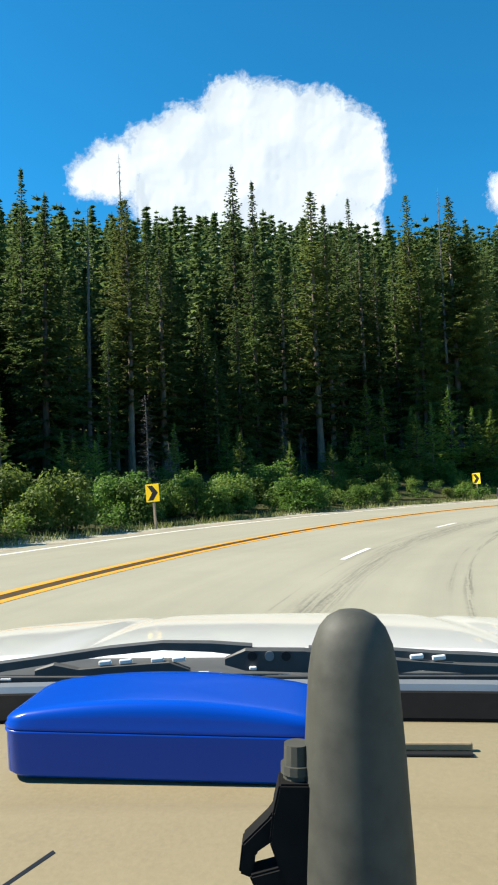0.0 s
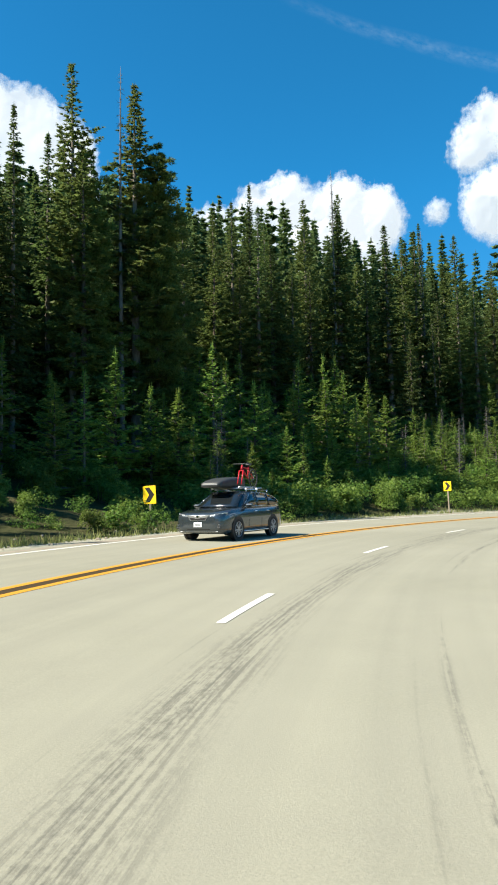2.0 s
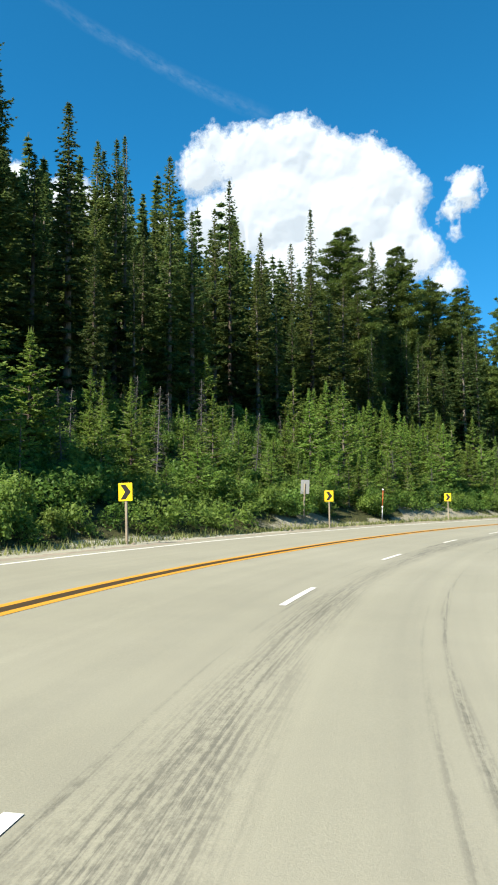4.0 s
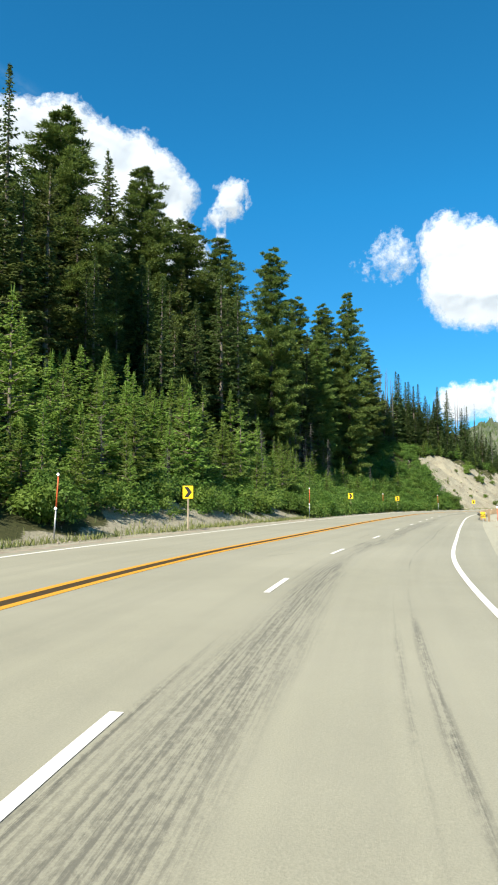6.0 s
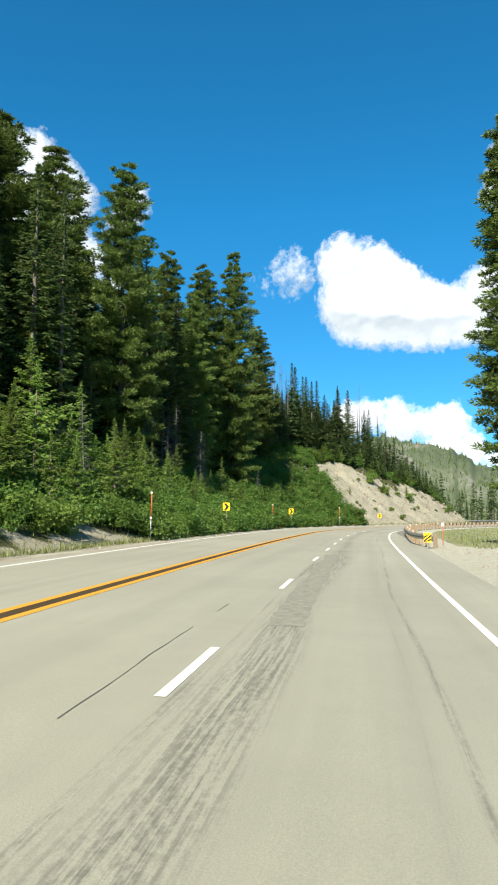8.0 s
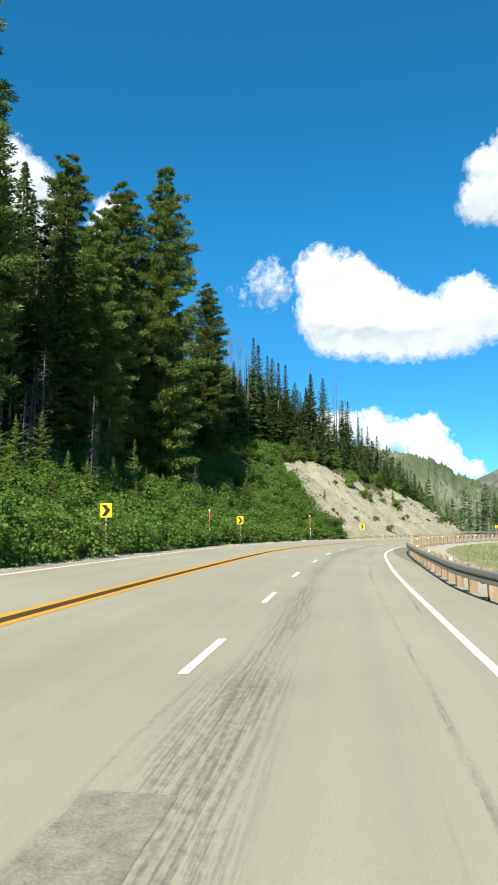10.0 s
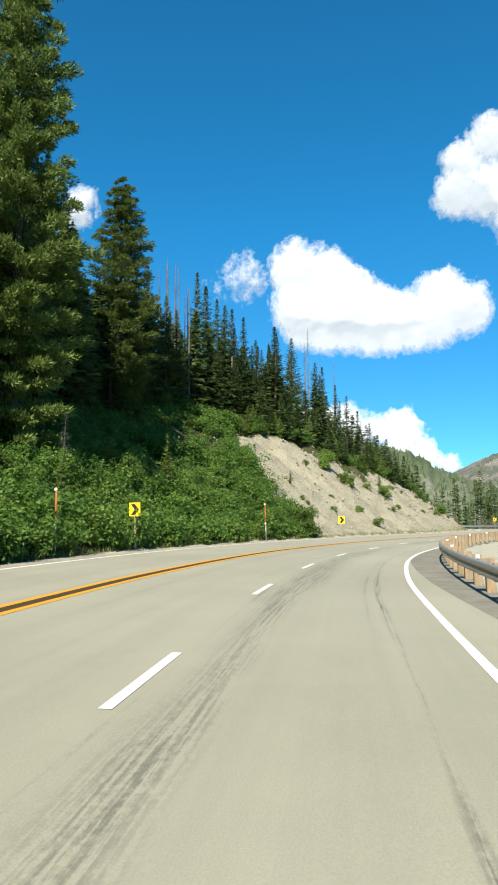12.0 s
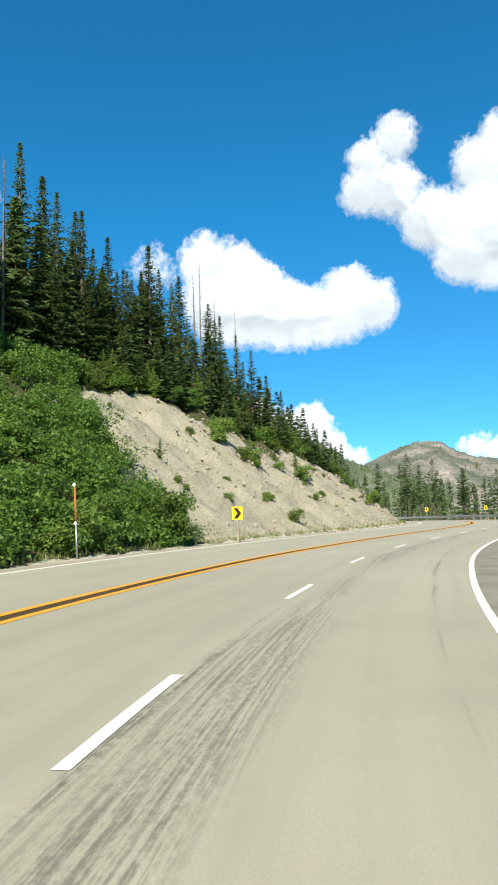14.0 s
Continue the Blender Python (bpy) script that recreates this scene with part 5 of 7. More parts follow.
cloud([(98.74, 27.87, 1.66), (96.39, 26.61, 1.58), (95.8, 24.31, 1.78), (98.51, 24.23, 2.17), (101.01, 21.94, 2.37), (103.55, 21.2, 2.37), (105.31, 25.2, 2.17), (106.49, 26.86, 1.58), (103.41, 19.2, 2.37), (106.5, 21.54, 3.16), (107.94, 24.36, 3.16), (105.4, 17.71, 1.58), (107.9, 18.55, 2.37)], 3500, 10, "high white cumulus with a broken edge")
cloud([(89.47, 7.2, 1.38), (91.21, 6.93, 1.42), (87.26, 7.04, 1.58), (85.03, 7.99, 1.38), (92.85, 4.68, 0.99), (90.72, 5.17, 1.58), (83.22, 7.58, 1.58), (94.52, 4.41, 0.63), (86.84, 8.4, 0.99)], 3500, 11, "low bank of white cloud over the ridge")
cloud([(90.9, 7.29, 1.38), (92.61, 5.42, 1.19), (93.9, 4.47, 0.87), (103.31, 4.64, 0.87), (104.91, 4.33, 0.99), (94.76, 4.21, 0.63)], 3500, 12, "low white cloud behind the far mountain")


def mountain(name, label, ridge, near, far, foot, seed, trees):
    """A ridge: (azimuth, elevation) pairs in degrees of its skyline, falling towards the camera from far to near metres."""
    az = np.linspace(ridge[0][0], ridge[-1][0], 120)
    el = np.interp(az, [r[0] for r in ridge], [r[1] for r in ridge])
    rows = []
    for k in range(34):
        f = k / 33
        row = []
        for a, e in zip(az, el):
            p = sky_point(a, e, far)
            top = p.z + 9 * noise.noise(Vector((a * 2.3, seed, 0))) + 4 * noise.noise(Vector((a * 9, seed, 1)))
            d = far + (near - far) * f
            q = sky_point(a, 0, d)
            z = foot + (top - foot) * (1 - f) ** 1.15
            bump = noise.fractal(Vector((q.x, q.y, 0)) * 0.006, 1.0, 2.0, 5) * 38 * math.sin(3.14 * min(1, f * 1.02))
            row.append((q.x, q.y, z + bump))
        rows.append(row)
    back = [(sky_point(a, 0, far * 1.25).x, sky_point(a, 0, far * 1.25).y, foot) for a in az]
    me = grid_mesh(name, np.array([back] + rows), [M_RIDGE if far < 1500 else M_ROCKFACE])
    tagged(new(name, me), label, "mountain", kind="structure")
    # conifers standing on its slope
    g, cones = np.array(rows), []
    rg = np.random.default_rng(seed)
    for _ in range(trees):
        i, j = rg.uniform(0, 32), rg.uniform(0, 118)
        if noise.noise(Vector((i * 0.35, j * 0.16, seed))) < (-0.2 if far < 1500 else 0.08):
            continue
        a, b = int(i), int(j)
        base = g[a, b] + (g[a + 1, b] - g[a, b]) * (i - a) + (g[a, b + 1] - g[a, b]) * (j - b)
        h = rg.uniform(0.5, 1.0) * (5.5 if far < 1500 else 10)
        ring = [base + np.array([0.18 * h * math.cos(1.2566 * k + i), 0.18 * h * math.sin(1.2566 * k + i), -0.5]) for k in range(5)]
        for k in range(5):
            cones.append([ring[k], ring[(k + 1) % 5], base + np.array([0, 0, h])])
    tagged(new("mountain_forest", quad_mesh("mountain_forest", cones, [M_FAR])), "scattered dark conifers on the distant mountainside", "forest", kind="stuff")



def contrail(a, b, wide, far):
    """A long thin streak of ice cloud between two directions of the sky, given as azimuth and elevation."""
    f = np.linspace(0, 1, 40)
    pts = []
    for v in (-1.0, 0.0, 1.0):
        pts.append([tuple(sky_point(a[0] + (b[0] - a[0]) * k, a[1] + (b[1] - a[1]) * k + v * wide * (0.6 + 0.4 * k) + 0.05 * math.sin(17 * k), far)) for k in f])
    uv = np.stack([np.repeat(f[None], 3, 0), np.repeat(np.array([-1.0, 0.0, 1.0])[:, None], 40, 1)], -1)
    ob = new("contrail", grid_mesh("contrail", np.array(pts), [M_WISP], uv=uv))
    tagged(ob, "faint white contrail fading across the blue sky", "contrail", kind="structure")


contrail((27.0, 37.6), (52.5, 29.0), 0.85, 5200)

mountain("mountain", "near wooded ridge with bare rocky crest", [(80.92, 4.07), (82.75, 5.43), (85.46, 6.53), (86.8, 6.37), (88.98, 5.35), (91.54, 4.64), (93.62, 3.95), (95.64, 3.06), (99.52, 1.75)], 420, 1100, -12, 3, 4200)
mountain("mountain", "distant mountain with pale rock scars and scattered forest", [(91.05, 1.47), (93.77, 3.35), (95.11, 3.95), (96.88, 4.74), (98.84, 5.43), (100.73, 5.36), (101.53, 4.71), (103.13, 4.06), (104.72, 3.8), (107.78, 2.88), (116.2, 1.61), (124.94, 0.77)], 900, 2600, -20, 8, 5200)


# ---- roadside things ----
def facing(s):
    """The direction, as an angle about z, in which a sign on the left verge faces oncoming eyes."""
    i = np.abs(ROAD_S - s).argmin()
    t = np.array([ROAD_N[i][1], -ROAD_N[i][0]])
    return math.atan2(t[1], t[0])


def chevron_sign(x, y, top, turn, lean=0.0, flip=False, size=1.0):
    z = ground_z(x, y)
    root = tagged(new("chevron_sign"), "yellow curve-warning sign with a black chevron on a timber post", "road sign", "chevron signs")
    w, h = 0.61 * size, 0.72 * size
    bm = bmesh.new()
    box(bm, (0.012, w, h), (0, 0, 0), None, 0.004)
    plate = part("plate", finish(bm, "plate", M_SIGN), root, "yellow plate")
    plate.location = (0, 0, top - h / 2 - z)
    bm = bmesh.new()
    k = -1 if flip else 1
    b = 0.41 * h
    pts = [(-0.36 * w, b), (0.02 * w, b), (0.40 * w, 0), (0.02 * w, -b), (-0.36 * w, -b), (-0.02 * w, 0)]
    vs = [bm.verts.new((-0.0095, -k * p, q)) for p, q in pts]
    bm.faces.new([vs[0], vs[1], vs[2], vs[5]])
    bm.faces.new([vs[5], vs[2], vs[3], vs[4]])
    part("chevron", finish(bm, "chevron", M_BLACK), plate, "black chevron")
    bm = bmesh.new()
    box(bm, (0.09, 0.09, top - h * 0.25 - z + 0.4), (0.056, 0, (top - h * 0.25 - z - 0.4) / 2), None, 0.008)
    part("post", finish(bm, "post", M_POST), root, "squared timber post")
    root.matrix_world = Matrix.Translation((x, y, z)) @ Matrix.Rotation(turn, 4, "Z") @ Matrix.Rotation(lean, 4, "X")
    return root


def snow_pole(x, y, high=2.5, lean=0.0):
    z = ground_z(x, y)
    root = tagged(new("snow_pole"), "slim roadside snow marker pole, grey below and orange above", "marker pole", "snow poles")
    bm = bmesh.new()
    rod(bm, (0, 0, -0.3), (0, 0, high * 0.46), 0.035, 0.035, 8)
    part("lower_post", finish(bm, "lower_post", M_STEEL, True), root, "grey steel lower post")
    bm = bmesh.new()
    rod(bm, (0, 0, high * 0.44), (0, 0, high), 0.032, 0.028, 8)
    part("upper_pole", finish(bm, "upper_pole", M_ORANGE, True), root, "faded orange upper pole")
    for at in (high * 0.47, high - 0.05):
        bm = bmesh.new()
        box(bm, (0.02, 0.11, 0.11), (-0.04, 0, at), Matrix.Rotation(radians(45), 4, "X"), 0.004)
        part("reflector", finish(bm, "reflector", M_REFLECT), root, "small white diamond reflector")
    root.matrix_world = Matrix.Translation((x, y, z)) @ Matrix.Rotation(facing(float(road_coords(x, y)[0][0])), 4, "Z") @ Matrix.Rotation(lean, 4, "X")
    return root


for x, y, top, lean in [(-3.65, 28.33, 1.93, 0.06), (45.53, 67.8, 2.55, 0.03), (66.37, 73.08, 2.58, 0), (89.15, 76.05, 2.64, 0.0), (140.58, 80.4, 2.84, 0.02), (169.39, 80.34, 2.61, 0.02), (201.04, 71.62, 2.08, 0)]:
    chevron_sign(x, y, top, facing(float(road_coords(x, y)[0][0])) + 0.12, -lean)
chevron_sign(19.73, 59.95, 2.26, facing(54.0) + 0.05, -0.04, False, 1.28)
for x, y, top in ((296.3, 44.6, 2.2), (297.0, 33.6, 2.2)):
    chevron_sign(x, y, top, radians(10), 0.0, True)
for x, y, high, lean in [(120.37, 79.22, 3.0, 0.02), (161.68, 81.03, 2.91, 0.0), (188.02, 76.58, 2.87, -0.03), (76.78, 75.51, 2.69, 0.06)]:
    snow_pole(x, y, high, lean)


def rail_profile():
    """The W shape of a guardrail beam: offset towards the road, height."""
    return [(0.0, -0.155), (0.03, -0.15), (0.08, -0.11), (0.08, -0.06), (0.01, -0.02), (0.01, 0.02), (0.08, 0.06), (0.08, 0.11), (0.03, 0.15), (0.0, 0.155)]


def guardrail(name, s0, s1, lat, label, side=1.0):
    root = tagged(new(name), label, "guardrail")
    s = np.arange(s0, s1, 1.0)
    flare = np.clip((s0 + 9 - s) / 9, 0, 1) ** 2 * 0.9
    prof = rail_profile()
    pts = np.stack([on_road(s, lat - flare + side * o, 0.56 + h) for o, h in prof], 1)
    beam = part("beam", grid_mesh("beam", pts, [M_STEEL]), root, "galvanised W-shaped beam")
    solid = beam.modifiers.new("thick", "SOLIDIFY")
    solid.thickness = 0.008
    bm = bmesh.new()
    box(bm, (0.2, 0.2, 1.30), (0, 0, 0.10), None, 0.012)
    post = finish(bm, "post", M_TIMBER)
    bm = bmesh.new()
    box(bm, (0.15, 0.2, 0.36), (0, 0, 0), None, 0.008)
    block = finish(bm, "spacer_block", M_TIMBER)
    bm = bmesh.new()
    box(bm, (0.012, 0.09, 0.09), (0, 0, 0), None, 0.003)
    glint = finish(bm, "reflector", M_REFLECT)
    for k, q in enumerate(np.arange(s0 + 0.6, s1 - 0.5, 1.9)):
        fl = float(np.clip((s0 + 9 - q) / 9, 0, 1) ** 2 * 0.9)
        turn = facing(q)
        x, y, z = on_road(np.array([q]), lat - fl - side * 0.26)[0]
        ob = part("post", post, root)
        ob.matrix_world = Matrix.Translation((x, y, z)) @ Matrix.Rotation(turn + PICK.uniform(-0.05, 0.05), 4, "Z") @ Matrix.Rotation(PICK.uniform(-0.02, 0.02), 4, "X")
        x, y, z = on_road(np.array([q]), lat - fl - side * 0.08)[0]
        ob = part("spacer_block", block, root)
        ob.matrix_world = Matrix.Translation((x, y, z + 0.56)) @ Matrix.Rotation(turn + radians(90), 4, "Z")
        if k % 4 == 1:
            x, y, z = on_road(np.array([q - 0.11]), lat - fl - side * 0.26)[0]
            ob = part("reflector", glint, root, "small white reflector")
            ob.matrix_world = Matrix.Translation((x, y, z + 0.70)) @ Matrix.Rotation(turn, 4, "Z")
    return root


guardrail("guardrail", 149.3, 345.0, -2.8, "galvanised steel guardrail on tan timber posts along the inner verge")


def end_marker(x, y, turn):
    """The striped board at the guardrail's end."""
    z = ground_z(x, y)
    root = tagged(new("hazard_marker"), "small yellow board with black diagonal stripes at the guardrail's end", "road sign")
    bm = bmesh.new()
    box(bm, (0.012, 0.40, 0.52), (0, 0, 0.60), None, 0.004)
    plate = part("plate", finish(bm, "plate", M_SIGN), root, "yellow board")
    for k in (-0.42, -0.21, 0.0):
        bm = bmesh.new()
        vs = [bm.verts.new((-0.0095, p, 0.60 + q)) for p, q in ((0.195, k + 0.055), (-0.195, k + 0.385), (-0.195, k + 0.275), (0.195, k - 0.055))]
        for v in vs:
            v.co.z = min(max(v.co.z, 0.345), 0.855)
        bm.faces.new(vs)
        part("stripe", finish(bm, "stripe", M_BLACK), plate, "black diagonal stripe")
    bm = bmesh.new()
    box(bm, (0.03, 0.06, 1.0), (0.025, 0, 0.2), None, 0.004)
    part("post", finish(bm, "post", M_STEEL), root, "steel post")
    root.matrix_world = Matrix.Translation((x, y, z)) @ Matrix.Rotation(turn, 4, "Z")


def marker_stake(x, y, high):
    """A short stake with a white top beside the guardrail's end."""
    root = tagged(new("marker_stake"), "short red-orange marker stake with a white reflector plate", "marker pole")
    bm = bmesh.new()
    rod(bm, (0, 0, -0.2), (0, 0, high * 0.86), 0.024, 0.022, 8)
    part("stake", finish(bm, "stake", M_ORANGE, True), root, "red-orange stake")
    bm = bmesh.new()
    box(bm, (0.03, 0.13, 0.2), (-0.03, 0, high * 0.9), None, 0.006)
    part("top", finish(bm, "top", M_REFLECT, True), root, "small white reflector plate")
    root.matrix_world = Matrix.Translation((x, y, ground_z(x, y)))


mx, my, _ = on_road(np.array([149.0]), -3.35)[0]
end_marker(mx, my, facing(152.0))
marker_stake(124.7, 61.9, 1.4)


def blank_sign(x, y, top, turn):
    """A sign seen from behind."""
    z = ground_z(x, y)
    root = tagged(new("road_sign"), "grey aluminium back of a road sign on a leaning timber post", "road sign")
    bm = bmesh.new()
    box(bm, (0.01, 0.62, 0.92), (0, 0, top - 0.46 - z), None, 0.004)
    part("plate", finish(bm, "plate", M_SIGNBACK), root, "dull grey plate")
    bm = bmesh.new()
    box(bm, (0.09, 0.09, top - z + 0.1), (-0.052, 0, (top - z) / 2 - 0.3), None, 0.008)
    part("post", finish(bm, "post", M_POST), root, "timber post")
    root.matrix_world = Matrix.Translation((x, y, z)) @ Matrix.Rotation(turn, 4, "Z") @ Matrix.Rotation(0.05, 4, "X")


blank_sign(65.27, 74.36, 3.30, facing(100.0) + 0.1)


# ---- marks on the road ----
def road_mark(name, label, path, wide, material, up=0.004, seed=0, rough=0.3):
    """A thin irregular band on the asphalt along (s, lat) points."""
    rng = np.random.default_rng(seed)
    p = np.array(path, float)
    d = np.r_[0, np.cumsum(np.hypot(*np.diff(p, axis=0).T))]
    q = np.arange(0, d[-1], 0.35)
    s, lat = np.interp(q, d, p[:, 0]), np.interp(q, d, p[:, 1])
    wig = np.cumsum(rng.normal(0, 0.02 if wide > 0.1 else 0.007, len(q)))
    wig -= np.linspace(wig[0], wig[-1], len(q))
    half = wide / 2 * np.clip(1 + rng.normal(0, rough, len(q)), 0.1, 1.5)
    pts = np.stack([on_road(s, lat + wig - half, up), on_road(s, lat + wig + half, up)], 1)
    return tagged(new(name, grid_mesh(name, pts, [material])), label, "road mark", kind="structure")


for k, pts in enumerate(([(104, 3.6), (107.5, 2.5)], [(115.2, 2.45), (119, 2.5), (123.2, 2.46)], [(150.5, -1.38), (153.5, -1.42), (157, -1.46)])):
    rc = random.Random(40 + k)
    d = pts[0][0]
    while d < pts[-1][0] - 1.0:
        e = min(pts[-1][0], d + (rc.uniform(2.5, 7.0) if pts[-1][0] - pts[0][0] > 8 else 5.0))
        at = [(s, float(np.interp(s, [q[0] for q in pts], [q[1] for q in pts]))) for s in (d, 0.5 * (d + e), e)]
        road_mark("tar_crack", "thin dark crack in the worn asphalt", at, rc.uniform(0.010, 0.017), M_TAR, 0.005, 40 + k + int(d), 0.9)
        d = e + rc.uniform(0.8, 4.5)
for k, s0 in enumerate((112.3, 119.8, 158.0, 84.0)):
    road_mark("cross_crack", "thin crack across the lanes", [(s0, -1.4), (s0 + 0.3, 1.2), (s0 + 0.1, 4.8)], 0.03, M_TAR, 0.005, 60 + k, 0.5)
road_mark("milled_strip", "rough grey milled strip beside the lane dashes", [(120.5, 1.12), (126, 1.2), (132, 1.27), (141, 1.32)], 0.58, M_MILLED, 0.003, 77, 0.04)
shoulder_s = np.arange(165, 290, 1.0)
shoulder_w = (inner_edge(shoulder_s) + 3.12) * np.clip((shoulder_s - 165) / 28, 0.02, 1) ** 0.7
tagged(new("dark_shoulder", grid_mesh("dark_shoulder", np.stack([on_road(shoulder_s, -3.2 + shoulder_w * f, 0.003) for f in (0, 1)], 1), [M_RESEAL])), "dark resealed strip of the inner shoulder", "road mark", kind="structure")
road_mark("gutter_dust", "pale dust along the outer pavement edge", [(0, 11.8), (100, 11.75), (200, 11.8), (300, 11.8)], 0.5, M_STONE, 0.003, 72, 0.5)


# ---- stones on the cut bank and verges ----
def stones():
    rng = np.random.default_rng(31)
    base = bmesh.new()
    bmesh.ops.create_icosphere(base, subdivisions=1, radius=1.0)
    tri = np.array([[v.co[:] for v in f.verts] for f in base.faces])
    base.free()
    out = []
    for _ in range(5200):
        s = rng.uniform(226, 306)
        wide = float(np.interp(s, RISE_S, WIDE_1))
        d = rng.uniform(0.3, 1.0) * wide if rng.random() < 0.7 else rng.uniform(0.3, 2.5)
        c = on_road(np.array([s]), LEFT_EDGE + d)[0]
        k = 0.035 + 0.18 * rng.random() ** 5
        w = rng.uniform(0.6, 1.3, 3) * k
        a = rng.uniform(0, 6.28)
        rot = np.array([[math.cos(a), -math.sin(a), 0], [math.sin(a), math.cos(a), 0], [0, 0, 1]])
        out.append((tri * w) @ rot.T + np.array([c[0], c[1], ground_z(c[0], c[1])]))
    for _ in range(700):
        s, d = rng.uniform(20, 226), rng.exponential(0.9)
        c = on_road(np.array([s]), LEFT_EDGE + 0.3 + d)[0]
        w = rng.uniform(0.5, 1.2, 3) * (0.03 + 0.08 * rng.random() ** 3)
        out.append(tri * w + np.array([c[0], c[1], ground_z(c[0], c[1])]))
    for _ in range(1500):
        # pebbles strewn over the gravel pull-out
        s, lat = rng.uniform(92, 158), -4.0 - 11 * rng.random()
        c = on_road(np.array([s]), lat)[0]
        w = rng.uniform(0.6, 1.3, 3) * (0.02 + 0.09 * rng.random() ** 8)
        out.append(tri * w + np.array([c[0], c[1], ground_z(c[0], c[1])]))
    tagged(new("loose_stones", quad_mesh("loose_stones", np.concatenate(out), [M_STONE])), "loose pale granite stones on the cut bank and verge", "stones", kind="stuff")


stones()


# ---- the oncoming car ----
def loft(bm, rings, close=True):
    """Joins rings of points of equal count into a skin."""
    made = [[bm.verts.new(p) for p in ring] for ring in rings]
    n = len(made[0])
    for a, b in zip(made, made[1:]):
        for j in range(n if close else n - 1):
            bm.faces.new((a[j], a[(j + 1) % n], b[(j + 1) % n], b[j]))
    bm.faces.new(list(reversed(made[0])))
    bm.faces.new(made[-1])


def body_ring(x, half, low, high, shoulder=0.955):
    """A rounded cross-section of a car's body at x, from low to high, with a crease along the flank."""
    h = high - low
    side = ((0.80, 0.0), (0.955, 0.05), (0.995, 0.20), (0.985, 0.40), (1.0, 0.58), (0.985, 0.78), (shoulder, 0.92), (shoulder - 0.10, 0.985), (0.45, 1.0))
    return [(x, half * f, low + h * g) for f, g in side] + [(x, -half * f, low + h * g) for f, g in reversed(side)]


def wheel(root, x, y, radius=0.37, wide=0.24):
    bm = bmesh.new()
    n, side = 32, 1 if y > 0 else -1
    rings = []
    for dy, r in ((-0.5, 0.70), (-0.5, 0.92), (-0.40, 0.985), (-0.2, 1.0), (0.2, 1.0), (0.40, 0.985), (0.5, 0.92), (0.5, 0.70), (0.36, 0.68)):
        rings.append([(radius * r * math.cos(6.2832 * k / n), side * dy * wide, radius * r * math.sin(6.2832 * k / n)) for k in range(n)])
    loft(bm, rings)
    w = part("wheel", finish(bm, "wheel", M_TYRE, False), root, "black tyre")
    w.location = (x, y, radius)
    bm = bmesh.new()
    for k in range(10):
        a = 0.62832 * k + (0.10 if k % 2 else -0.10)
        box(bm, (radius * 0.56, 0.025, 0.035), (radius * 0.40 * math.cos(a), side * wide * 0.46, radius * 0.40 * math.sin(a)), Matrix.Rotation(-a, 4, "Y"), 0.006)
    for k in range(n):
        a, b = 6.2832 * k / n, 6.2832 * (k + 1) / n
        rod(bm, (radius * 0.69 * math.cos(a), side * wide * 0.47, radius * 0.69 * math.sin(a)), (radius * 0.69 * math.cos(b), side * wide * 0.47, radius * 0.69 * math.sin(b)), 0.012, 0.012, 5)
    rod(bm, (0, side * wide * 0.40, 0), (0, side * wide * 0.52, 0), 0.06, 0.05, 12)
    part("rim", finish(bm, "rim", M_RIM), w, "silver alloy rim with paired spokes")


def flat_part(name, corners, material, parent, label, thick=0.012):
    """A thin flat panel with thickness, from its outline."""
    bm = bmesh.new()
    face = bm.faces.new([bm.verts.new(c) for c in corners])
    bm.normal_update()
    made = bmesh.ops.extrude_face_region(bm, geom=[face])["geom"]
    bmesh.ops.translate(bm, verts=[g for g in made if isinstance(g, bmesh.types.BMVert)], vec=face.normal * -thick)
    bmesh.ops.recalc_face_normals(bm, faces=bm.faces[:])
    return part(name, finish(bm, name, material), parent, label)


def curved_pane(name, rows, material, parent, label):
    """A bent pane with thickness, from rows of points."""
    ob = part(name, grid_mesh(name, np.array(rows), [material]), parent, label)
    solid = ob.modifiers.new("thick", "SOLIDIFY")
    solid.thickness, solid.offset = 0.012, 0.0
    return ob


def flank(z):
    """Half the cabin's width at the height z."""
    return float(np.interp(z, [1.10, 1.30, 1.50, 1.62, 1.70], [0.915, 0.885, 0.815, 0.735, 0.56]))


def roof_line(x):
    """The height of the side windows' upper edge."""
    return float(np.interp(x, [-2.10, -1.85, -1.5, -1.0, -0.4, 0.0, 0.25, 0.80], [1.24, 1.42, 1.535, 1.60, 1.625, 1.605, 1.55, 1.22]))


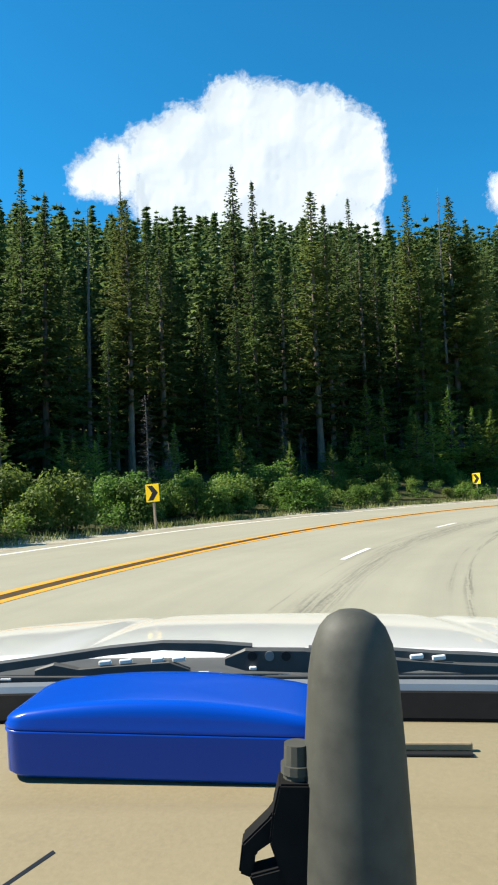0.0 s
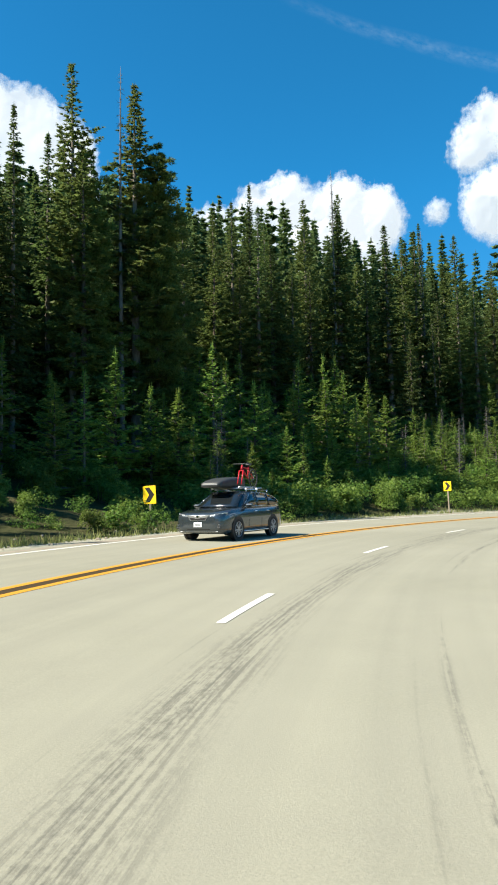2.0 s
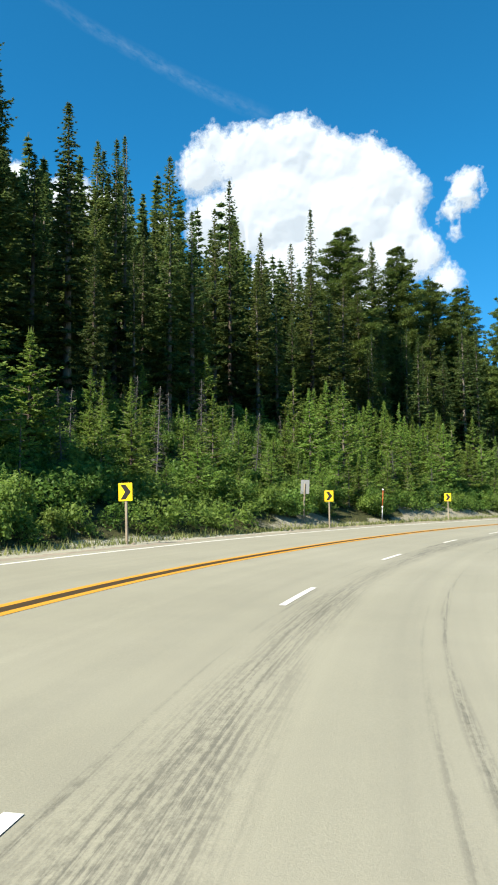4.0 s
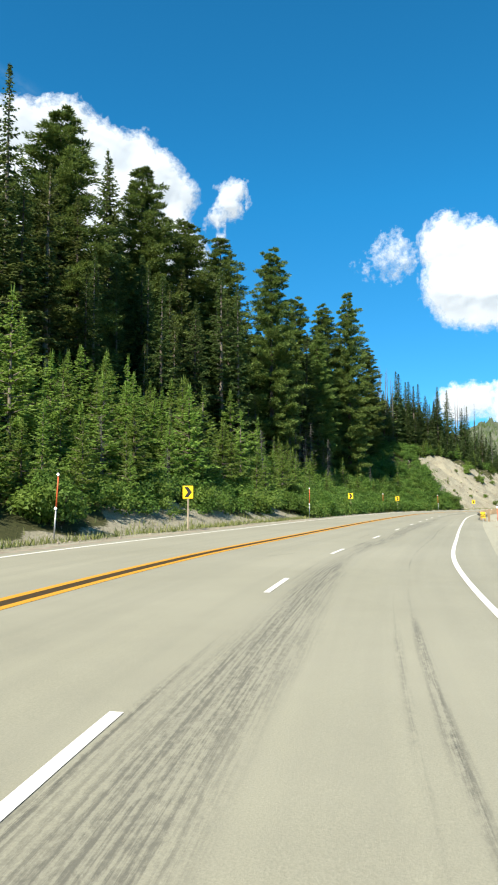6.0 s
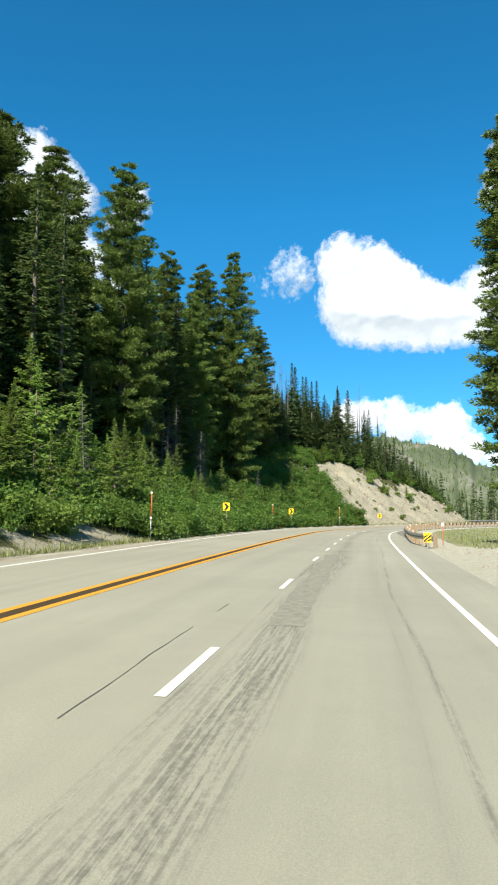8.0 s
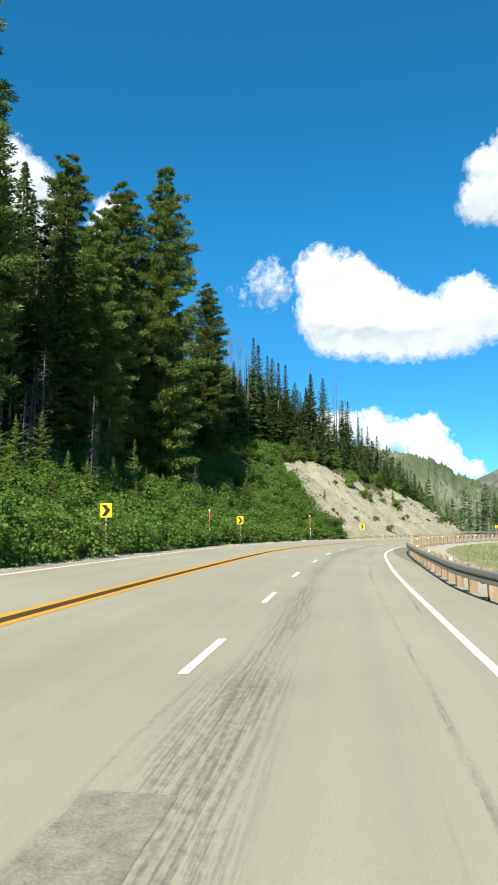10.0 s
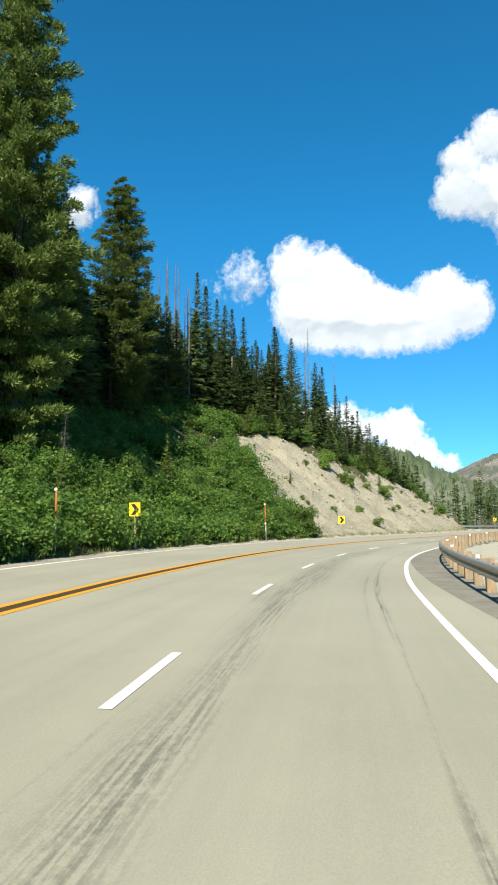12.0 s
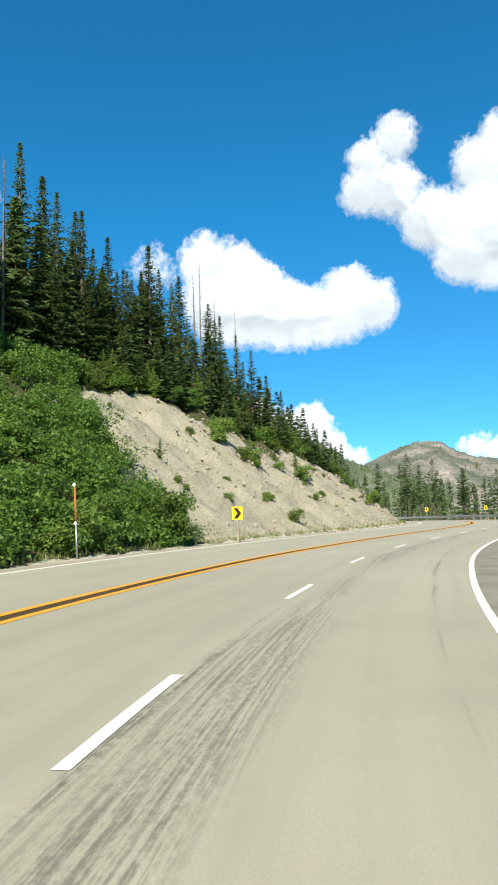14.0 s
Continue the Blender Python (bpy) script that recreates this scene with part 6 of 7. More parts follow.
def oncoming_car(s, lat):
    root = tagged(new("suv"), "dark slate sport utility car standing in the outer lane", "car")
    bm = bmesh.new()
    loft(bm, [body_ring(*r) for r in (
        (2.47, 0.58, 0.46, 0.82), (2.44, 0.74, 0.36, 0.895), (2.36, 0.86, 0.29, 0.945), (2.20, 0.93, 0.245, 0.99), (1.95, 0.965, 0.23, 1.03), (1.6, 0.98, 0.22, 1.07), (1.2, 0.985, 0.22, 1.10), (0.9, 0.985, 0.22, 1.12),
        (0.0, 0.985, 0.22, 1.125), (-1.0, 0.985, 0.22, 1.145), (-1.7, 0.975, 0.24, 1.165), (-2.1, 0.955, 0.27, 1.16), (-2.32, 0.91, 0.32, 1.11), (-2.43, 0.82, 0.42, 1.0))])
    part("body", finish(bm, "body", M_SUV, True), root, "dark slate body")
    bm = bmesh.new()

    def cabin(x, high, wide=1.0):
        zs = [1.08 + (high - 1.08) * f for f in (0.0, 0.35, 0.68, 0.88, 0.97, 1.0)]
        ys = [wide * flank(min(1.70, 1.08 + 0.62 * f)) for f in (0.0, 0.35, 0.68, 0.88, 0.97)] + [wide * 0.40]
        return [(x, y, z) for y, z in zip(ys, zs)] + [(x, -y, z) for y, z in reversed(list(zip(ys, zs)))]

    loft(bm, [cabin(*r) for r in ((1.10, 1.115, 0.90), (0.85, 1.27, 0.93), (0.60, 1.44, 0.96), (0.36, 1.595, 0.98), (0.18, 1.655), (-0.2, 1.695), (-0.8, 1.70), (-1.4, 1.675), (-1.9, 1.60, 0.98), (-2.15, 1.44, 0.95), (-2.33, 1.20, 0.92))])
    part("cabin", finish(bm, "cabin", M_SUV, True), root, "roof and pillars")
    ws = []
    for f in np.linspace(0, 1, 6):
        half = 0.79 - 0.16 * f
        ws.append([(1.17 - 0.80 * f - 0.04 * (v / 0.8) ** 2, v * half / 0.8, 1.140 + 0.515 * f) for v in np.linspace(-0.8, 0.8, 9)])
    curved_pane("windscreen", ws, M_CARGLASS, root, "raked windscreen reflecting the sky")
    for sy in (1, -1):
        for x0, x1 in ((0.74, -0.16), (-0.24, -1.10), (-1.18, -2.02)):
            xs = np.linspace(x0, x1, 9)
            low = [1.155 + 0.012 * max(0.0, -x) for x in xs]
            rows = [[(x, sy * (flank(z0 + (max(roof_line(x), z0 + 0.02) - z0) * f) + 0.012), z0 + (max(roof_line(x), z0 + 0.02) - z0) * f) for x, z0 in zip(xs, low)] for f in (0.0, 0.5, 1.0)]
            curved_pane("side_window", rows, M_CARGLASS, root, "dark side window")
        bm = bmesh.new()
        arc = [(x, sy * (flank(roof_line(x) + 0.012) + 0.02), roof_line(x) + 0.012) for x in np.linspace(0.80, -2.10, 26)]
        for p0, p1 in zip(arc, arc[1:]):
            rod(bm, p0, p1, 0.010, 0.010, 5)
        rod(bm, (0.80, sy * 0.925, 1.135), (-2.08, sy * 0.92, 1.165), 0.010, 0.010, 5)
        part("window_trim", finish(bm, "window_trim", M_CHROME, True), root, "bright chrome window surround")
        bm = bmesh.new()
        loft(bm, [[(x, sy * y, z0), (x + 0.03, sy * y, z0 + 0.01), (x + 0.03, sy * y, z1 - 0.01), (x, sy * y, z1)] for x, y, z0, z1 in ((2.43, 0.50, 0.845, 0.895), (2.40, 0.62, 0.835, 0.915), (2.345, 0.76, 0.840, 0.935), (2.24, 0.86, 0.865, 0.955), (2.08, 0.925, 0.90, 0.965))])
        bmesh.ops.recalc_face_normals(bm, faces=bm.faces[:])
        lamp = part("headlight", finish(bm, "headlight", M_LAMP), root, "slim clear headlamp")
        for k in range(5):
            bm = bmesh.new()
            bmesh.ops.create_icosphere(bm, subdivisions=1, radius=0.021)
            led = part("led", finish(bm, "led", M_REFLECT), lamp, "small white lamp element")
            led.location = (2.455 - 0.022 * k - 0.006 * k * k, sy * (0.54 + 0.075 * k), 0.875 + 0.012 * k)
        bm = bmesh.new()
        box(bm, (0.15, 0.25, 0.15), (0.70, sy * 1.06, 1.175), Matrix.Rotation(sy * 0.2, 4, "Z"), 0.05)
        rod(bm, (0.70, sy * 0.90, 1.12), (0.70, sy * 1.0, 1.15), 0.03, 0.03, 8)
        mirror = part("mirror", finish(bm, "mirror", M_SUV), root, "door mirror")
        bm = bmesh.new()
        box(bm, (0.10, 0.20, 0.03), (0.76, sy * 1.07, 1.20), Matrix.Rotation(sy * 0.2, 4, "Z"), 0.01)
        part("indicator", finish(bm, "indicator", M_LAMP), mirror, "clear indicator strip")
        bm = bmesh.new()
        rod(bm, (0.10, sy * 0.60, 1.745), (-1.75, sy * 0.60, 1.72), 0.018, 0.018, 8)
        for x in (0.06, -0.8, -1.7):
            rod(bm, (x, sy * 0.60, 1.63), (x, sy * 0.60, 1.74), 0.02, 0.02, 8)
        part("roof_rail", finish(bm, "roof_rail", M_CHROME, True), root, "silver roof rail")
        for dz in (0.0, 0.075):
            bm = bmesh.new()
            box(bm, (0.05, 0.40, 0.045), (2.385 - dz * 0.2, sy * 0.66, 0.455 + dz), Matrix.Rotation(sy * -0.33, 4, "Z"), 0.012)
            fog = part("fog_lamp", finish(bm, "fog_lamp", M_DARKPLASTIC), root, "dark slot in the bumper's corner")
            bm = bmesh.new()
            box(bm, (0.03, 0.36, 0.010), (2.405 - dz * 0.2, sy * 0.66, 0.482 + dz), Matrix.Rotation(sy * -0.33, 4, "Z"), 0.003)
            part("slot_trim", finish(bm, "slot_trim", M_SATIN), fog, "thin bright strip")
        bm = bmesh.new()
        box(bm, (2.0, 0.035, 0.035), (0.0, sy * 0.975, 0.285), None, 0.01)
        part("sill_trim", finish(bm, "sill_trim", M_CHROME), root, "bright sill strip")
        for x in (0.30, -0.72):
            bm = bmesh.new()
            box(bm, (0.20, 0.035, 0.03), (x - 0.25, sy * 0.985, 0.97), None, 0.012)
            part("door_handle", finish(bm, "door_handle", M_CHROME), root, "bright door handle")
        for x in (0.55, -0.45, -1.35):
            bm = bmesh.new()
            box(bm, (0.008, 0.006, 0.60), (x, sy * 0.981, 0.72), None, 0.002)
            part("door_gap", finish(bm, "door_gap", M_BLACK), root, "dark door gap")
        for x in (1.41, -1.41):
            bm = bmesh.new()
            rod(bm, (x, sy * 0.90, 0.385), (x, sy * 0.988, 0.385), 0.435, 0.43, 32)
            part("wheel_arch", finish(bm, "wheel_arch", M_BLACK), root, "dark wheel arch")
    outline = [(0.47, 0.885), (0.37, 0.82), (0.29, 0.70), (-0.29, 0.70), (-0.37, 0.82), (-0.47, 0.885), (-0.12, 0.862), (0.12, 0.862)]
    surround = flat_part("grille_surround", [(2.488 - 0.08 * y * y, y, z) for y, z in outline], M_SATIN, root, "satin silver wing-shaped grille frame", 0.02)
    flat_part("grille", [(2.494 - 0.08 * y * y, y, z) for y, z in ((0.345, 0.805), (0.265, 0.715), (-0.265, 0.715), (-0.345, 0.805), (-0.13, 0.785), (0.0, 0.755), (0.13, 0.785))], M_BLACK, surround, "dark mesh grille", 0.01)
    bm = bmesh.new()
    box(bm, (0.02, 0.09, 0.085), (2.492, 0, 0.835), None, 0.008)
    part("emblem", finish(bm, "emblem", M_CHROME), surround, "plain bright emblem")
    bm = bmesh.new()
    box(bm, (0.05, 0.92, 0.085), (2.435, 0, 0.435), None, 0.02)
    part("air_intake", finish(bm, "air_intake", M_BLACK), root, "dark lower intake")
    bm = bmesh.new()
    box(bm, (0.09, 1.45, 0.035), (2.37, 0, 0.335), None, 0.012)
    part("bumper_lip", finish(bm, "bumper_lip", M_SATIN), root, "satin silver bumper lip")
    bm = bmesh.new()
    box(bm, (0.02, 0.31, 0.16), (2.482, 0, 0.565), None, 0.005)
    plate = part("number_plate", finish(bm, "number_plate", M_PLATE), root, "pale number plate")
    for k in range(6):
        bm = bmesh.new()
        box(bm, (0.006, 0.026, 0.06), (2.494, -0.09 + 0.036 * k, 0.56))
        part("bar", finish(bm, "bar", M_SIGNBACK), plate, "grey bar")
    for x in (1.41, -1.41):
        for y in (0.875, -0.875):
            wheel(root, x, y)
    root.matrix_world = car_pose(s, lat)
    # the roof box and the bicycle are carried on it
    box_root = tagged(new("roof_box"), "matt black roof box strapped on the car's roof rails", "roof box")
    bm = bmesh.new()
    loft(bm, [body_ring(x, half, low, high, 0.88) for x, half, low, high in ((1.02, 0.30, 1.86, 1.98), (0.98, 0.38, 1.84, 2.01), (0.75, 0.42, 1.83, 2.08), (0.2, 0.435, 1.83, 2.18), (-0.5, 0.435, 1.83, 2.23), (-0.95, 0.42, 1.84, 2.20), (-1.05, 0.34, 1.88, 2.10))])
    shell = part("shell", finish(bm, "shell", M_DARKPLASTIC, True), box_root, "matt black shell")
    shell.location = (0, -0.36, 0)
    bm = bmesh.new()
    box(bm, (0.03, 0.62, 0.035), (1.015, -0.36, 1.93), None, 0.01)
    part("front_band", finish(bm, "front_band", M_SIGNBACK), box_root, "pale band across the box's nose")
    for x in (0.1, -0.8):
        bm = bmesh.new()
        rod(bm, (x, -0.82, 1.79), (x, 0.82, 1.79), 0.026, 0.026, 8)
        part("crossbar", finish(bm, "crossbar", M_RIM, True), box_root, "silver crossbar")
        for y in (-0.62, 0.62):
            bm = bmesh.new()
            box(bm, (0.10, 0.08, 0.07), (x, y, 1.765), None, 0.02)
            part("foot_clamp", finish(bm, "foot_clamp", M_REFLECT), box_root, "white foot clamp")
    box_root.matrix_world = car_pose(s, lat)
    bike = tagged(new("bicycle"), "red mountain bicycle standing on the car's roof rack", "bicycle")
    bm = bmesh.new()
    for a, b, r in (((0.16, 2.50), (-0.30, 2.17), 0.036), ((0.14, 2.56), (-0.36, 2.50), 0.026), ((-0.30, 2.17), (-0.40, 2.62), 0.024), ((-0.30, 2.17), (-0.75, 2.16), 0.02), ((-0.38, 2.48), (-0.75, 2.16), 0.02), ((0.12, 2.62), (0.18, 2.46), 0.034)):
        rod(bm, (a[0], 0.5, a[1]), (b[0], 0.5, b[1]), r, r, 8)
    part("frame", finish(bm, "frame", M_REDPAINT, True), bike, "red frame")
    bm = bmesh.new()
    for y in (0.42, 0.58):
        rod(bm, (0.20, y, 2.42), (0.36, y, 1.93), 0.026, 0.022, 8)
    rod(bm, (0.18, 0.40, 2.42), (0.18, 0.60, 2.42), 0.02, 0.02, 8)
    part("fork", finish(bm, "fork", M_REDPAINT, True), bike, "red suspension fork")
    bm = bmesh.new()
    for k in range(24):
        a, b = 0.2618 * k, 0.2618 * (k + 1)
        rod(bm, (-0.75 + 0.33 * math.cos(a), 0.5, 2.16 + 0.33 * math.sin(a)), (-0.75 + 0.33 * math.cos(b), 0.5, 2.16 + 0.33 * math.sin(b)), 0.028, 0.028, 6)
    tyre = part("bike_wheel", finish(bm, "bike_wheel", M_TYRE, True), bike, "black knobbly tyre")
    bm = bmesh.new()
    for k in range(12):
        a = 0.5236 * k
        rod(bm, (-0.75, 0.5, 2.16), (-0.75 + 0.31 * math.cos(a), 0.5, 2.16 + 0.31 * math.sin(a)), 0.003, 0.003, 4)
    part("spokes", finish(bm, "spokes", M_RIM, True), tyre, "thin spokes")
    bm = bmesh.new()
    rod(bm, (0.10, 0.13, 2.68), (0.10, 0.87, 2.68), 0.016, 0.016, 8)
    rod(bm, (0.10, 0.5, 2.68), (0.13, 0.5, 2.60), 0.02, 0.02, 8)
    part("handlebar", finish(bm, "handlebar", M_DARKPLASTIC, True), bike, "black handlebar")
    bm = bmesh.new()
    box(bm, (0.26, 0.13, 0.05), (-0.42, 0.5, 2.66), None, 0.02)
    part("saddle", finish(bm, "saddle", M_DARKPLASTIC), bike, "black saddle")
    bm = bmesh.new()
    box(bm, (1.25, 0.09, 0.035), (-0.25, 0.5, 1.835), None, 0.012)
    part("tray", finish(bm, "tray", M_RIM), bike, "silver bicycle tray")
    bike.matrix_world = car_pose(s, lat)


def car_pose(s, lat):
    x, y, z = on_road(np.array([s]), lat)[0]
    return Matrix.Translation((x, y, z)) @ Matrix.Rotation(facing(s) + math.pi, 4, "Z")


oncoming_car(50.35, 8.36)


# ---- the vehicle at the start of the walk, with what lies on its dashboard ----
PICKUP = Matrix.Translation((0.006, -0.007, 1.2)) @ Matrix.Rotation(radians(-3.5), 4, "Z") @ Matrix.Rotation(radians(1.2), 4, "Y") @ Matrix.Translation((0, 0, -1.2))


def loop_band(bm, xs, profile):
    """A closed skin across the cab: the (y, z) profile drawn along xs, bowed towards the sides."""
    rings = []
    for x in xs:
        rings.append([(x, y - 0.05 * abs(x) ** 2, z - 0.01 * abs(x) ** 2) for y, z in profile])
    loft(bm, rings)


def beam(bm, points, deep):
    """A flat bar along (x, y, z, height) points."""
    rings = []
    for x, y, z, h in points:
        rings.append([(x, y - deep / 2, z - h / 2), (x, y + deep / 2, z - h / 2), (x, y + deep / 2, z + h * 0.40), (x, y + deep / 4, z + h / 2), (x, y - deep / 4, z + h / 2), (x, y - deep / 2, z + h * 0.40)])
    loft(bm, rings)
    bmesh.ops.recalc_face_normals(bm, faces=bm.faces[:])


def pickup():
    root = tagged(new("pickup_truck"), "white pickup truck with beige dashboard and parked wipers", "truck")
    # hood, crowned, falling towards the front, with a raised crease on either side
    xs = np.linspace(-0.86, 0.86, 61)
    ys = np.linspace(1.235, 2.35, 16)
    gx, gy = np.meshgrid(xs, ys)
    u = (gy - 1.2) / 1.15
    gz = 1.236 - 0.075 * u - 0.052 * u**2 - 0.05 * np.abs(gx) ** 2.2 - 0.010 * np.exp(-((np.abs(gx) - 0.44) / 0.03) ** 2)
    hood = part("hood", grid_mesh("hood", np.stack([gx, gy, gz], -1), [M_CARWHITE]), root, "white hood with a crease on either side")
    thick = hood.modifiers.new("thick", "SOLIDIFY")
    thick.thickness, thick.offset = 0.03, -1.0
    for sx in (-1, 1):
        bm = bmesh.new()
        box(bm, (0.16, 3.2, 0.54), (sx * 0.90, 0.9, 0.74), None, 0.05)
        part("fender", finish(bm, "fender", M_CARWHITE), root, "white side panel")
        for y in (1.75, -1.4):
            bm = bmesh.new()
            rod(bm, (sx * 0.68, y, 0.38), (sx * 0.94, y, 0.38), 0.38, 0.38, 26)
            part("wheel", finish(bm, "wheel", M_TYRE), root, "black tyre")
    bm = bmesh.new()
    box(bm, (1.7, 0.18, 0.55), (0, 2.40, 0.79), None, 0.06)
    part("front_panel", finish(bm, "front_panel", M_CARWHITE), root)
    bm = bmesh.new()
    box(bm, (1.66, 3.9, 0.12), (0, 0.3, 0.56), None, 0.03)
    part("floor_pan", finish(bm, "floor_pan", M_DARKPLASTIC), root)
    # cowl under the windscreen, with paler slots
    bm = bmesh.new()
    loop_band(bm, np.linspace(-0.82, 0.82, 21), [(1.03, 1.19), (1.24, 1.20), (1.24, 1.228), (1.16, 1.222), (1.06, 1.214), (1.03, 1.21)])
    cowl = part("cowl", finish(bm, "cowl", M_COWL), root, "dark grey cowl panel")
    for x, y in ((-0.28, 1.13), (-0.245, 1.14), (-0.185, 1.145), (-0.15, 1.15), (-0.02, 1.13), (0.21, 1.17), (0.25, 1.17), (-0.46, 1.12), (0.42, 1.16)):
        bm = bmesh.new()
        box(bm, (0.018, 0.014, 0.004), (x, y, 1.2225), None, 0.0015)
        part("slot", finish(bm, "slot", M_CARWHITE), cowl, "pale slot")
    bm = bmesh.new()
    loop_band(bm, np.linspace(-0.82, 0.82, 21), [(1.025, 1.225), (1.05, 1.228), (1.05, 1.239), (1.03, 1.238)])
    part("glass_edge", finish(bm, "glass_edge", M_STEEL), root, "pale lower edge of the windscreen")
    bm = bmesh.new()
    loop_band(bm, np.linspace(-0.80, 0.80, 21), [(0.985, 1.16), (1.018, 1.16), (1.018, 1.232), (1.0, 1.234), (0.985, 1.205)])
    part("gasket", finish(bm, "gasket", M_RUBBER), root, "black windscreen gasket")
    # wipers: a long arm over a slotted blade carrier, joined by a plate at the pivot
    arms = (((-0.66, 1.12, 1.222, 0.013), (-0.48, 1.14, 1.237, 0.015), (-0.40, 1.14, 1.248, 0.013), (-0.30, 1.14, 1.262, 0.013), (-0.213, 1.14, 1.270, 0.013), (-0.135, 1.14, 1.268, 0.015), (-0.07, 1.14, 1.262, 0.018)),
            ((0.02, 1.14, 1.258, 0.018), (0.155, 1.14, 1.256, 0.014), (0.227, 1.14, 1.251, 0.014), (0.285, 1.14, 1.245, 0.022), (0.36, 1.14, 1.243, 0.014), (0.60, 1.11, 1.225, 0.013)))
    carriers = (((-0.415, 1.125, 1.226, 0.022), (-0.385, 1.125, 1.233, 0.026), (-0.345, 1.125, 1.230, 0.015), (-0.30, 1.125, 1.235, 0.013), (-0.24, 1.125, 1.239, 0.013), (-0.20, 1.125, 1.237, 0.024), (-0.168, 1.125, 1.231, 0.012)),
                ((0.10, 1.125, 1.236, 0.012), (0.15, 1.125, 1.240, 0.024), (0.19, 1.125, 1.241, 0.014), (0.26, 1.125, 1.236, 0.014), (0.31, 1.125, 1.230, 0.024), (0.36, 1.125, 1.224, 0.012)))
    slots = (((-0.303, 1.246), (-0.270, 1.248), (-0.219, 1.250), (-0.185, 1.251)), ((0.186, 1.2535), (0.220, 1.252)))
    for arm, carrier, holes in zip(arms, carriers, slots):
        bm = bmesh.new()
        beam(bm, arm, 0.022)
        wiper = part("wiper", finish(bm, "wiper", M_COWL), root, "dark grey wiper arm")
        bm = bmesh.new()
        beam(bm, carrier, 0.014)
        x0, x1 = carrier[0][0] - 0.16, carrier[-1][0] + 0.10
        box(bm, (x1 - x0, 0.008, 0.009), ((x0 + x1) / 2, 1.118, 1.2225), None, 0.002)
        blade = part("blade", finish(bm, "blade", M_COWL), wiper, "slotted blade carrier")
        for x, z in holes:
            bm = bmesh.new()
            box(bm, (0.021, 0.006, 0.0075), (x, 1.1235, z), Matrix.Rotation(-0.1, 4, "Y"), 0.002)
            part("slot", finish(bm, "slot", M_CARWHITE), blade, "pale slot")
    bm = bmesh.new()
    beam(bm, ((-0.112, 1.13, 1.247, 0.010), (-0.080, 1.13, 1.250, 0.034), (0.012, 1.13, 1.248, 0.036), (0.05, 1.13, 1.246, 0.030)), 0.016)
    hub = part("wiper_hub", finish(bm, "wiper_hub", M_COWL), root, "wiper pivot plate")
    for x in (-0.069, -0.042, -0.016):
        bm = bmesh.new()
        rod(bm, (x, 1.119, 1.256), (x, 1.1225, 1.256), 0.0075, 0.0075, 14)
        part("bolt_hole", finish(bm, "bolt_hole", M_BLACK if x != -0.042 else M_STEEL), hub, "round bolt hole")
    for x, wide, z in ((-0.068, 0.012, 1.238), (-0.132, 0.034, 1.228)):
        bm = bmesh.new()
        box(bm, (wide, 0.006, 0.006), (x, 1.118, z), None, 0.002)
        part("clip", finish(bm, "clip", M_CARWHITE), hub, "small pale clip")
    # dashboard: a profile drawn across the cab
    prof = [(0.30, 0.80), (0.46, 0.82), (0.98, 1.0), (0.985, 1.2), (0.965, 1.204), (0.875, 1.203), (0.862, 1.199), (0.845, 1.203), (0.80, 1.196), (0.735, 1.196), (0.715, 1.207), (0.68, 1.2105), (0.625, 1.209), (0.61, 1.213), (0.50, 1.213), (0.42, 1.205), (0.34, 1.17), (0.29, 1.06)]
    bm = bmesh.new()
    loop_band(bm, np.linspace(-0.80, 0.80, 33), prof)
    dash = part("dashboard", finish(bm, "dashboard", M_BEIGE, True), root, "beige grained dashboard top")
    bm = bmesh.new()
    box(bm, (0.15, 0.010, 0.003), (0.128, 0.862, 1.2022), None, 0.001)
    part("vent_slot", finish(bm, "vent_slot", M_BLACK), dash, "dark defroster slot")
    bm = bmesh.new()
    box(bm, (0.158, 0.006, 0.009), (0.126, 0.872, 1.2075), None, 0.002)
    part("vent_lip", finish(bm, "vent_lip", M_TRIM), dash, "tan lip behind the defroster slot")
    bm = bmesh.new()
    rod(bm, (-0.27, 0.47, 1.2105), (-0.212, 0.607, 1.2115), 0.003, 0.003, 6)
    part("seam", finish(bm, "seam", M_DARKPLASTIC), dash, "dark panel seam")
    root.matrix_world = PICKUP


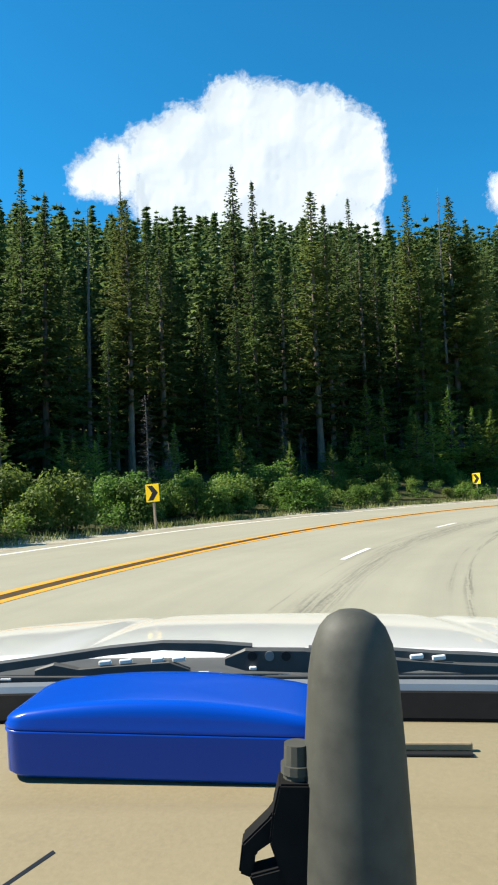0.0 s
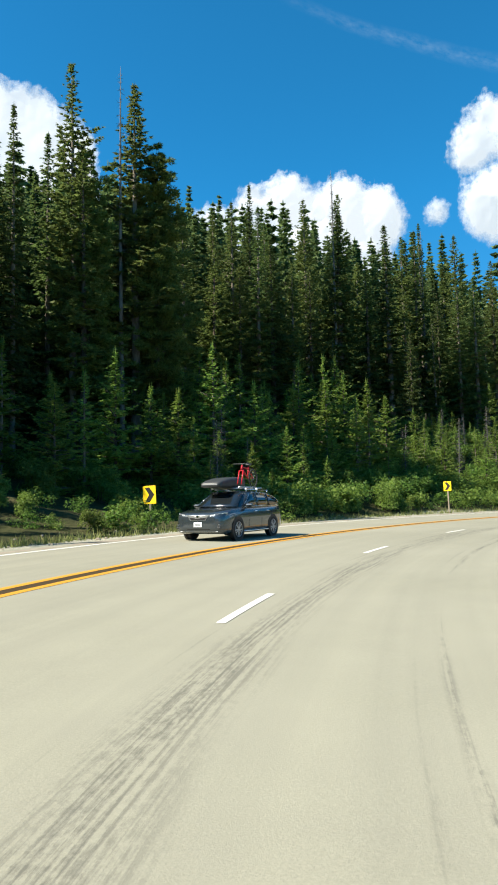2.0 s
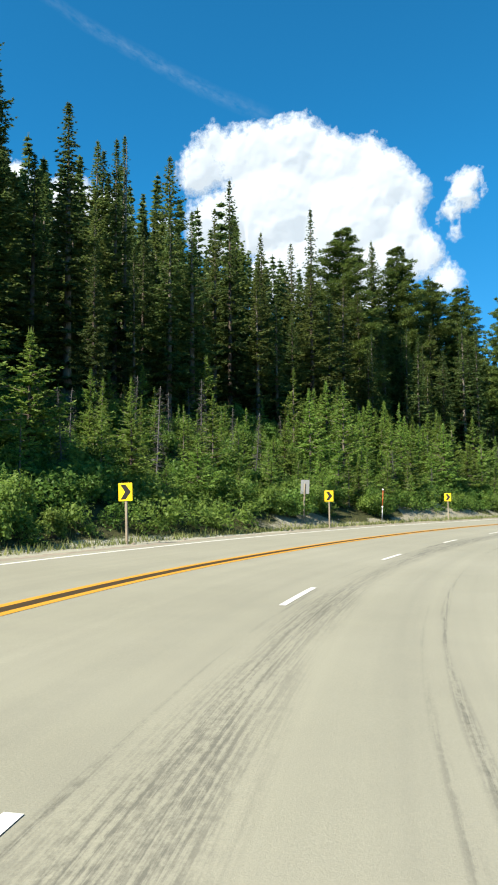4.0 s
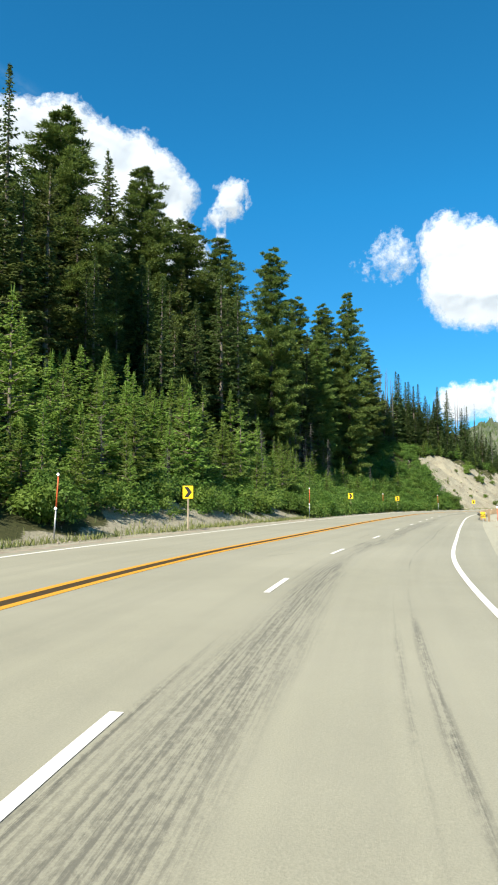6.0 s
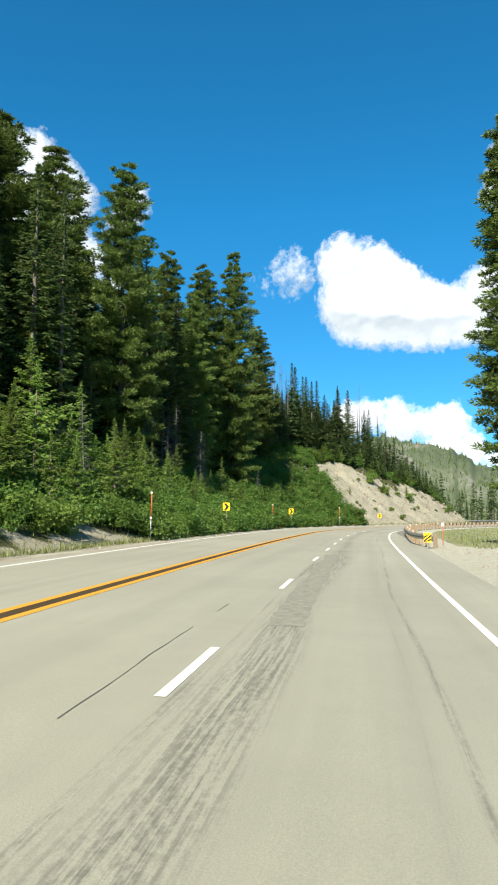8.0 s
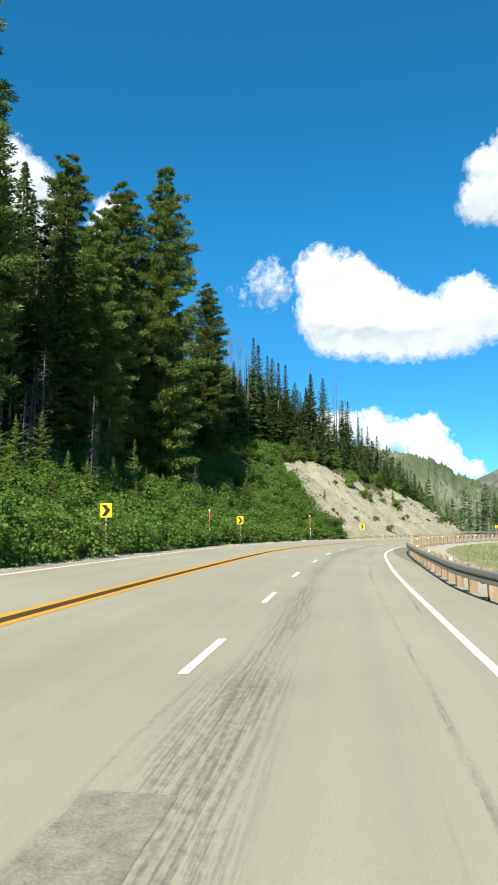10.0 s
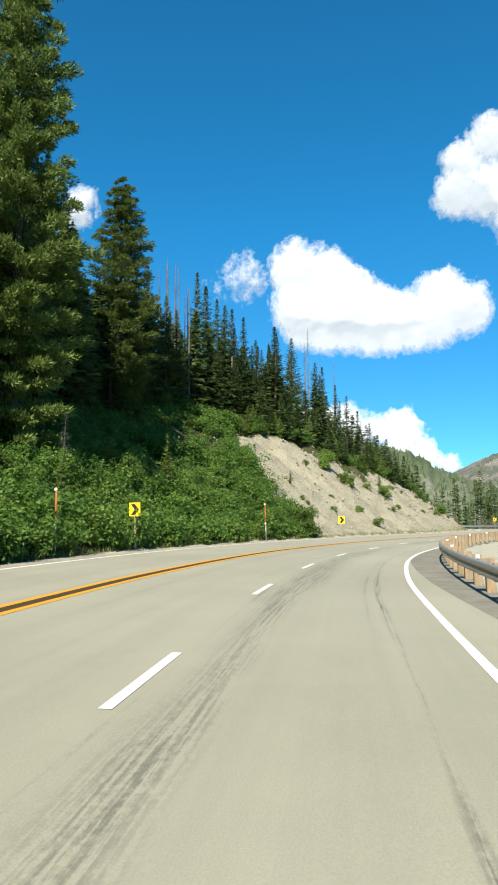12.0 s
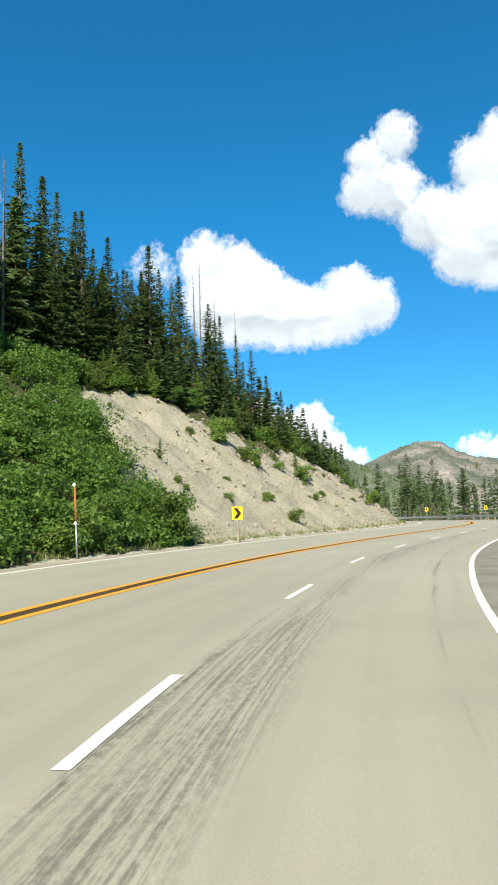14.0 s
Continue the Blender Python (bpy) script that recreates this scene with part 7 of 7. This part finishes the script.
def rounded_slab(bm, wide, deep, high, crown, corner, steps=7, lid=False):
    """A case: rounded corners in plan, a straight lower half, a lip, and a lid that arches along its length."""
    plan = []
    for cx, cy, a0 in ((1, 1, 0), (-1, 1, 90), (-1, -1, 180), (1, -1, 270)):
        for k in range(steps):
            a = radians(a0 + 90 * k / (steps - 1))
            plan.append((cx * (wide / 2 - corner) + corner * math.cos(a), cy * (deep / 2 - corner) + corner * math.sin(a)))
    smooth = []
    for (ax, ay), (bx, by) in zip(plan, plan[1:] + plan[:1]):
        cuts = max(1, int(math.hypot(bx - ax, by - ay) / 0.02))
        smooth += [(ax + (bx - ax) * k / cuts, ay + (by - ay) * k / cuts) for k in range(cuts)]
    plan = smooth

    def arch(x):
        return 0.010 + crown * (1 - (x / (wide / 2)) ** 2)

    if lid:
        rings = [[(x * f, y * f, z) for x, y in plan] for f, z in ((0.985, high + 0.0005), (1.006, high + 0.001), (1.012, high + 0.003), (1.0, high + 0.006))]
        for f, g in ((1.0, 0.35), (0.985, 0.65), (0.95, 0.88), (0.9, 0.97), (0.7, 1.0), (0.35, 1.0), (0.05, 1.0)):
            rings.append([(x * f, y * f, high + 0.006 + arch(x * f) * g) for x, y in plan])
    else:
        rings = [[(x * f, y * f, z) for x, y in plan] for f, z in ((0.955, 0.0), (0.985, 0.004), (1.0, high * 0.92), (1.01, high * 0.96), (1.01, high))]
    loft(bm, rings)


def blue_case():
    root = tagged(new("tool_case"), "glossy cobalt blue plastic case with a domed lid on the dashboard", "case")
    bm = bmesh.new()
    rounded_slab(bm, 0.366, 0.15, 0.050, 0.017, 0.024, lid=False)
    part("tray", finish(bm, "tray", M_CASEBLUE, True), root, "straight-sided blue tray")
    bm = bmesh.new()
    rounded_slab(bm, 0.366, 0.15, 0.050, 0.017, 0.024, lid=True)
    part("lid", finish(bm, "lid", M_CASEBLUE, True), root, "arched blue lid with a lip")
    root.matrix_world = PICKUP @ Matrix.Translation((-0.150, 0.858, 1.200)) @ Matrix.Rotation(radians(-2.0), 4, "Z") @ Matrix.Rotation(radians(0.6), 4, "Y")


def mount():
    root = tagged(new("phone_mount"), "worn dark grey padded mount arm with a black clamp", "phone mount")
    bm = bmesh.new()
    n = 24
    rings = []
    for z, r in ((1.19, 0.0345), (1.30, 0.0325), (1.36, 0.0295), (1.39, 0.0275), (1.41, 0.0260), (1.425, 0.0235), (1.435, 0.0195), (1.441, 0.0145), (1.4445, 0.008), (1.4455, 0.002)):
        rings.append([(r * math.cos(6.283 * k / n), r * 0.9 * math.sin(6.283 * k / n), z) for k in range(n)])
    loft(bm, rings)
    part("arm", finish(bm, "arm", M_GREYSLEEVE, True), root, "rounded padded arm")
    bm = bmesh.new()
    rod(bm, (-0.0335, 0, 1.348), (-0.0335, 0, 1.369), 0.0085, 0.0075, 14)
    rod(bm, (-0.0335, 0, 1.353), (-0.0335, 0, 1.358), 0.0098, 0.0098, 14)
    part("collar", finish(bm, "collar", M_GREYSLEEVE), root, "ribbed grey collar")
    # a folding clamp: an angular body with a thumb lever
    bm = bmesh.new()
    for outline, y0, y1 in ((((-0.044, 1.350), (-0.026, 1.350), (-0.026, 1.290), (-0.040, 1.290), (-0.050, 1.318), (-0.048, 1.334)), -0.012, 0.012), (((-0.050, 1.330), (-0.044, 1.340), (-0.046, 1.318), (-0.058, 1.310), (-0.060, 1.296), (-0.068, 1.299), (-0.066, 1.315)), -0.007, 0.009), (((-0.062, 1.299), (-0.036, 1.306), (-0.034, 1.290), (-0.056, 1.286)), -0.010, 0.006)):
        loft(bm, [[(x, y, z) for x, z in outline] for y in (y0, y1)])
    bmesh.ops.recalc_face_normals(bm, faces=bm.faces[:])
    bmesh.ops.bevel(bm, geom=bm.edges[:], offset=0.0012, segments=2, affect="EDGES")
    part("clamp", finish(bm, "clamp", M_RUBBER), root, "black folding clamp with a thumb lever")
    root.matrix_world = PICKUP @ Matrix.Translation((0.0285, 0.42, 0.0))


pickup()
blue_case()
mount()
